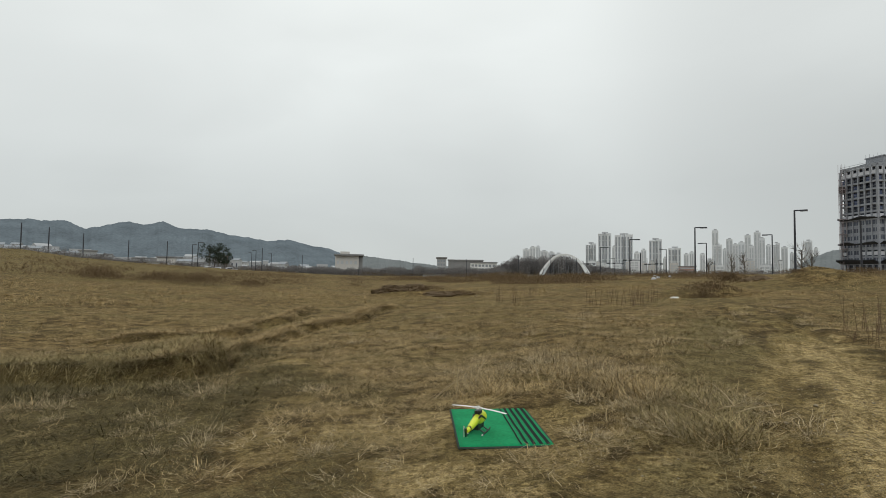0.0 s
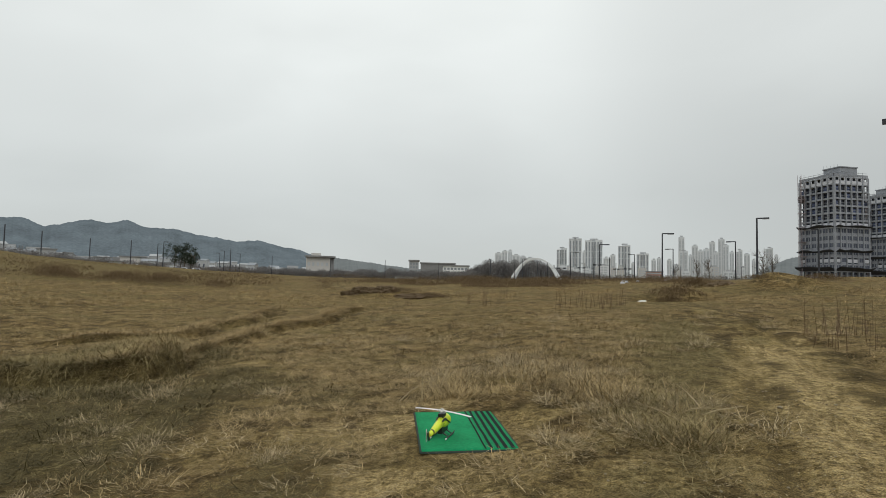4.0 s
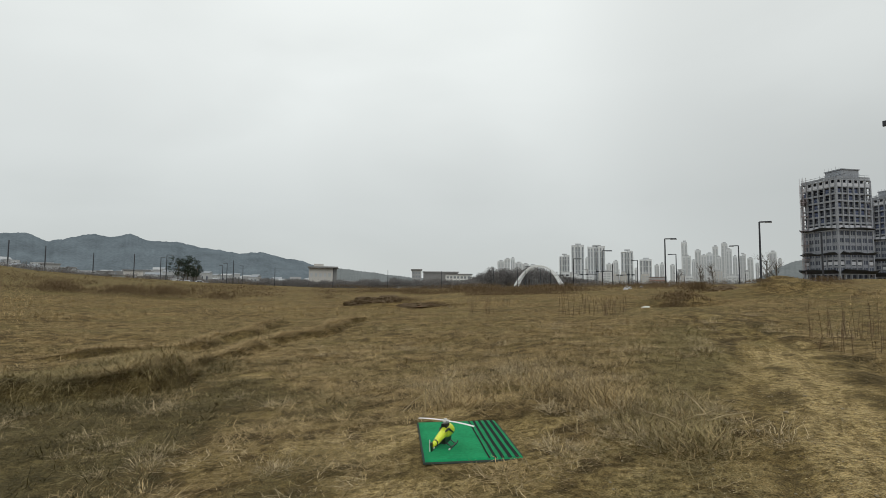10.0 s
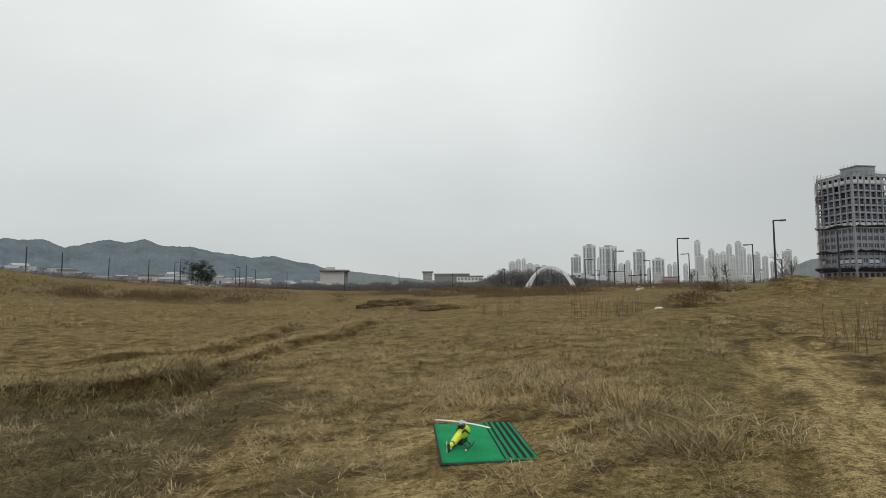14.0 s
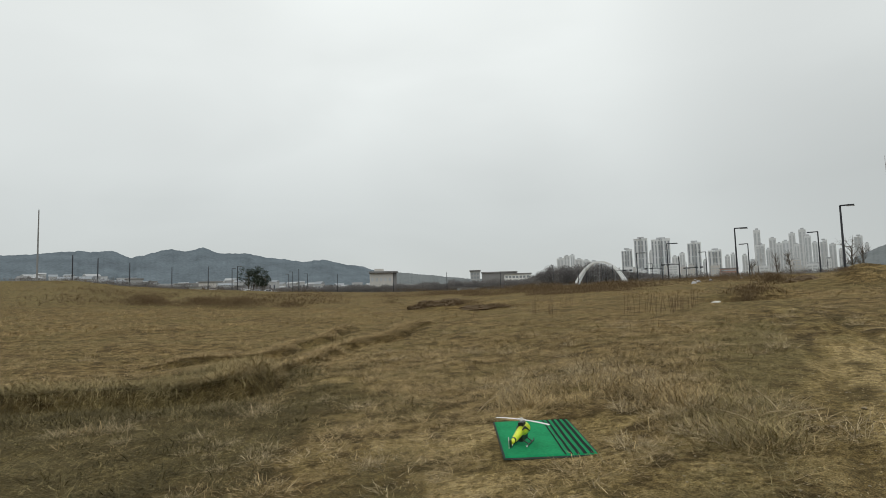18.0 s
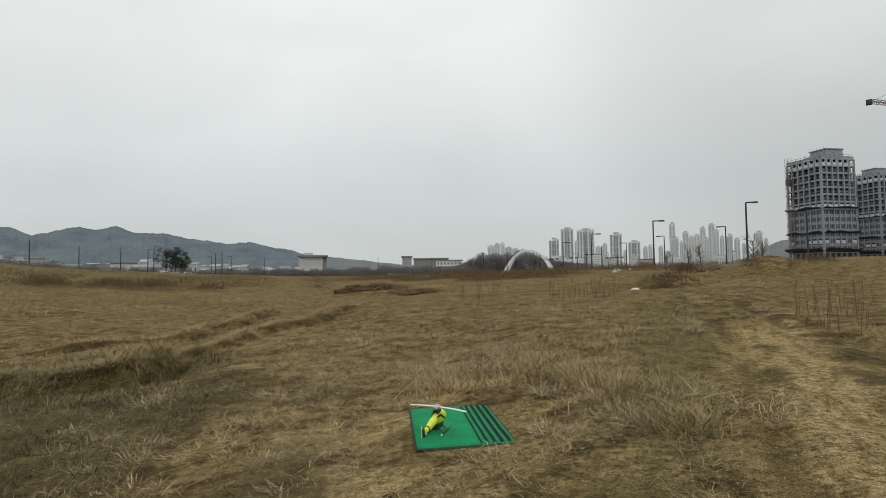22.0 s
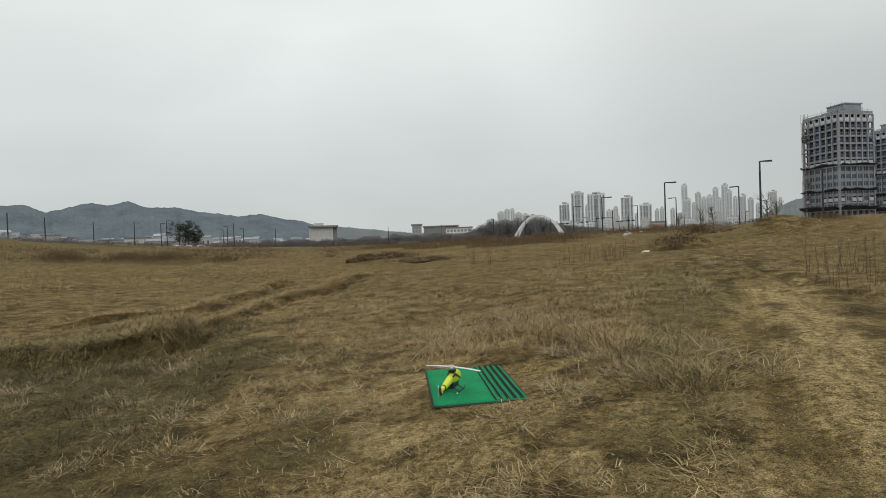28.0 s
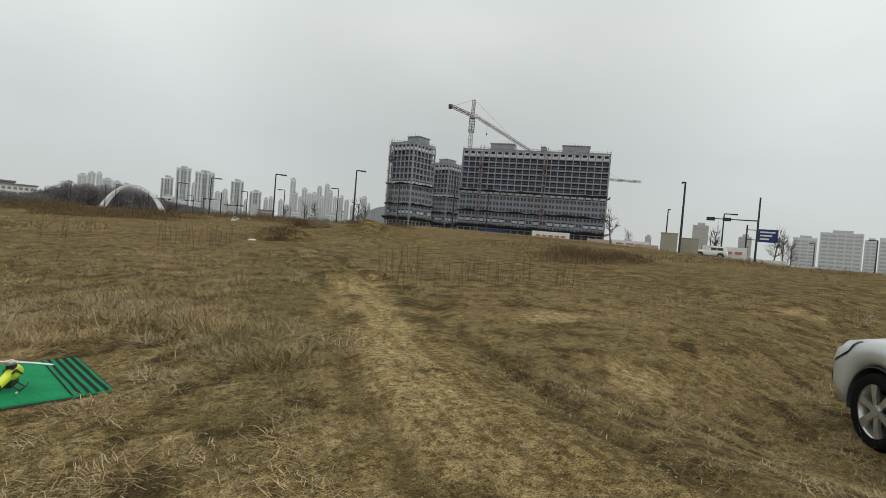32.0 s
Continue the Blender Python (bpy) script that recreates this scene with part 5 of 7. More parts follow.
def build_low(name, az, d, w, h, dep, material, label, roofed=True, rows=0):
    x, y = spot(az, d)
    t = thing(name, x, y, rest(x, y, 0.5), az, label, "building", "low buildings beyond the field")
    part("wall", boxed(-w / 2, w / 2, -dep / 2, dep / 2, 0, h), material, t)
    if roofed:
        part("roof", boxed(-w / 2 - 0.7, w / 2 + 0.7, -dep / 2 - 0.7, dep / 2 + 0.7, h, h + h * 0.07), M_ROOFGREY, t)
    for k in range(rows):
        part("window_band", boxed(-w / 2 + w * 0.05, w / 2 - w * 0.05, -dep / 2 - 0.1, -dep / 2 + 0.1, h * (k + 0.35) / rows, h * (k + 0.75) / rows), M_STRIP, t)
    return t


hall = build_low("factory_hall", -12.15, 350, 15.0, 13.2, 14, M_TOWER_WARM, "large pale concrete hall with an overhanging flat roof")
part("roof_overhang", boxed(-7.0, 10.5, -9, 9, 13.1, 14.0), M_ROOFGREY, hall)
part("roof_room", boxed(-4.5, 1.5, -4, 4, 14.0, 15.8), M_TOWER_WARM, hall)
for k in range(5):
    part("window", boxed(-6.6 + k * 2.8, -5.2 + k * 2.8, -7.12, -6.95, 7.6, 9.8), M_STRIP, hall)
part("annex", boxed(7.55, 9.8, -6, 6, 0, 13.1), M_ROOFGREY, hall, "dark recessed bay under the roof")


def build_road_edge():
    """The pale concrete edge of the embankment road."""
    bm = bmesh.new()
    prev = None
    for az in np.arange(6, 34, 0.5):
        row = []
        for d, up in ((104, 0.0), (104, 0.35), (104.6, 0.35), (104.6, 0.0)):
            x, y = spot(az, d)
            row.append(bm.verts.new((x, y, rest(x, y, 0.1) + up)))
        if prev:
            for i in range(4):
                bm.faces.new((prev[i], row[i], row[(i + 1) % 4], prev[(i + 1) % 4]))
        prev = row
    bmesh.ops.recalc_face_normals(bm, faces=bm.faces)
    ob = new("road_kerb", mesh_of("road_kerb", bm, M_STONE))
    tagged(ob, "pale concrete kerb of the embankment road", "kerb", kind="structure")


build_road_edge()
office = build_low("office_building", -2.0, 420, 7.4, 14.6, 12, M_ROOFPALE, "square grey office building among trees", True, 0)
for k in range(12):
    part("window", boxed(-3.0 + 2.2 * (k % 3), -1.6 + 2.2 * (k % 3), -6.1, -5.95, 3.6 + 2.7 * (k // 3), 5.2 + 2.7 * (k // 3)), M_STRIP_NEAR, office)
school = build_low("school_building", 2.55, 430, 21, 11.6, 12, M_WHITE, "long white school building on the wooded slope", True, 0)
for k in range(21):
    part("window", boxed(-9.6 + 2.8 * (k % 7), -7.8 + 2.8 * (k % 7), -6.1, -5.95, 2.6 + 3.0 * (k // 7), 4.3 + 3.0 * (k // 7)), M_STRIP_NEAR, school)
build_low("long_shed", 0.6, 480, 31, 14.6, 12, M_ROOFGREY, "long grey building behind trees", True, 0)
build_low("long_shed", -2.8, 310, 13, 2.0, 8, M_ROOFPALE, "low pale shed at the field edge", True)
build_low("far_block", -36.4, 700, 20, 22, 14, M_ROOFPALE, "pale low apartment block below the hills", False, 5)
build_low("far_block", -38.6, 720, 17, 24, 14, M_ROOFPALE, "pale low apartment block below the hills", False, 5)
build_low("pink_building", 23.0, 520, 14, 11, 10, surface("pink_brick", (0.45, 0.27, 0.22), 0.9, 0.15, 3.0), "low pinkish brick building behind the lamps", True, 4)
r = random.Random(5)
for k in range(46):
    az = r.uniform(-34, -6) if k > 18 else r.uniform(-37, -26)
    d = r.uniform(330, 560)
    sx, sy = spot(az, d)
    low = 1.65 + (float(np.interp(az, SKY_AZ, SKY_EL)) + r.uniform(0.004, 0.014)) * d - rest(sx, sy)
    build_low("greenhouse", az, d, r.uniform(5, 13), low, 6, r.choice((M_ROOFPALE, M_FARROOF, M_ROOFGREY, M_TOWER_WARM)), "small pale shed among greenhouses below the hills", r.random() < 0.5)


def build_house(az, d, w, h, dep, turn, wall, roof, label):
    """A small far house with a pitched roof, a door and windows."""
    x, y = spot(az, d)
    house = thing("far_house", x, y, rest(x, y, 0.5), az + turn, label, "house", "houses below the hills")
    part("wall", boxed(-w / 2, w / 2, -dep / 2, dep / 2, 0, h), wall, house)
    bm = bmesh.new()
    a, e = w / 2 + 0.4, dep / 2 + 0.4
    v = [bm.verts.new(p) for p in ((-a, -e, h), (a, -e, h), (a, e, h), (-a, e, h), (-a, 0, h + dep * 0.28), (a, 0, h + dep * 0.28))]
    for f in ((0, 1, 5, 4), (2, 3, 4, 5), (1, 2, 5), (3, 0, 4), (3, 2, 1, 0)):
        bm.faces.new([v[k] for k in f])
    part("roof", bm, roof, house)
    for k in range(max(2, int(w / 4))):
        u = -w / 2 + (k + 0.5) * w / max(2, int(w / 4))
        part("window", boxed(u - 0.6, u + 0.6, -dep / 2 - 0.06, -dep / 2 + 0.05, h * 0.45, h * 0.75), M_DARK, house)
    return house


hq = random.Random(77)


def house_height(az, d, show):
    """A height that rises a little above the edge of the field."""
    hx, hy = spot(az, d)
    return max(2.5, 1.65 + (float(np.interp(az, SKY_AZ, SKY_EL)) + show) * d - rest(hx, hy))


for k in range(96):
    az, d = -44.5 + 36 * hq.random() ** 0.9, hq.uniform(430, 720)
    tint = hq.random()
    build_house(az, d, hq.uniform(5, 12), house_height(az, d, (0.004 + 0.015 * hq.random() ** 1.5) * (0.55 if az < -33 else 1.0)), hq.uniform(5, 8), hq.uniform(-30, 30), M_FARROOF if tint < 0.5 else M_ROOFPALE,
                M_ROOFBLUE if tint < 0.35 else M_ROOFPALE if tint < 0.75 else M_ROOFGREY, "small pale house below the hills" if tint < 0.75 else "small house with a grey roof below the hills")


def build_bridge():
    """A white steel arch bridge far across the field."""
    x, y = spot(11.15, 300)
    t = thing("arch_bridge", x, y, rest(x, y, 0.3), 11.15 + 14, "white steel arch bridge over the road", "bridge")
    span, rise = 28.0, 13.2
    for side in (-3.6, 3.6):
        bm = bmesh.new()
        n = 26
        prev = None
        for k in range(n + 1):
            u = k / n * 2 - 1
            px, pz = u * span / 2, rise * (1 - abs(u) ** 2.3)
            slope = math.atan2(-2.3 * rise * abs(u) ** 1.3 * (1 if u > 0 else -1), span / 2)
            nx, nz, h = -math.sin(slope), math.cos(slope), 0.42 + 0.13 * abs(u)
            ring = [bm.verts.new((px + nx * h * e, side + dy + 2.4 * (1 if side < 0 else -1) * pz / rise, pz + nz * h * e)) for dy, e in ((-0.5, -1), (0.5, -1), (0.5, 1), (-0.5, 1))]
            if prev:
                for i in range(4):
                    bm.faces.new((prev[i], prev[(i + 1) % 4], ring[(i + 1) % 4], ring[i]))
            prev = ring
        bmesh.ops.recalc_face_normals(bm, faces=bm.faces)
        part("arch", bm, M_BRIDGE, t, "white arch rib")
        for k in range(1, 10):
            u = k / 10 * 2 - 1
            pz = rise * (1 - abs(u) ** 2.3)
            part("hanger", rod(bmesh.new(), (u * span / 2, side, 1.5), (u * span / 2, side + 2.4 * (1 if side < 0 else -1) * pz / rise, pz), 0.05, sides=4), M_STRIP_NEAR, t)
    for u in (-0.55, -0.35, -0.15, 0.05, 0.25, 0.45, 0.62):
        pz = rise * (1 - abs(u) ** 2.3)
        part("brace", boxed(u * span / 2 - 0.22, u * span / 2 + 0.22, -3.6 + 2.4 * pz / rise, 3.6 - 2.4 * pz / rise, pz - 0.25, pz + 0.25), M_BRIDGE, t)
    part("deck", boxed(-span / 2 - 14, span / 2 + 16, -5, 5, 0.4, 1.5), M_CONCRETE, t)


build_bridge()


# ---------------------------------------------------------------- trees
def build_tree(name, az, d, tall, wide, crown, material, label, count, leaf, trunks=1, seed=0):
    x, y = spot(az, d)
    t = thing(name, x, y, rest(x, y, 0.2), r.uniform(0, 360), label, "tree")
    q = random.Random(seed)
    ends = []
    bm = bmesh.new()
    for k in range(trunks):
        bx = (k - (trunks - 1) / 2) * wide / max(1, trunks) * 0.9
        lean = q.uniform(-0.1, 0.1) * tall
        topp = Vector((bx + lean, q.uniform(-1, 1) * 0.1 * wide, tall * 0.8))
        rod(bm, (bx, 0, 0), topp, tall * 0.022, tall * 0.008)
        for b in range(crown):
            u = q.uniform(0.35, 1.0)
            p = Vector((bx, 0, 0)).lerp(topp, u)
            e = p + Vector((q.uniform(-1, 1) * wide * 0.45, q.uniform(-1, 1) * wide * 0.45, q.uniform(0.05, 0.25) * tall))
            rod(bm, p, e, tall * 0.008, tall * 0.0025, 4)
            ends.append(e)
            if name == "bare_tree":
                for f in range(5):
                    e2 = p.lerp(e, q.uniform(0.4, 1)) + Vector((q.uniform(-1, 1) * wide * 0.16, q.uniform(-1, 1) * wide * 0.16, q.uniform(0.05, 0.2) * tall))
                    rod(bm, p.lerp(e, 0.6), e2, tall * 0.003, tall * 0.0012, 3)
                    ends.append(e2)
    part("trunk", bm, M_BARK, t)
    if count:
        me = raw_mesh("crown", *leaf_cloud([tuple(e) for e in ends], (wide * 0.17, wide * 0.17, tall * 0.09), count, leaf, 0.6), material)
        ob = new("crown", me)
        ob.parent = t
    return t


build_tree("pine_tree", -25.35, 210, 10.0, 6.6, 15, M_PINE, "dark pine with an umbrella crown at the field edge", 3800, 0.34, 3, 11)
build_tree("pine_tree", -24.3, 205, 8.6, 4.8, 11, M_PINE, "smaller dark pine beside the larger one", 1900, 0.34, 2, 12)
for k, (az, d, tall, wide) in enumerate([(32.4, 260, 15, 8), (33.0, 300, 13, 7), (59.4, 130, 9, 5), (73.9, 120, 8, 4), (69.0, 120, 7, 3.5), (26.9, 250, 11, 5), (28.0, 260, 12, 6), (24.9, 260, 9, 5), (60.9, 200, 8, 4), (74.6, 160, 9, 4), (75.3, 150, 8, 4)]):
    build_tree("bare_tree", az, d, tall, wide, 26, M_WOODS, "bare winter tree with thin grey branches", 0, 0.22, 1, 20 + k)


def build_woods(name, cols, label, leaf=1.3, per=150):
    cs, sp = [], []
    for az, d, top in cols:
        x, y = spot(az, d)
        g = rest(x, y)
        hgt = 1.65 + top * d - g
        for u in (0.2, 0.5, 0.78):
            cs.append((x, y, g + hgt * u))
            sp.append((d * 0.006, d * 0.01, hgt * 0.28))
    v, f, s = leaf_cloud(cs, sp, per * len(cols), leaf, 1.5, 0.24)
    tagged(new(name, raw_mesh(name, v, f, s, M_WOODS)), label, "woodland", kind="stuff")


q = random.Random(3)
build_woods("woodland", [(az, q.uniform(380, 430), float(np.interp(az, [3.5, 5, 6, 8, 10, 11.5, 13.5, 17], [0.014, 0.026, 0.035, 0.033, 0.036, 0.037, 0.022, 0.014])) * q.uniform(0.85, 1.05)) for az in np.arange(3.5, 17, 0.16)], "bare brown wooded knoll behind the bridge", 1.1, 900)
build_woods("tree_belt", [(az, q.uniform(300, 345), q.uniform(0.006, 0.011) + (0.001 if az < -5 else 0.004) + 0.008 * max(0.0, float(vnoise(az, 0.0, 1.1, 87)) - 0.5)) for az in np.arange(-26, 5, 0.2)], "belt of bare brown trees at the field edge", 0.75, 480)
build_woods("tree_belt", [(az, q.uniform(330, 380), float(np.interp(az, [-45, -38, -32, -27], [0.036, 0.030, 0.020, 0.014])) * q.uniform(0.8, 1.1)) for az in np.arange(-45, -26, 0.2)], "belt of bare brown trees below the hills", 0.9, 420)
build_woods("tree_belt", [(az, q.uniform(300, 380), q.uniform(0.008, 0.017)) for az in np.arange(15, 33, 0.25)], "belt of bare shrubs in front of the towers", 0.8, 260)


# ---------------------------------------------------------------- things along the embankment
def build_banner(az, d, w, lo, hi, material, label, marks=0):
    x, y = spot(az, d)
    t = thing("site_banner", x, y, rest(x, y, 0.1), az, label, "banner", "banners on the site fence")
    bm = bmesh.new()
    n = 10
    rows = []
    for k in range(n + 1):
        u = k / n - 0.5
        s = 0.10 * math.sin(u * 9)
        rows.append([bm.verts.new((u * w, yy + s, zz - 0.25 * (0.25 - u * u))) for yy, zz in ((0, lo), (0, hi), (0.03, hi), (0.03, lo))])
    for a0, b0 in zip(rows, rows[1:]):
        for i in range(4):
            bm.faces.new((a0[i], b0[i], b0[(i + 1) % 4], a0[(i + 1) % 4]))
    cloth = part("cloth", bm, material, t)
    for s in (-1, 1):
        part("post", rod(bmesh.new(), (s * w / 2, 0.1, 0), (s * w / 2, 0.1, hi + 0.2), 0.05), M_STEEL, t)
    for k in range(marks):
        cx = -w * 0.42 + w * 0.84 * (k + 0.5) / marks
        part("printed_bar", boxed(cx - w * 0.3 / marks, cx + w * 0.3 / marks, -0.17, -0.12, lo + (hi - lo) * 0.42, lo + (hi - lo) * 0.62), M_RED, t, "red printed bar")


build_banner(53.2, 175, 12.0, 0.6, 3.6, M_WHITE, "white site banner with red printing on a fence", 5)
build_banner(58.3, 150, 7.0, 0.3, 2.0, M_ORANGE, "orange plastic barrier at the site edge")
build_banner(61.3, 140, 9.0, 0.4, 2.2, M_WHITE, "white and yellow hoarding by the road", 3)
build_banner(69.9, 92, 6.2, 0.4, 2.3, M_WHITE, "white banner with red printing beside the road", 4)
build_banner(73.6, 96, 5.0, 0.2, 1.5, M_WHITE, "low pale hoarding beside the road")
build_banner(75.6, 100, 6.5, 0.2, 1.6, M_WHITE, "low pale hoarding beside the road", 3)
build_banner(47.0, 190, 9.0, 0.2, 3.2, M_BLUE, "blue site gate between the blocks")
build_banner(44.6, 180, 7.0, 0.2, 1.5, M_PANEL, "pale low fence at the foot of the blocks")
build_banner(62.9, 135, 5.0, 0.3, 1.6, M_ORANGE, "orange barrier beside the hoarding")


def build_cabinet(az, d, w, h):
    x, y = spot(az, d)
    t = thing("control_cabinet", x, y, rest(x, y, 0.1), az, "beige metal control cabinet at the roadside", "cabinet", "roadside cabinets")
    part("body", boxed(-w / 2, w / 2, -0.5, 0.5, 0.2, h), M_BEIGE, t)
    part("plinth", boxed(-w / 2 - 0.1, w / 2 + 0.1, -0.6, 0.6, 0, 0.2), M_CONCRETE, t)
    part("lid", boxed(-w / 2 - 0.05, w / 2 + 0.05, -0.55, 0.55, h, h + 0.08), M_BEIGE, t)
    for s in (-1, 1):
        part("door", boxed(s * w / 4 - w * 0.22, s * w / 4 + w * 0.22, -0.53, -0.5, 0.3, h - 0.1), M_BEIGE, t)


build_cabinet(65.0, 70, 1.9, 2.3)
build_cabinet(66.9, 72, 2.0, 2.0)


def build_road_sign(az, d):
    x, y = spot(az, d)
    t = thing("road_sign", x, y, rest(x, y, 0.1), az, "blue road sign board on a dark gantry post", "sign")
    part("post", rod(bmesh.new(), (-2.2, 0, 0), (-2.2, 0, 7.0), 0.14, 0.12, 8), M_STEEL, t)
    for z in (4.6, 6.2):
        part("arm", rod(bmesh.new(), (-2.2, 0, z), (2.0, 0, z), 0.07), M_STEEL, t)
    b = part("board", boxed(-0.6, 2.2, -0.16, -0.1, 4.3, 6.4), M_BLUE, t, "blue sign board")
    for k in range(3):
        part("lettering_bar", boxed(-0.3, 1.8 - 0.4 * k, -0.168, -0.163, 5.8 - 0.55 * k, 6.05 - 0.55 * k), M_WHITE, b, "white bar of lettering")


build_road_sign(72.9, 100)


# ---------------------------------------------------------------- cars
def car_section(y, spec):
    """Half width, underside, and top of the lower body at a distance from the front axle."""
    nose, tail, wheelbase, tyre = spec
    f = np.clip((nose - y) / 0.55, 0, 1)
    b = np.clip((y - tail) / 0.45, 0, 1)
    w = 0.925 * (0.70 + 0.30 * math.sqrt(1 - (1 - f) ** 2)) * (0.86 + 0.14 * math.sqrt(1 - (1 - b) ** 2))
    zb = 0.30 + 0.06 * (1 - f)
    for yc in (0.0, -wheelbase):
        q = (tyre + 0.065) ** 2 - (y - yc) ** 2
        if q > 0:
            zb = max(zb, tyre + math.sqrt(q))
    zt = float(np.interp(y, [tail, tail + 0.25, -1.05, -0.75, 0.35, nose - 0.22, nose - 0.05, nose], [0.92, 1.06, 1.09, 1.08, 1.01, 0.93, 0.86, 0.76]))
    return w, zb, zt


def car_ring(y, spec, grow=0.0):
    w, zb, zt = car_section(y, spec)
    zb = min(zb, zt - 0.08)
    w += grow
    hgt = zt - zb
    half = [(w * 0.95, zb), (w, zb + 0.25 * hgt), (w * 1.0, zb + 0.55 * hgt), (w * 0.965, zb + 0.82 * hgt), (w * 0.88, zt - 0.02), (w * 0.6, zt + 0.02), (0.0, zt + 0.045)]
    return half


def build_suv(name, x, y, z, turn, paint, label, detail=True):
    spec = (0.94, -3.65, 2.70, 0.36)
    nose, tail, wb, tyre = spec
    car = thing(name, x, y, z, turn, label, "car")
    ys = sorted(set([nose, nose - 0.03, nose - 0.08, nose - 0.15] + list(np.linspace(tail, nose - 0.22, 84))))
    bm = bmesh.new()
    rings = []
    for yy in ys:
        half = car_ring(yy, spec)
        pts = half + [(-px, pz) for px, pz in half[-2::-1]]
        rings.append([bm.verts.new((px, yy, pz)) for px, pz in pts])
    for a0, b0 in zip(rings, rings[1:]):
        for i in range(len(a0)):
            j = (i + 1) % len(a0)
            bm.faces.new((a0[i], a0[j], b0[j], b0[i])).smooth = i < len(a0) - 1
    bm.faces.new(rings[0])
    bm.faces.new(rings[-1][::-1])
    bmesh.ops.recalc_face_normals(bm, faces=bm.faces)
    body = part("body", bm, paint, car)
    cab = []
    bm = bmesh.new()
    for yy, wz, zt in ((-0.70, 0.80, 1.085), (-1.45, 0.70, 1.63), (-1.9, 0.69, 1.70), (-3.0, 0.68, 1.68), (-3.35, 0.70, 1.58), (-3.55, 0.78, 1.08)):
        cab.append([bm.verts.new(p) for p in ((-0.84, yy if zt < 1.2 else yy, 1.05), (-wz, yy, zt - 0.03), (-wz * 0.8, yy, zt), (wz * 0.8, yy, zt), (wz, yy, zt - 0.03), (0.84, yy, 1.05))])
    for a0, b0 in zip(cab, cab[1:]):
        for i in range(5):
            bm.faces.new((a0[i], b0[i], b0[i + 1], a0[i + 1]))
    bmesh.ops.recalc_face_normals(bm, faces=bm.faces)
    part("cabin", bm, paint, car)
    bm = bmesh.new()
    v = [bm.verts.new(p) for p in ((-0.68, -0.82, 1.14), (0.68, -0.82, 1.14), (0.58, -1.42, 1.60), (-0.58, -1.42, 1.60))]
    bm.faces.new(v)
    for p in v:
        p.co.z += 0.03
        p.co.y += 0.02
    ex = bmesh.ops.extrude_face_region(bm, geom=bm.faces[:])["geom"]
    for p in ex:
        if isinstance(p, bmesh.types.BMVert):
            p.co.z -= 0.025
    part("windscreen", bm, M_GLASS, car)
    for s in (-1, 1):
        for y0, y1, z0 in ((-1.40, -2.15, 1.14), (-2.22, -3.0, 1.14)):
            bm = bmesh.new()
            block(bm, s * 0.77 - 0.012, s * 0.77 + 0.012, y1, y0, z0, 1.52)
            for p in bm.verts:
                p.co.x = s * (0.855 - (p.co.z - 1.05) * 0.22) + (0.012 if p.co.x > s * 0.77 else -0.012)
            part("side_window", bm, M_GLASS, car)
        def skin(yy, u, off):
            half = car_ring(yy, spec)
            k = min(int(u), len(half) - 2)
            (ax, az), (bx, bz) = half[k], half[k + 1]
            dx, dz = bx - ax, bz - az
            ln = math.hypot(dx, dz)
            return (s * (ax + dx * (u - k) + off * dz / ln), yy, az + dz * (u - k) - off * dx / ln)

        def patch(y0, y1, lo, hi, off, n=9, m=6):
            g = bmesh.new()
            rows = []
            for k in range(n):
                w = k / (n - 1)
                u0, u1 = lo(w), hi(w)
                rows.append([g.verts.new(skin(y0 + (y1 - y0) * w, u0 + (u1 - u0) * i / (m - 1), off)) for i in range(m)])
            for a0, b0 in zip(rows, rows[1:]):
                for i in range(m - 1):
                    g.faces.new((a0[i], a0[i + 1], b0[i + 1], b0[i])).smooth = True
            return g

        rim = part("lamp_rim", patch(nose - 0.64, nose - 0.17, lambda w: 3.10 - 1.05 * w, lambda w: 3.52 - 0.30 * w, 0.006), M_CARBON, car, "dark headlamp surround")
        part("headlamp", patch(nose - 0.60, nose - 0.19, lambda w: 3.12 - 0.92 * w, lambda w: 3.46 - 0.34 * w, 0.014), M_LAMPGLASS, rim, "clear headlamp glass")
        part("fog_lamp", patch(nose - 0.16, nose - 0.04, lambda w: 0.9, lambda w: 1.5, 0.01, 4, 4), M_CARBON, car, "dark fog lamp recess")
    bm = bmesh.new()
    block(bm, -0.42, 0.42, nose - 0.10, nose + 0.012, 0.50, 0.60)
    part("grille", bm, M_CARBON, car)
    part("bumper_trim", boxed(-0.6, 0.6, nose - 0.12, nose + 0.015, 0.38, 0.45), M_CARBON, car)
    for s in (-1, 1):
        part("mirror", boxed(s * 0.98 - 0.10, s * 0.98 + 0.10, -1.0, -0.85, 1.08, 1.22), paint, car)
        for yc in (0.0, -wb):
            wheel = new("wheel")
            wheel.parent = car
            wheel.matrix_local = pose(s * 0.80, yc, tyre)
            tb = bmesh.new()
            n, prof = 36, [(0.25, -0.095), (0.315, -0.115), (0.345, -0.10), (0.36, -0.07), (0.36, 0.07), (0.345, 0.10), (0.315, 0.115), (0.25, 0.095)]
            rr = [[tb.verts.new((px, rad * math.cos(2 * math.pi * k / n), rad * math.sin(2 * math.pi * k / n))) for rad, px in prof] for k in range(n)]
            for k in range(n):
                for i in range(len(prof) - 1):
                    tb.faces.new((rr[k][i], rr[k][i + 1], rr[(k + 1) % n][i + 1], rr[(k + 1) % n][i])).smooth = True
            part("tyre", tb, M_TYRE, wheel)
            rb = bmesh.new()
            face = s * 0.085
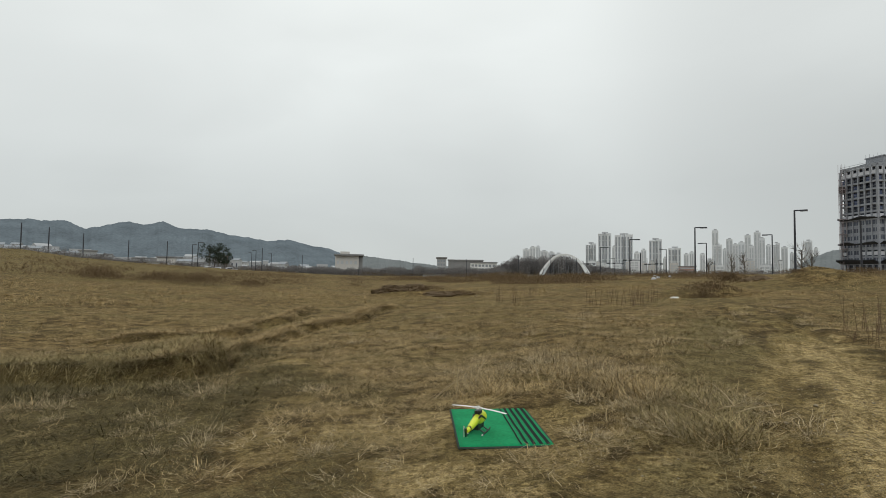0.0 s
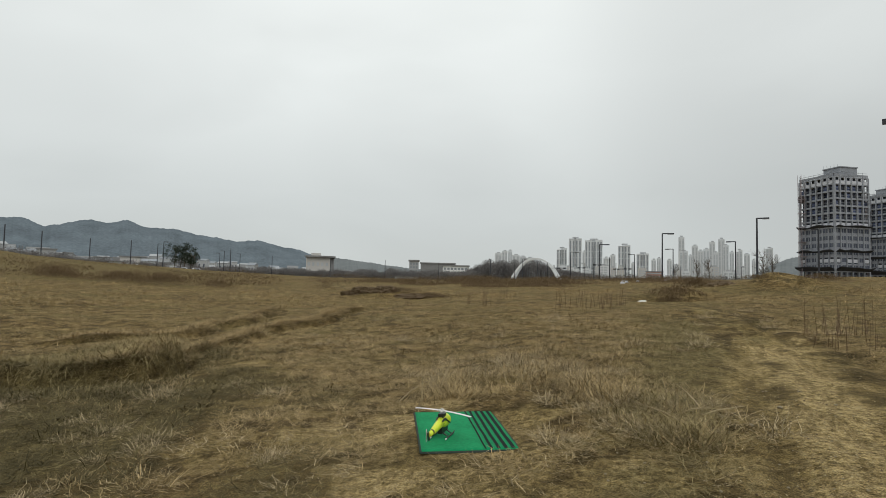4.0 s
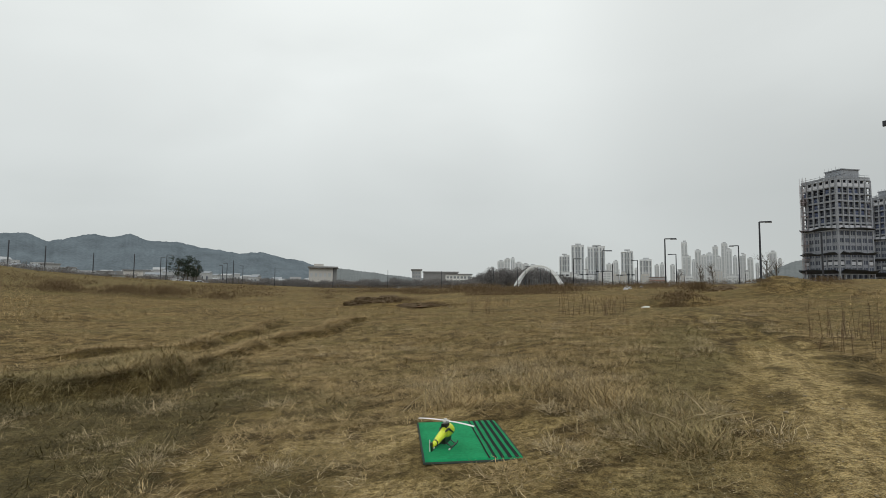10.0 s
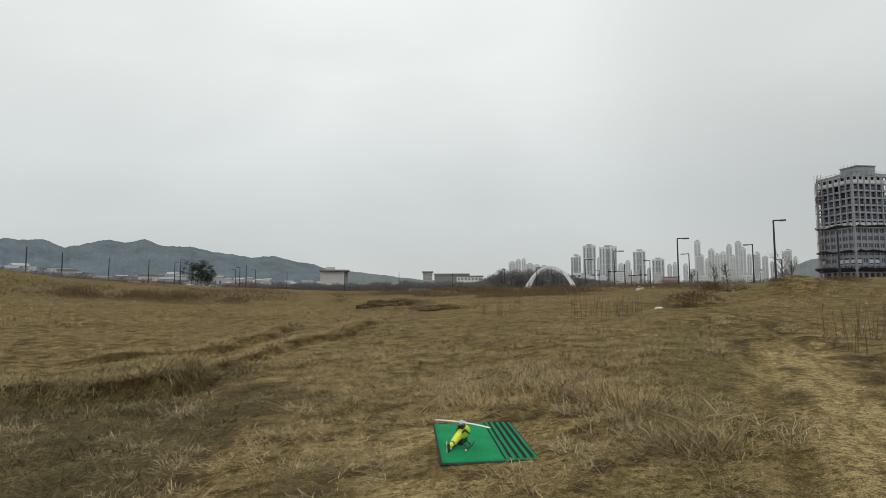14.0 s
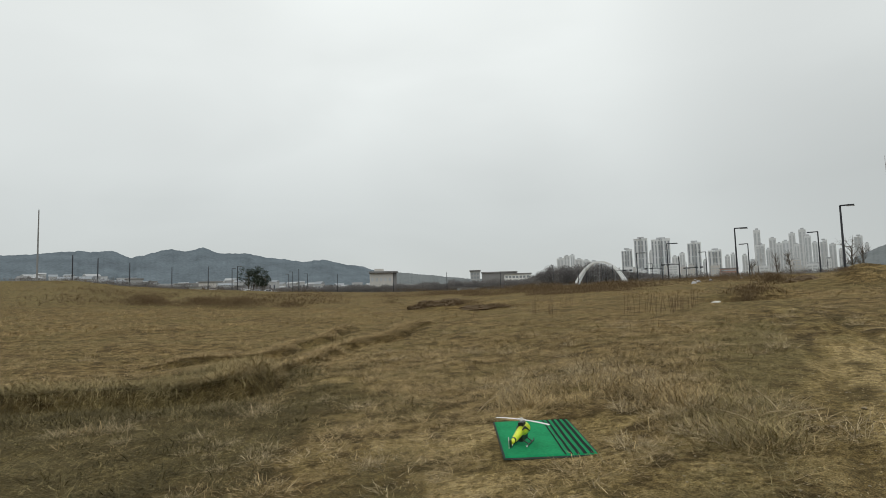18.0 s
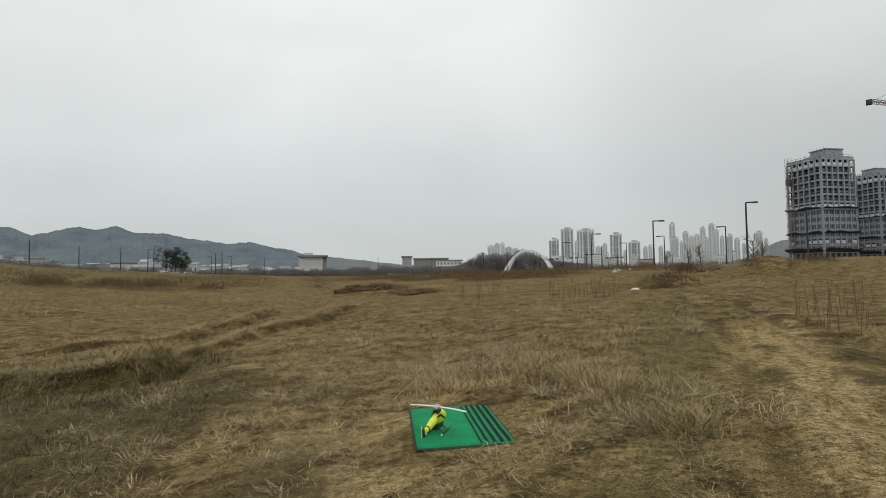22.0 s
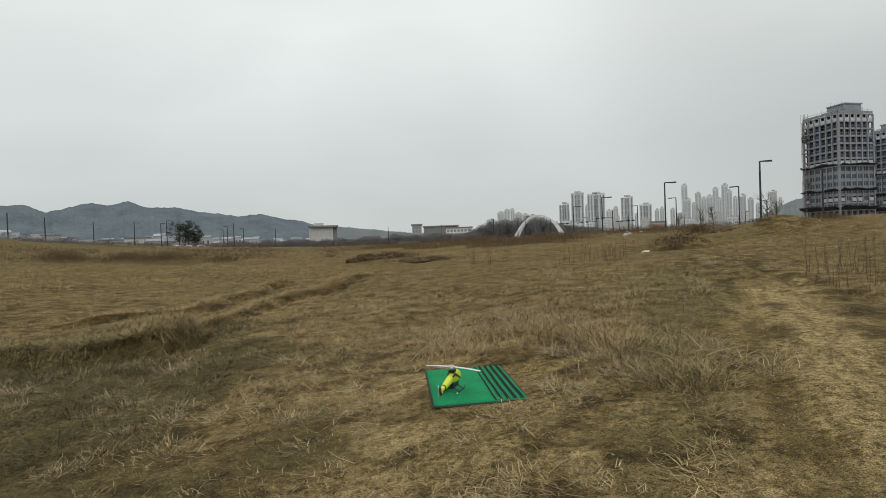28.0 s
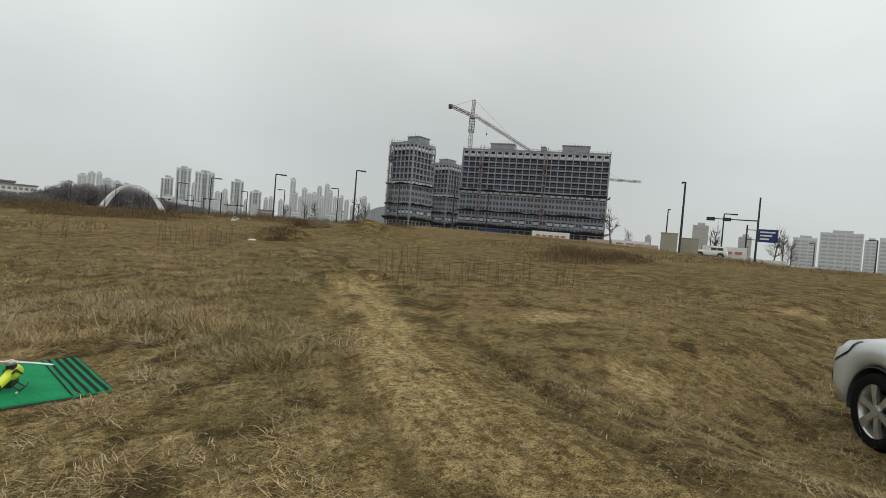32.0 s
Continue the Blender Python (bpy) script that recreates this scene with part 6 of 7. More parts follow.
            prof = [(0.278, face), (0.258, face + s * 0.008), (0.24, face - s * 0.01), (0.235, -face)]
            rr = [[rb.verts.new((px, rad * math.cos(2 * math.pi * k / n), rad * math.sin(2 * math.pi * k / n))) for rad, px in prof] for k in range(n)]
            for k in range(n):
                for i in range(len(prof) - 1):
                    rb.faces.new((rr[k][i], rr[k][i + 1], rr[(k + 1) % n][i + 1], rr[(k + 1) % n][i])).smooth = True
            part("rim", rb, M_ALLOY, wheel, "silver alloy rim")
            for k in range(6):
                t0 = 2 * math.pi * k / 6 + 0.3
                sb = bmesh.new()
                dy, dz = math.cos(t0), math.sin(t0)
                ty, tz = -dz, dy
                sec = []
                for rad, hw, px in ((0.05, 0.030, face - s * 0.004), (0.14, 0.030, face + s * 0.004), (0.252, 0.046, face)):
                    sec.append([sb.verts.new((px + o, rad * dy + q2 * hw * ty, rad * dz + q2 * hw * tz)) for q2, o in ((-1, -s * 0.03), (-1, 0), (1, 0), (1, -s * 0.03))])
                for a0, b0 in zip(sec, sec[1:]):
                    for i in range(4):
                        sb.faces.new((a0[i], a0[(i + 1) % 4], b0[(i + 1) % 4], b0[i]))
                bmesh.ops.recalc_face_normals(sb, faces=sb.faces)
                part("spoke", sb, M_ALLOY, wheel)
            part("hub_cap", rod(bmesh.new(), (face - s * 0.03, 0, 0), (face + s * 0.012, 0, 0), 0.062, 0.052, 16), M_ALLOY, wheel)
            part("brake_disc", rod(bmesh.new(), (-0.01, 0, 0), (0.01, 0, 0), 0.16, 0.16, 24), M_STEEL, wheel)
            lb = bmesh.new()
            arc = [radians(-12 + 204 * k / 20) for k in range(21)]
            rr = [[lb.verts.new((px, yc + rad * math.cos(t1), tyre + rad * math.sin(t1))) for px, rad in ((s * 0.50, tyre + 0.045), (s * 0.90, tyre + 0.045), (s * 0.90, tyre + 0.058), (s * 0.50, tyre + 0.058))] for t1 in arc]
            for a0, b0 in zip(rr, rr[1:]):
                for i in range(4):
                    lb.faces.new((a0[i], a0[(i + 1) % 4], b0[(i + 1) % 4], b0[i]))
            bmesh.ops.recalc_face_normals(lb, faces=lb.faces)
            part("wheel_arch_liner", lb, M_NET, car, "black wheel arch liner")
    part("underside", boxed(-0.66, 0.66, tail + 0.3, nose - 0.35, 0.22, 0.62), M_NET, car, "dark underside")
    return car


build_suv("parked_suv", 6.80, -0.10, rest(6.2, 0.5, 0.02), 50, M_SILVER, "silver parked sport utility car on the grass beside the track")
gx, gy = spot(67.9, 88)
build_suv("white_suv", gx, gy, rest(gx, gy, 0.02), -18, M_WHITE, "white sport utility car on the embankment road")

for az, d, turn in ((-28.4, 185, 70), (-25.3, 190, 30), (-24.3, 195, 95), (-23.2, 190, 60)):
    gx, gy = spot(az, d)
    build_suv("white_car", gx, gy, rest(gx, gy, 0.02), turn, M_PANEL, "white car parked beyond the field edge", False)

# ---------------------------------------------------------------- heaps, stones and litter


def build_heap(name, x, y, rx, ry, h, material, label, seed, category="earth heap"):
    bm = bmesh.new()
    bmesh.ops.create_icosphere(bm, subdivisions=4, radius=1.0)
    for v in bm.verts:
        k = 1 + 0.45 * (vnoise(v.co.x * 2 + seed, v.co.y * 2 + v.co.z, 0.5, seed) - 0.5) + 0.3 * (vnoise(v.co.x * 2 + seed, v.co.y * 2 + v.co.z, 0.17, seed + 1) - 0.5)
        v.co = Vector((v.co.x * rx * k, v.co.y * ry * k, max(-0.25, v.co.z) * h * k))
    ob = new(name, mesh_of(name, bm, material))
    ob.location = (x, y, rest(x, y, 0.06))
    return tagged(ob, label, category)


build_heap("dirt_mound", -4.4, 34.4, 1.2, 0.6, 0.48, M_EARTH, "low dark heap of turned soil in the field", 40)
build_heap("dirt_mound", -2.9, 34.0, 0.9, 0.5, 0.40, M_EARTH, "low dark heap of turned soil in the field", 42)
build_heap("dirt_mound", -0.6, 32.5, 1.7, 0.5, 0.30, M_EARTH, "low dark heap of turned soil in the field", 44)
build_heap("dirt_mound", 20.0, 36.0, 1.2, 0.6, 0.5, M_EARTH, "dark undercut clod on the mound", 46)
build_heap("plastic_sheet", 9.3, 23.3, 0.22, 0.14, 0.12, M_WHITE, "scrap of white plastic on the grass", 48, "litter")
build_heap("plastic_sheet", 0.9, 30.5, 0.12, 0.08, 0.14, M_STONE, "scrap of white plastic beside the soil heaps", 49, "litter")
build_heap("plastic_sheet", -8.6, 14.0, 0.2, 0.12, 0.08, M_STONE, "grey scrap lying in the grass", 50, "litter")
for k, (az, d) in enumerate([(19.9, 60), (20.3, 66), (20.0, 80), (21.4, 75), (26.3, 90), (24.0, 85), (16.4, 120)]):
    hx, hy = spot(az, d)
    build_heap("rubble_bag", hx, hy, 0.22, 0.2, 0.28, M_PANEL, "small white rubble sack on the verge", 60 + k, "sack")

pebble = []
for seed in range(3):
    bm = bmesh.new()
    bmesh.ops.create_icosphere(bm, subdivisions=1, radius=1.0)
    for v in bm.verts:
        v.co *= 0.75 + 0.5 * lattice(v.co.x * 9 + seed, v.co.y * 7 + v.co.z * 5, seed)
        v.co.z *= 0.6
    pebble.append(mesh_of("stone", bm, M_STONE))
q = random.Random(12)
for k in range(170):
    u = q.random()
    px = q.uniform(0.8, 4.2)
    py = q.uniform(1.3, 7.5)
    d0, o0 = along(np.array([px]), np.array([py]), TRACK)
    if d0[0] > 1.9:
        continue
    ob = new("stone", pebble[k % 3])
    s = q.uniform(0.005, 0.014) if q.random() < 0.93 else q.uniform(0.016, 0.03)
    ob.location, ob.scale, ob.rotation_euler = (px, py, rest(px, py) + s * 0.2), (s, s * q.uniform(0.7, 1.2), s), (0, 0, q.uniform(0, 6))
    tagged(ob, "small pale stone on the dirt track", "stone", "stones on the track")


def scatter_grit(name, n, lo, hi, material, label, spread, seed):
    """Loose grit and crumbs of earth strewn along the track, small eight-sided lumps."""
    g = np.random.default_rng(seed)
    line = np.array(TRACK)
    y = 1.0 + 9.5 * g.random(n) ** 1.5
    x = np.interp(y, line[:, 1], line[:, 0]) + g.normal(0, spread, n)
    size = lo + (hi - lo) * g.random(n) ** 3
    z = relief(x, y) + 0.15 * size
    corner = np.array([(1, 0, 0), (0, 1, 0), (-1, 0, 0), (0, -1, 0), (0, 0, 0.7), (0, 0, -0.7)])
    v = corner[None] * (size[:, None, None] * g.uniform(0.6, 1.3, (n, 6, 1)))
    t = g.uniform(0, 6.28, n)
    c, s = np.cos(t)[:, None], np.sin(t)[:, None]
    v = np.stack([v[..., 0] * c - v[..., 1] * s + x[:, None], v[..., 0] * s + v[..., 1] * c + y[:, None], v[..., 2] + z[:, None]], -1)
    face = np.array([(0, 1, 4), (1, 2, 4), (2, 3, 4), (3, 0, 4), (1, 0, 5), (2, 1, 5), (3, 2, 5), (0, 3, 5)])
    f = (np.arange(n)[:, None, None] * 6 + face[None]).ravel()
    tagged(new(name, raw_mesh(name, v.reshape(-1, 3), f, np.full(8 * n, 3), material)), label, "gravel", kind="stuff")


scatter_grit("track_gravel", 4000, 0.002, 0.010, M_GRIT, "loose pale grit on the dirt track", 0.55, 5)
scatter_grit("earth_crumbs", 1500, 0.003, 0.013, M_EARTH, "dark crumbs of earth along the ruts", 0.75, 6)

# ---------------------------------------------------------------- dry grass


def sector(n, d0, d1, power):
    """Scattered places over the field that the path looks across, thinner with distance."""
    u = rng.random(n)
    e = 2 - power
    d = (d0**e + u * (d1**e - d0**e)) ** (1 / e)
    az = np.radians(rng.uniform(-48, 92, n))
    return d * np.sin(az), d * np.cos(az), d


def on_mat(x, y, grow=0.02):
    t = radians(-MAT_TURN)
    u, v = (x - MAT_C[0]), (y - MAT_C[1])
    a, b = u * math.cos(t) - v * math.sin(t), u * math.sin(t) + v * math.cos(t)
    return (np.abs(a) < 0.462 + grow) & (np.abs(b) < 0.739 + grow)


def under_car(x, y):
    return (np.abs(x * 0.643 - y * 0.766 - 4.45) < 0.9) & (np.abs(x * 0.766 + y * 0.643 - 3.80) < 2.4)


def grow(name, n, d0, d1, power, length, width, lean, bend, material, label, clump, cut=0.35):
    x, y, d = sector(n, d0, d1, power)
    thick = vnoise(x, y, clump, 51) * 0.6 + vnoise(x, y, clump * 0.35, 52) * 0.4
    b = bareness(x, y)
    keep = (rng.random(n) < smooth(thick, cut - 0.2, cut + 0.2)) & (rng.random(n) > np.maximum(b * 0.97, 0.9 * wornness(x, y))) & ~on_mat(x, y, 0.10) & ~under_car(x, y)
    td, to = along(x, y, TRACK)
    keep &= (td > 0.9) | (rng.random(n) < 0.12)
    keep &= (rng.random(n) > 0.85 * darkness(x, y, False)) & (rng.random(n) > 0.8 * thinned(x, y))
    x, y, d, thick = x[keep], y[keep], d[keep], thick[keep]
    m = len(x)
    L = rng.uniform(*length, m) * (0.55 + 0.9 * thick) * np.where(np.degrees(np.arctan2(x, y)) > 42, 0.62, 1.0)
    W = rng.uniform(*width, m) * np.maximum(1, d / d1 * 1.3)
    lean_to, turn, curl = np.abs(rng.normal(lean[0], lean[1], m)), rng.uniform(0, 2 * np.pi, m), rng.uniform(*bend, m)
    z, damp = relief(x, y), (dampness(x, y) > rng.uniform(0.06, 0.66, m)) & (rng.random(m) < 0.76)
    olive = ~damp & (greenness(x, y) > rng.uniform(0.15, 0.6, m))
    for tint, mat, pick in (("", material, ~damp & ~olive), ("damp", M_STRAW_DAMP, damp), ("olive", M_STRAW_OLIVE, olive)):
        if pick.sum() > 50:
            me = blade_mesh(name, x[pick], y[pick], z[pick], L[pick], W[pick], lean_to[pick], turn[pick], curl[pick], mat)
            tagged(new(tint + "_" * (tint != "") + name, me), {"": "", "damp": "grey-green damp ", "olive": "olive half-green "}[tint] + label, "grass", kind="stuff")


grow("trodden_straw", 90000, 1.2, 10, 1.15, (0.05, 0.20), (0.003, 0.007), (1.48, 0.08), (-0.1, 0.12), M_STRAW, "flattened dry straw on bare earth", 0.7, 0.42)
grow("loose_stalks", 7000, 1.4, 10, 1.1, (0.15, 0.34), (0.004, 0.007), (1.50, 0.07), (-0.1, 0.1), M_PALE, "loose pale stalks lying on the earth", 0.5, 0.5)
grow("short_dry_grass", 80000, 3.4, 14, 1.0, (0.05, 0.14), (0.003, 0.007), (1.36, 0.22), (-0.1, 0.3), M_STRAW, "short dry yellow-brown grass", 0.55, 0.50)
grow("field_grass", 290000, 9, 42, 1.25, (0.06, 0.17), (0.0045, 0.010), (1.40, 0.18), (-0.2, 0.3), M_STRAW, "matted dry winter grass of the field", 1.0, 0.42)
grow("far_field_grass", 260000, 26, 125, 1.3, (0.12, 0.28), (0.010, 0.024), (1.25, 0.28), (-0.1, 0.5), M_STRAW_FAR, "dry brown grass towards the far edge", 3.2, 0.46)


def straw_tangle(name, clumps, d0, d1, power, blades, radius, length, width, lean, curl, material, label, patchy, cut):
    """Flattened tangles of long dry leaves, thrown about in clumps."""
    x, y, d = sector(clumps, d0, d1, power)
    thick = vnoise(x, y, patchy, 91) * 0.6 + vnoise(x, y, patchy * 0.3, 92) * 0.4 + 0.16 * dampness(x, y)
    ring = np.exp(-((np.hypot((x - 0.9) / 1.45, (y - 4.9) / 2.7) - 1.0) / 0.24) ** 2) * smooth(x + 0.35 * y, 1.8, 3.0)
    bare = np.maximum(bareness(x, y) * 0.9, 0.85 * wornness(x, y))
    keep = (rng.random(clumps) < np.maximum(smooth(thick, cut - 0.12, cut + 0.14), ring)) & (rng.random(clumps) > bare * (1 - 0.9 * ring)) & ~on_mat(x, y, 0.14) & ~under_car(x, y)
    td, to = along(x, y, TRACK)
    keep &= (td > 1.0) | (rng.random(clumps) < 0.06)
    keep &= rng.random(clumps) > thinned(x, y)
    keep &= (np.degrees(np.arctan2(x, y)) < 38) | (rng.random(clumps) < 0.38) | (d < 6)
    x, y, d, thick, ring = x[keep], y[keep], d[keep], thick[keep], ring[keep]
    count = np.maximum(6, blades * rng.uniform(0.4, 1.5, len(x)) * (0.7 + 0.8 * ring)).astype(int)
    who = np.repeat(np.arange(len(x)), count)
    m = len(who)
    size = (rng.uniform(0.6, 1.25, len(x)) * (0.8 + 0.4 * thick + 0.35 * ring))[who]
    rr, tt = radius * size * np.sqrt(rng.random(m)), rng.uniform(0, 2 * np.pi, m)
    bx, by = x[who] + rr * np.cos(tt), y[who] + rr * np.sin(tt)
    kind = rng.random(m)
    turn = np.where(kind < 0.2, tt, np.where(kind < 0.36, rng.uniform(0, 2 * np.pi, len(x))[who] + rng.normal(0, 0.5, m), rng.uniform(0, 2 * np.pi, m)))
    ok = ~on_mat(bx + 0.12 * np.cos(turn), by + 0.12 * np.sin(turn), 0.03) & ~on_mat(bx, by, 0.03)
    bx, by, turn, size, who = bx[ok], by[ok], turn[ok], size[ok], who[ok]
    m = len(bx)
    flat = (rng.uniform(-0.2, 0.2, len(x)) - 0.28 * ring)[who]
    damp = (dampness(x, y) > rng.uniform(0.06, 0.66, len(x))) & (rng.random(len(x)) < 0.74)
    olive = (~damp & (greenness(x, y) > rng.uniform(0.25, 0.7, len(x))))[who]
    damp = damp[who]
    args = [bx, by, relief(bx, by), rng.uniform(*length, m) * np.minimum(size, 1.35) * (0.72 + 0.28 * smooth(d[who], 3.0, 6.5)) * np.where(np.degrees(np.arctan2(bx, by)) > 40, 0.62, 1.0), rng.uniform(*width, m) * np.where(np.degrees(np.arctan2(bx, by)) > 40, 0.6, 1.0) * np.maximum(0.8, d[who] / d1 * 1.2), np.abs(rng.normal(lean[0], lean[1], m) + flat), rng.uniform(*curl, m), turn, rng.normal(0, 0.5, m)]
    for tint, mat, pick in (("", material, ~damp & ~olive), ("damp", M_STRAW_DAMP, damp), ("olive", M_STRAW_OLIVE, olive)):
        if pick.sum() > 50:
            tagged(new(tint + "_" * (tint != "") + name, arch_mesh(name, *[v[pick] for v in args], mat)), {"": "", "damp": "grey-green damp ", "olive": "olive half-green "}[tint] + label, "grass", kind="stuff")


straw_tangle("straw_tangle", 2600, 1.5, 6.5, 1.1, 22, 0.15, (0.08, 0.24), (0.004, 0.0075), (1.44, 0.12), (-0.1, 0.25), M_PALE, "tangled pale straw lying on bare earth", 0.8, 0.55)
straw_tangle("meadow_tangle", 8600, 5.0, 15, 1.0, 28, 0.16, (0.10, 0.26), (0.0045, 0.009), (1.38, 0.18), (-0.15, 0.35), M_STRAW, "tangled dry meadow grass in clumps", 0.9, 0.49)
straw_tangle("field_tangle", 10500, 13, 46, 1.1, 19, 0.24, (0.14, 0.31), (0.007, 0.015), (1.38, 0.18), (-0.1, 0.4), M_STRAW_FAR, "tangled dry field grass in clumps", 2.0, 0.46)


def tuft_mesh(name, n, radius, length, lean, seed, material, width=(0.003, 0.006)):
    g = np.random.default_rng(seed)
    rr, tt = radius * np.sqrt(g.random(n)), g.uniform(0, 2 * np.pi, n)
    x, y = rr * np.cos(tt), rr * np.sin(tt)
    turn = np.where(g.random(n) < 0.4, tt, g.uniform(0, 2 * np.pi, n))
    return arch_mesh(name, x, y, 0 * x, g.uniform(*length, n), g.uniform(*width, n), np.abs(g.normal(lean, 0.4, n)), g.uniform(-0.2, 1.7, n), turn, g.normal(0, 0.9, n), material)


TUFTS = [tuft_mesh("grass_tuft", 130, 0.22, (0.14, 0.36), 1.15, 70 + k, M_PALE, (0.0045, 0.008)) for k in range(4)]
LOW_TUFTS = [tuft_mesh("grass_tuft", 90, 0.22, (0.12, 0.30), 1.25, 80 + k, M_STRAW, (0.0045, 0.008)) for k in range(3)]
STRAW_HEAPS = [tuft_mesh("straw_clump", 75, 0.24, (0.10, 0.30), 1.42, 96 + k, (M_PALE, M_STRAW, M_STRAW)[k], (0.004, 0.0075)) for k in range(3)]
q = random.Random(31)


def put_tuft(x, y, scale, low, label, group="grass tufts", pool=None, flat=1.0):
    if on_mat(np.array([x]), np.array([y]), 0.22)[0]:
        return
    mesh = q.choice(pool or (LOW_TUFTS if low else TUFTS))
    ob = new(mesh.name.split(".")[0], mesh)
    ob.location, ob.rotation_euler, ob.scale = (x, y, rest(x, y, 0.01)), (0, 0, q.uniform(0, 6.28)), (scale * q.uniform(0.85, 1.2), scale, flat * scale * q.uniform(0.8, 1.15))
    tagged(ob, label, "grass tuft", group)


BAND = [(-0.6, 8.2), (0.1, 8.3), (0.8, 8.8), (1.5, 9.0), (1.9, 7.7), (2.1, 6.4), (2.3, 5.5), (2.6, 4.9)]
for (x0, y0), (x1, y1) in zip(BAND, BAND[1:]):
    for k in range(9):
        u = q.random()
        put_tuft(x0 + (x1 - x0) * u + q.gauss(0, 0.28), y0 + (y1 - y0) * u + q.gauss(0, 0.45), q.uniform(0.6, 0.95), q.random() < 0.35, "tall pale tuft of dry grass behind the mat")
put_tuft(-2.3, 8.15, 0.9, False, "pale tuft of dry grass standing alone")
put_tuft(-3.1, 8.9, 0.8, False, "pale tuft of dry grass standing alone")
put_tuft(-2.1, 8.4, 0.7, True, "pale tuft of dry grass standing alone")
for k in range(36):
    put_tuft(q.uniform(1.4, 3.0), q.uniform(4.6, 8.5), q.uniform(0.5, 1.0), q.random() < 0.6, "pale tuft of dry grass beside the track")


def tuft_belt(name, places, n, radius, length, lean, material, label, width=(0.005, 0.009)):
    """Many shaggy tufts that run into one another, in one mesh; places: x, y, size."""
    p = np.repeat(np.array(places), n, axis=0)
    m = len(p)
    rr, tt = radius * p[:, 2] * np.sqrt(rng.random(m)), rng.uniform(0, 2 * np.pi, m)
    x, y = p[:, 0] + rr * np.cos(tt), p[:, 1] + rr * np.sin(tt)
    turn = np.where(rng.random(m) < 0.4, tt, rng.uniform(0, 2 * np.pi, m))
    me = arch_mesh(name, x, y, relief(x, y), rng.uniform(*length, m) * p[:, 2], rng.uniform(*width, m), np.abs(rng.normal(lean, 0.3, m)), rng.uniform(0.2, 1.3, m), turn, rng.normal(0, 0.9, m), material)
    tagged(new(name, me), label, "grass", kind="stuff")


def beside(edge, n, box, lo, hi):
    """Places strewn along a broken edge, between two offsets across it."""
    x, y = rng.uniform(box[0], box[1], n), rng.uniform(box[2], box[3], n)
    off = edge(x, y)[1]
    ok = (off > lo) & (off < hi)
    return np.stack([x[ok], y[ok], rng.uniform(0.7, 1.3, n)[ok]], 1)


def overhang(name, n, box, material, label):
    """Long dead leaves rooted on the lip of the bank, that arch over and hang down its face."""
    x, y = rng.uniform(box[0], box[1], n), rng.uniform(box[2], box[3], n)
    off = bank_line(x, y)[1]
    ok = (off > -0.22) & (off < -0.02) & (vnoise(x, y, 0.3, 61) > 0.45)
    x, y = x[ok], y[ok]
    m = len(x)
    turn = -np.pi / 2 + rng.normal(0, 1.1, m)
    me = arch_mesh(name, x, y, relief(x, y), rng.uniform(0.14, 0.46, m), rng.uniform(0.004, 0.010, m), rng.uniform(0.4, 1.5, m), rng.uniform(0.1, 1.3, m), turn, rng.normal(0, 0.6, m), material)
    co = np.empty(len(me.vertices) * 3, np.float32)
    me.vertices.foreach_get("co", co)
    co = co.reshape(-1, 3)
    low = relief(co[:, 0], co[:, 1])
    order = np.tile(np.arange(7) // 2, m)
    lip = np.repeat(relief(x, y), 7)
    co[:, 2] = np.where(order > 1, np.maximum(low + 0.02, co[:, 2] - 0.10 * (order - 1) * np.minimum(1, (lip - low) / 0.15)), co[:, 2])
    me.vertices.foreach_set("co", co.ravel())
    me.update()
    tagged(new(name, me), label, "grass", kind="stuff")


BANK_BOX = (-12.0, -4.2, 7.4, 12.4)
tuft_belt("bank_grass", beside(bank_line, 1100, BANK_BOX, -0.9, -0.12), 90, 0.2, (0.16, 0.38), 1.2, M_STRAW_OLIVE, "shaggy dry grass on top of the low bank")
overhang("hanging_grass", 26000, BANK_BOX, M_STRAW_OLIVE, "olive-brown dead leaves hanging over the low bank")
tuft_belt("bank_foot_grass", beside(bank_line, 500, BANK_BOX, 0.45, 1.3), 80, 0.22, (0.14, 0.36), 1.2, M_STRAW_DAMP, "damp grey-green grass at the foot of the bank")
tuft_belt("bank_foot_straw", beside(bank_line, 160, BANK_BOX, 0.3, 1.5), 40, 0.26, (0.18, 0.42), 1.2, M_STRAW_OLIVE, "dead straw fallen at the foot of the bank")
for line, box in zip(RIDGES, ((-6.4, -2.6, 9.0, 24.0), (-13.0, -5.4, 12.4, 22.6))):
    tuft_belt("ridge_grass", beside(lambda x, y: ridge_line(x, y, line), 2600, box, -0.5, 0.10), 60, 0.22, (0.14, 0.34), 1.2, M_STRAW, "shaggy dry grass along an overgrown ridge")
tuft_belt("low_ground_grass", [(q.uniform(-4.8, -2.5), q.uniform(4.6, 8.6), q.uniform(0.6, 1.1)) for k in range(46)], 90, 0.22, (0.12, 0.32), 1.3, M_STRAW_DAMP, "damp grey-green tufts on low ground")
for k in range(84):
    x, y = q.uniform(-3.0, 2.2), 2.6 + 3.0 * q.random()
    if float(vnoise(x, y, 0.8, 57)) < 0.42 or float(along(np.array([x]), np.array([y]), TRACK)[0][0]) < 0.9:
        continue
    put_tuft(x, y, q.uniform(0.5, 1.0), False, "flat clump of loose dry straw on bare earth", "straw clumps", STRAW_HEAPS, 0.7)
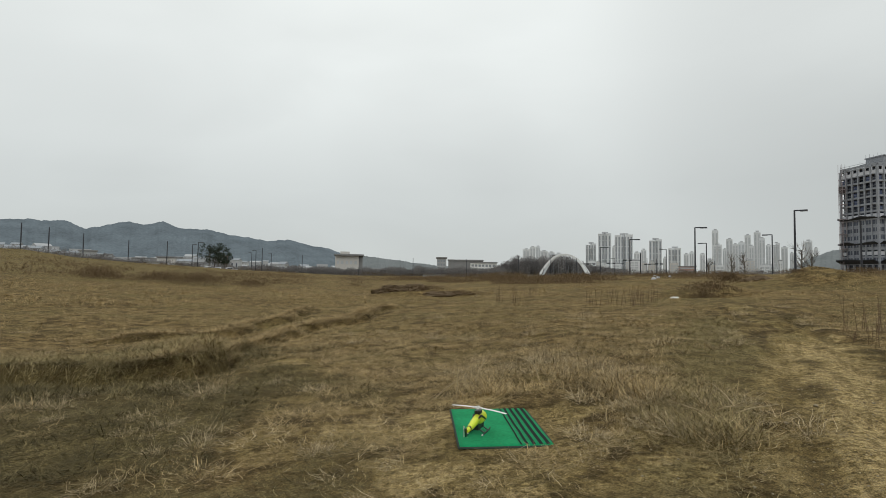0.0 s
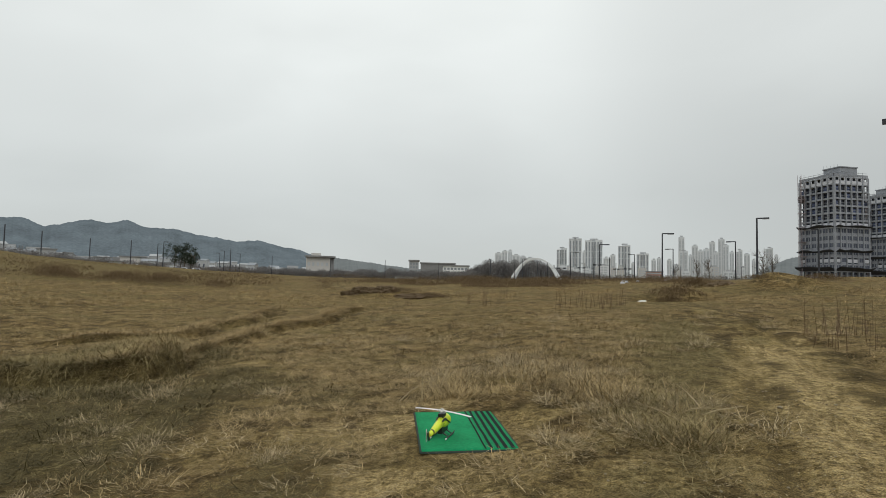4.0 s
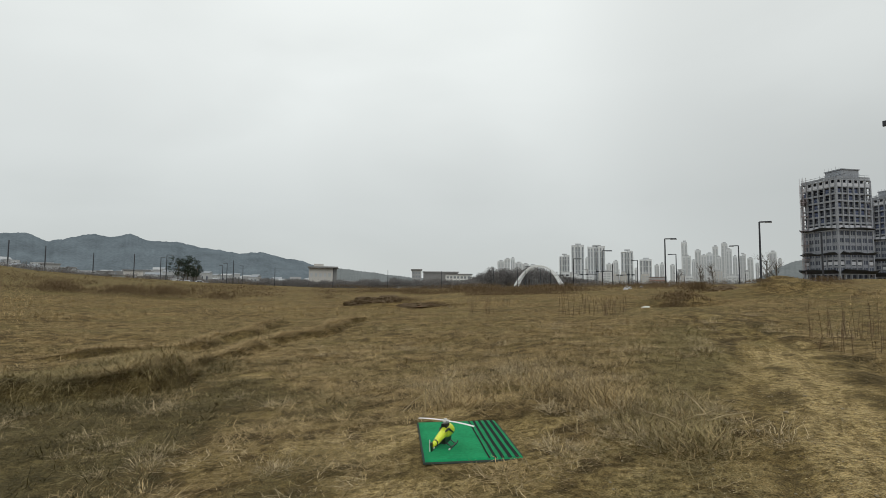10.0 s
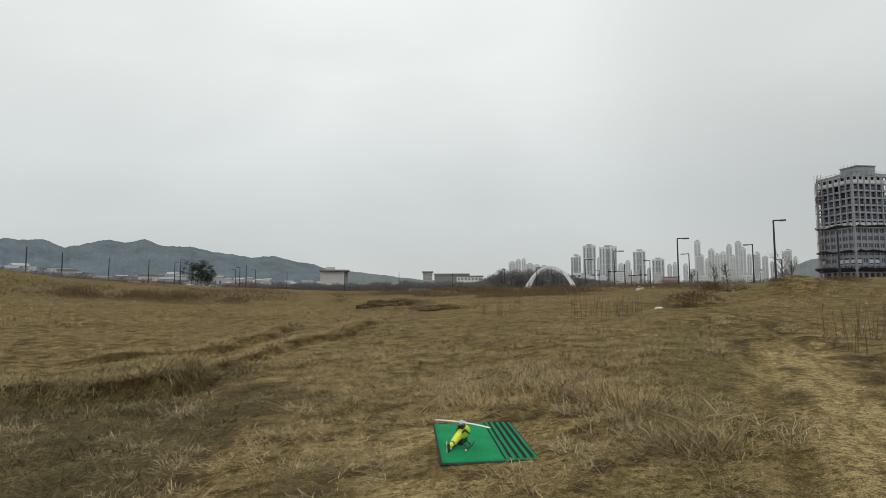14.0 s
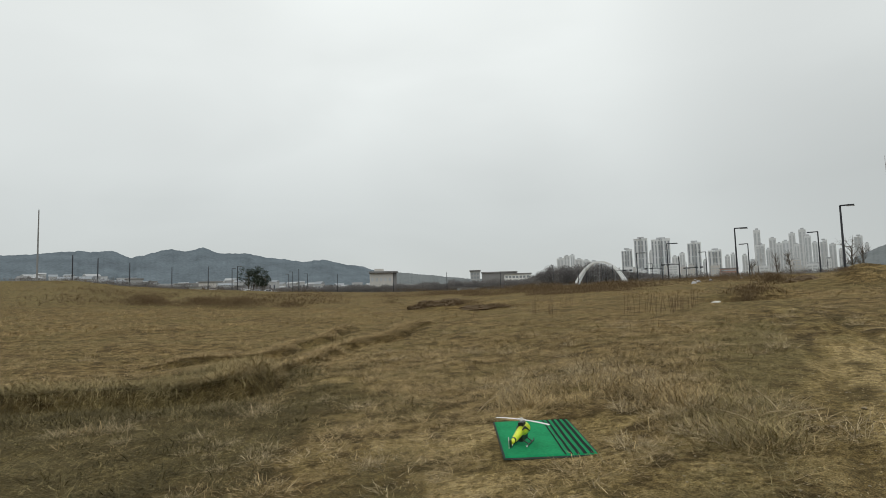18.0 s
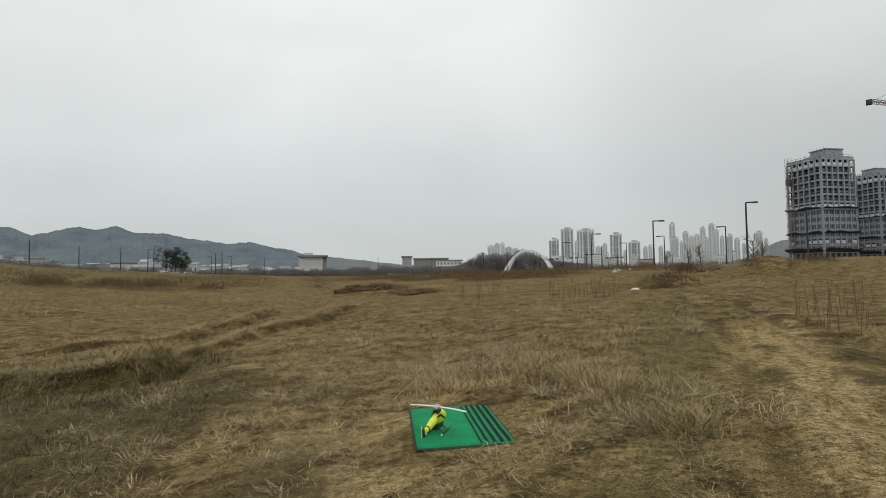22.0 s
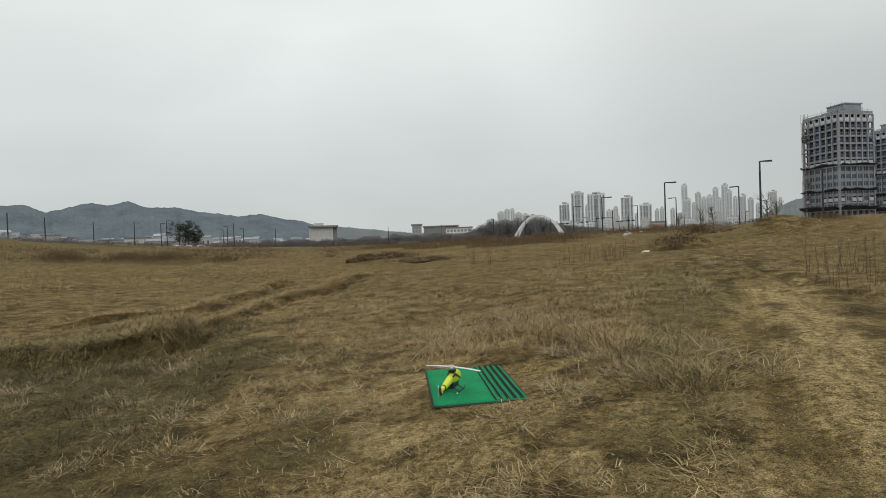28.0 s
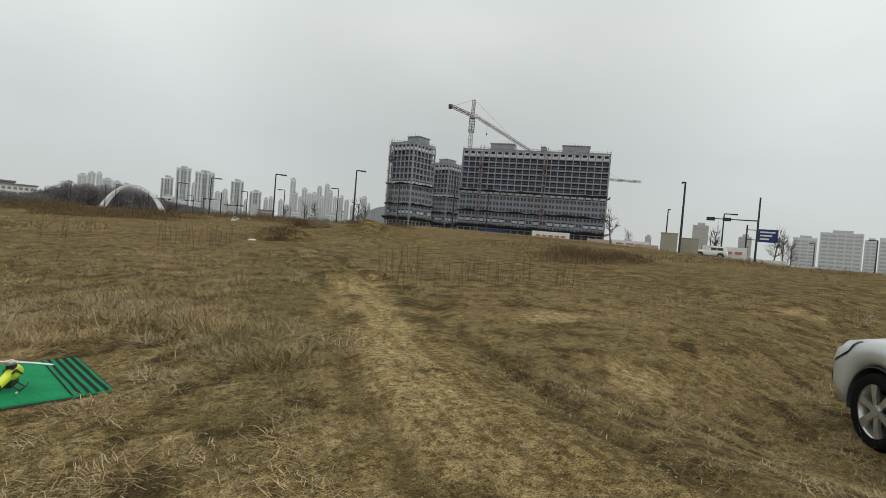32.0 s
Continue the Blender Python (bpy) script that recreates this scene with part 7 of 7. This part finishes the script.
for k in range(560):
    az, d = radians(q.uniform(-44, 85)), q.uniform(4.5, 20)
    x, y = d * math.sin(az), d * math.cos(az)
    if float(bareness(np.array([x]), np.array([y]))[0]) > 0.3 or float(vnoise(x, y, 2.4, 55)) < 0.42:
        continue
    put_tuft(x, y, q.uniform(0.45, 0.95) * (1.1 if d > 7 else 0.8), q.random() < 0.6, "small dry grass tuft in the field")


def build_stalk(x, y, to, height, reach):
    """One long dead stalk, bent at a joint."""
    bm = bmesh.new()
    a = radians(to)
    mid = Vector((reach * 0.45 * math.sin(a), reach * 0.45 * math.cos(a), height * 0.55))
    rod(bm, (0, 0, -0.02), mid, 0.008, 0.006, 5)
    rod(bm, mid, (reach * math.sin(a), reach * math.cos(a), height), 0.006, 0.003, 5)
    ob = new("dry_stalk", mesh_of("dry_stalk", bm, M_PALE))
    ob.location = (x, y, rest(x, y))
    tagged(ob, "long pale dead stalk among dry grass", "stalk", "dead stalks")


for row in ((0.15, 7.85, 60, 0.48, 0.28), (-0.09, 7.2, 10, 0.42, 0.03), (-0.42, 7.3, 50, 0.22, 0.5), (0.5, 7.7, 120, 0.35, 0.2), (1.1, 7.6, -40, 0.4, 0.25), (2.45, 5.1, -70, 0.16, 0.5), (2.6, 5.3, 100, 0.12, 0.45), (2.75, 5.4, -20, 0.2, 0.35), (2.5, 5.45, 160, 0.14, 0.4)):
    build_stalk(*row)


def build_weeds(name, x, y, rx, ry, n, h, label, seed, material=None):
    """A stand of thin dead stalks with side twigs."""
    g = random.Random(seed)
    bm = bmesh.new()
    for k in range(n):
        px, py = g.gauss(0, rx * 0.5), g.gauss(0, ry * 0.5)
        hh = h * g.uniform(0.5, 1.1)
        lean = Vector((g.uniform(-0.15, 0.15) * hh, g.uniform(-0.15, 0.15) * hh, hh))
        base = Vector((px, py, rest(x + px, y + py) - rest(x, y) - 0.03))
        rod(bm, base, base + lean, 0.0045 + 0.003 * h, 0.002, 3)
        for f in range(3):
            u = g.uniform(0.4, 0.95)
            p = base + lean * u
            rod(bm, p, p + Vector((g.uniform(-0.12, 0.12) * h, g.uniform(-0.12, 0.12) * h, g.uniform(0.05, 0.2) * h)), 0.003, 0.0015, 3)
    ob = new(name, mesh_of(name, bm, material or M_STEM))
    ob.location = (x, y, rest(x, y))
    return tagged(ob, label, "weeds", kind="stuff")


for k, (x, y, rx, ry, n, h) in enumerate([(5.5, 20.2, 0.7, 0.5, 20, 1.0), (7.2, 21.3, 0.8, 0.5, 24, 0.95), (6.2, 19.6, 0.6, 0.4, 12, 0.8), (1.65, 23.9, 0.3, 0.3, 6, 0.9), (2.4, 22.8, 0.25, 0.3, 8, 1.0), (7.6, 8.7, 1.0, 0.7, 20, 0.5),
                                          (8.6, 8.5, 1.2, 0.8, 26, 0.62), (9.8, 8.0, 0.8, 0.6, 18, 0.6), (10.6, 7.2, 0.3, 0.3, 8, 0.7), (8.3, 10.6, 1.0, 0.6, 26, 0.75), (-5.2, 16.4, 0.3, 0.3, 5, 0.6), (17, 12, 2.0, 1.0, 60, 0.9), (-1.0, 26, 0.6, 0.4, 8, 0.6), (3.4, 27, 0.6, 0.5, 12, 0.8)]):
    build_weeds("weed_stand", x, y, rx, ry, n, h, "stand of thin dead brown weed stalks", 200 + k)


def build_brush(x, y, rx, ry, h, n, leaf, label, seed):
    cs = [(rx * math.cos(t) * k, ry * math.sin(t) * k, h * u) for t in np.linspace(0, 6, 9) for k, u in ((0.25, 0.75), (0.7, 0.4))]
    v, f, s = leaf_cloud(cs, (rx * 0.5, ry * 0.5, h * 0.4), n, leaf * 1.5, 2.0, 0.2)
    v[:, 2] = np.maximum(v[:, 2], -0.05)
    ob = new("brush", raw_mesh("brush", v, f, s, M_BRUSH))
    ob.location = (x, y, rest(x, y))
    tagged(ob, label, "shrub", "brown brush round the field")


for k, (x, y, rx, ry, h, n, leaf) in enumerate([(11.3, 24.9, 0.95, 0.7, 0.95, 4600, 0.05), (22.6, 30.2, 1.5, 1.0, 0.42, 3200, 0.045), (19.6, 31.5, 1.0, 0.9, 0.3, 1500, 0.045), (-4.4, 34.0, 1.3, 0.5, 0.35, 1400, 0.05), (-2.2, 33.6, 1.6, 0.5, 0.28, 1400, 0.05), (0.0, 32.2, 1.5, 0.5, 0.3, 1400, 0.05), (18.0, 12.0, 2.2, 1.4, 0.6, 5200, 0.05), (20.8, 11.8, 2.4, 1.4, 0.5, 4600, 0.05),
                                                (16.5, 33.0, 1.0, 0.7, 0.6, 900, 0.10), (12.5, 27.0, 1.4, 0.9, 0.5, 900, 0.09), (-24.5, 42.0, 3.0, 1.0, 0.7, 3200, 0.08), (-20.5, 40.5, 2.4, 0.9, 0.8, 2800, 0.08), (-28.5, 41.0, 2.0, 0.9, 0.6, 2000, 0.08), (-31.5, 44.5, 2.4, 1.0, 0.7, 2200, 0.08), (-16.5, 41.0, 1.6, 0.7, 0.5, 1500, 0.07)]):
    build_brush(x, y, rx, ry, h, n, leaf, "low tangle of brown brush on rough ground", 300 + k)


def build_brush_line(name, az0, az1, d0, d1, h, n, leaf, label):
    az, d = np.radians(rng.uniform(az0, az1, n)), rng.uniform(d0, d1, n)
    x, y = d * np.sin(az), d * np.cos(az)
    keep = (vnoise(x, y, 7.0, 61) > 0.37) & (rng.random(n) < smooth(np.degrees(az) - 6 * vnoise(x, y, 5.0, 63), az0, az0 + 6) * smooth(-np.degrees(az) - 4 * vnoise(x, y, 5.0, 64), -az1, -az1 + 4))
    x, y = x[keep], y[keep]
    z = relief(x, y) + h * rng.random(len(x)) ** 1.6 * (0.4 + vnoise(x, y, 6.0, 62))
    c = np.stack([x, y, z], -1)
    v, f, s = leaf_cloud(c, 0.1, len(c), leaf * 1.4, 2.0, 0.22)
    tagged(new(name, raw_mesh(name, v, f, s, M_BRUSH)), label, "brush", kind="stuff")


build_brush_line("brush_line", -16, 20, 46, 84, 0.85, 130000, 0.10, "belt of dark brown brush across the middle of the field")
build_brush_line("brush_line", 12, 31, 60, 105, 0.7, 40000, 0.11, "dark brown brush along the road verge")
build_brush_line("brush_line", -48, -12, 50, 95, 0.55, 30000, 0.12, "dark brush at the far side of the field")
build_brush_line("brush_line", 40, 85, 30, 70, 0.25, 20000, 0.07, "brown brush on the embankment")
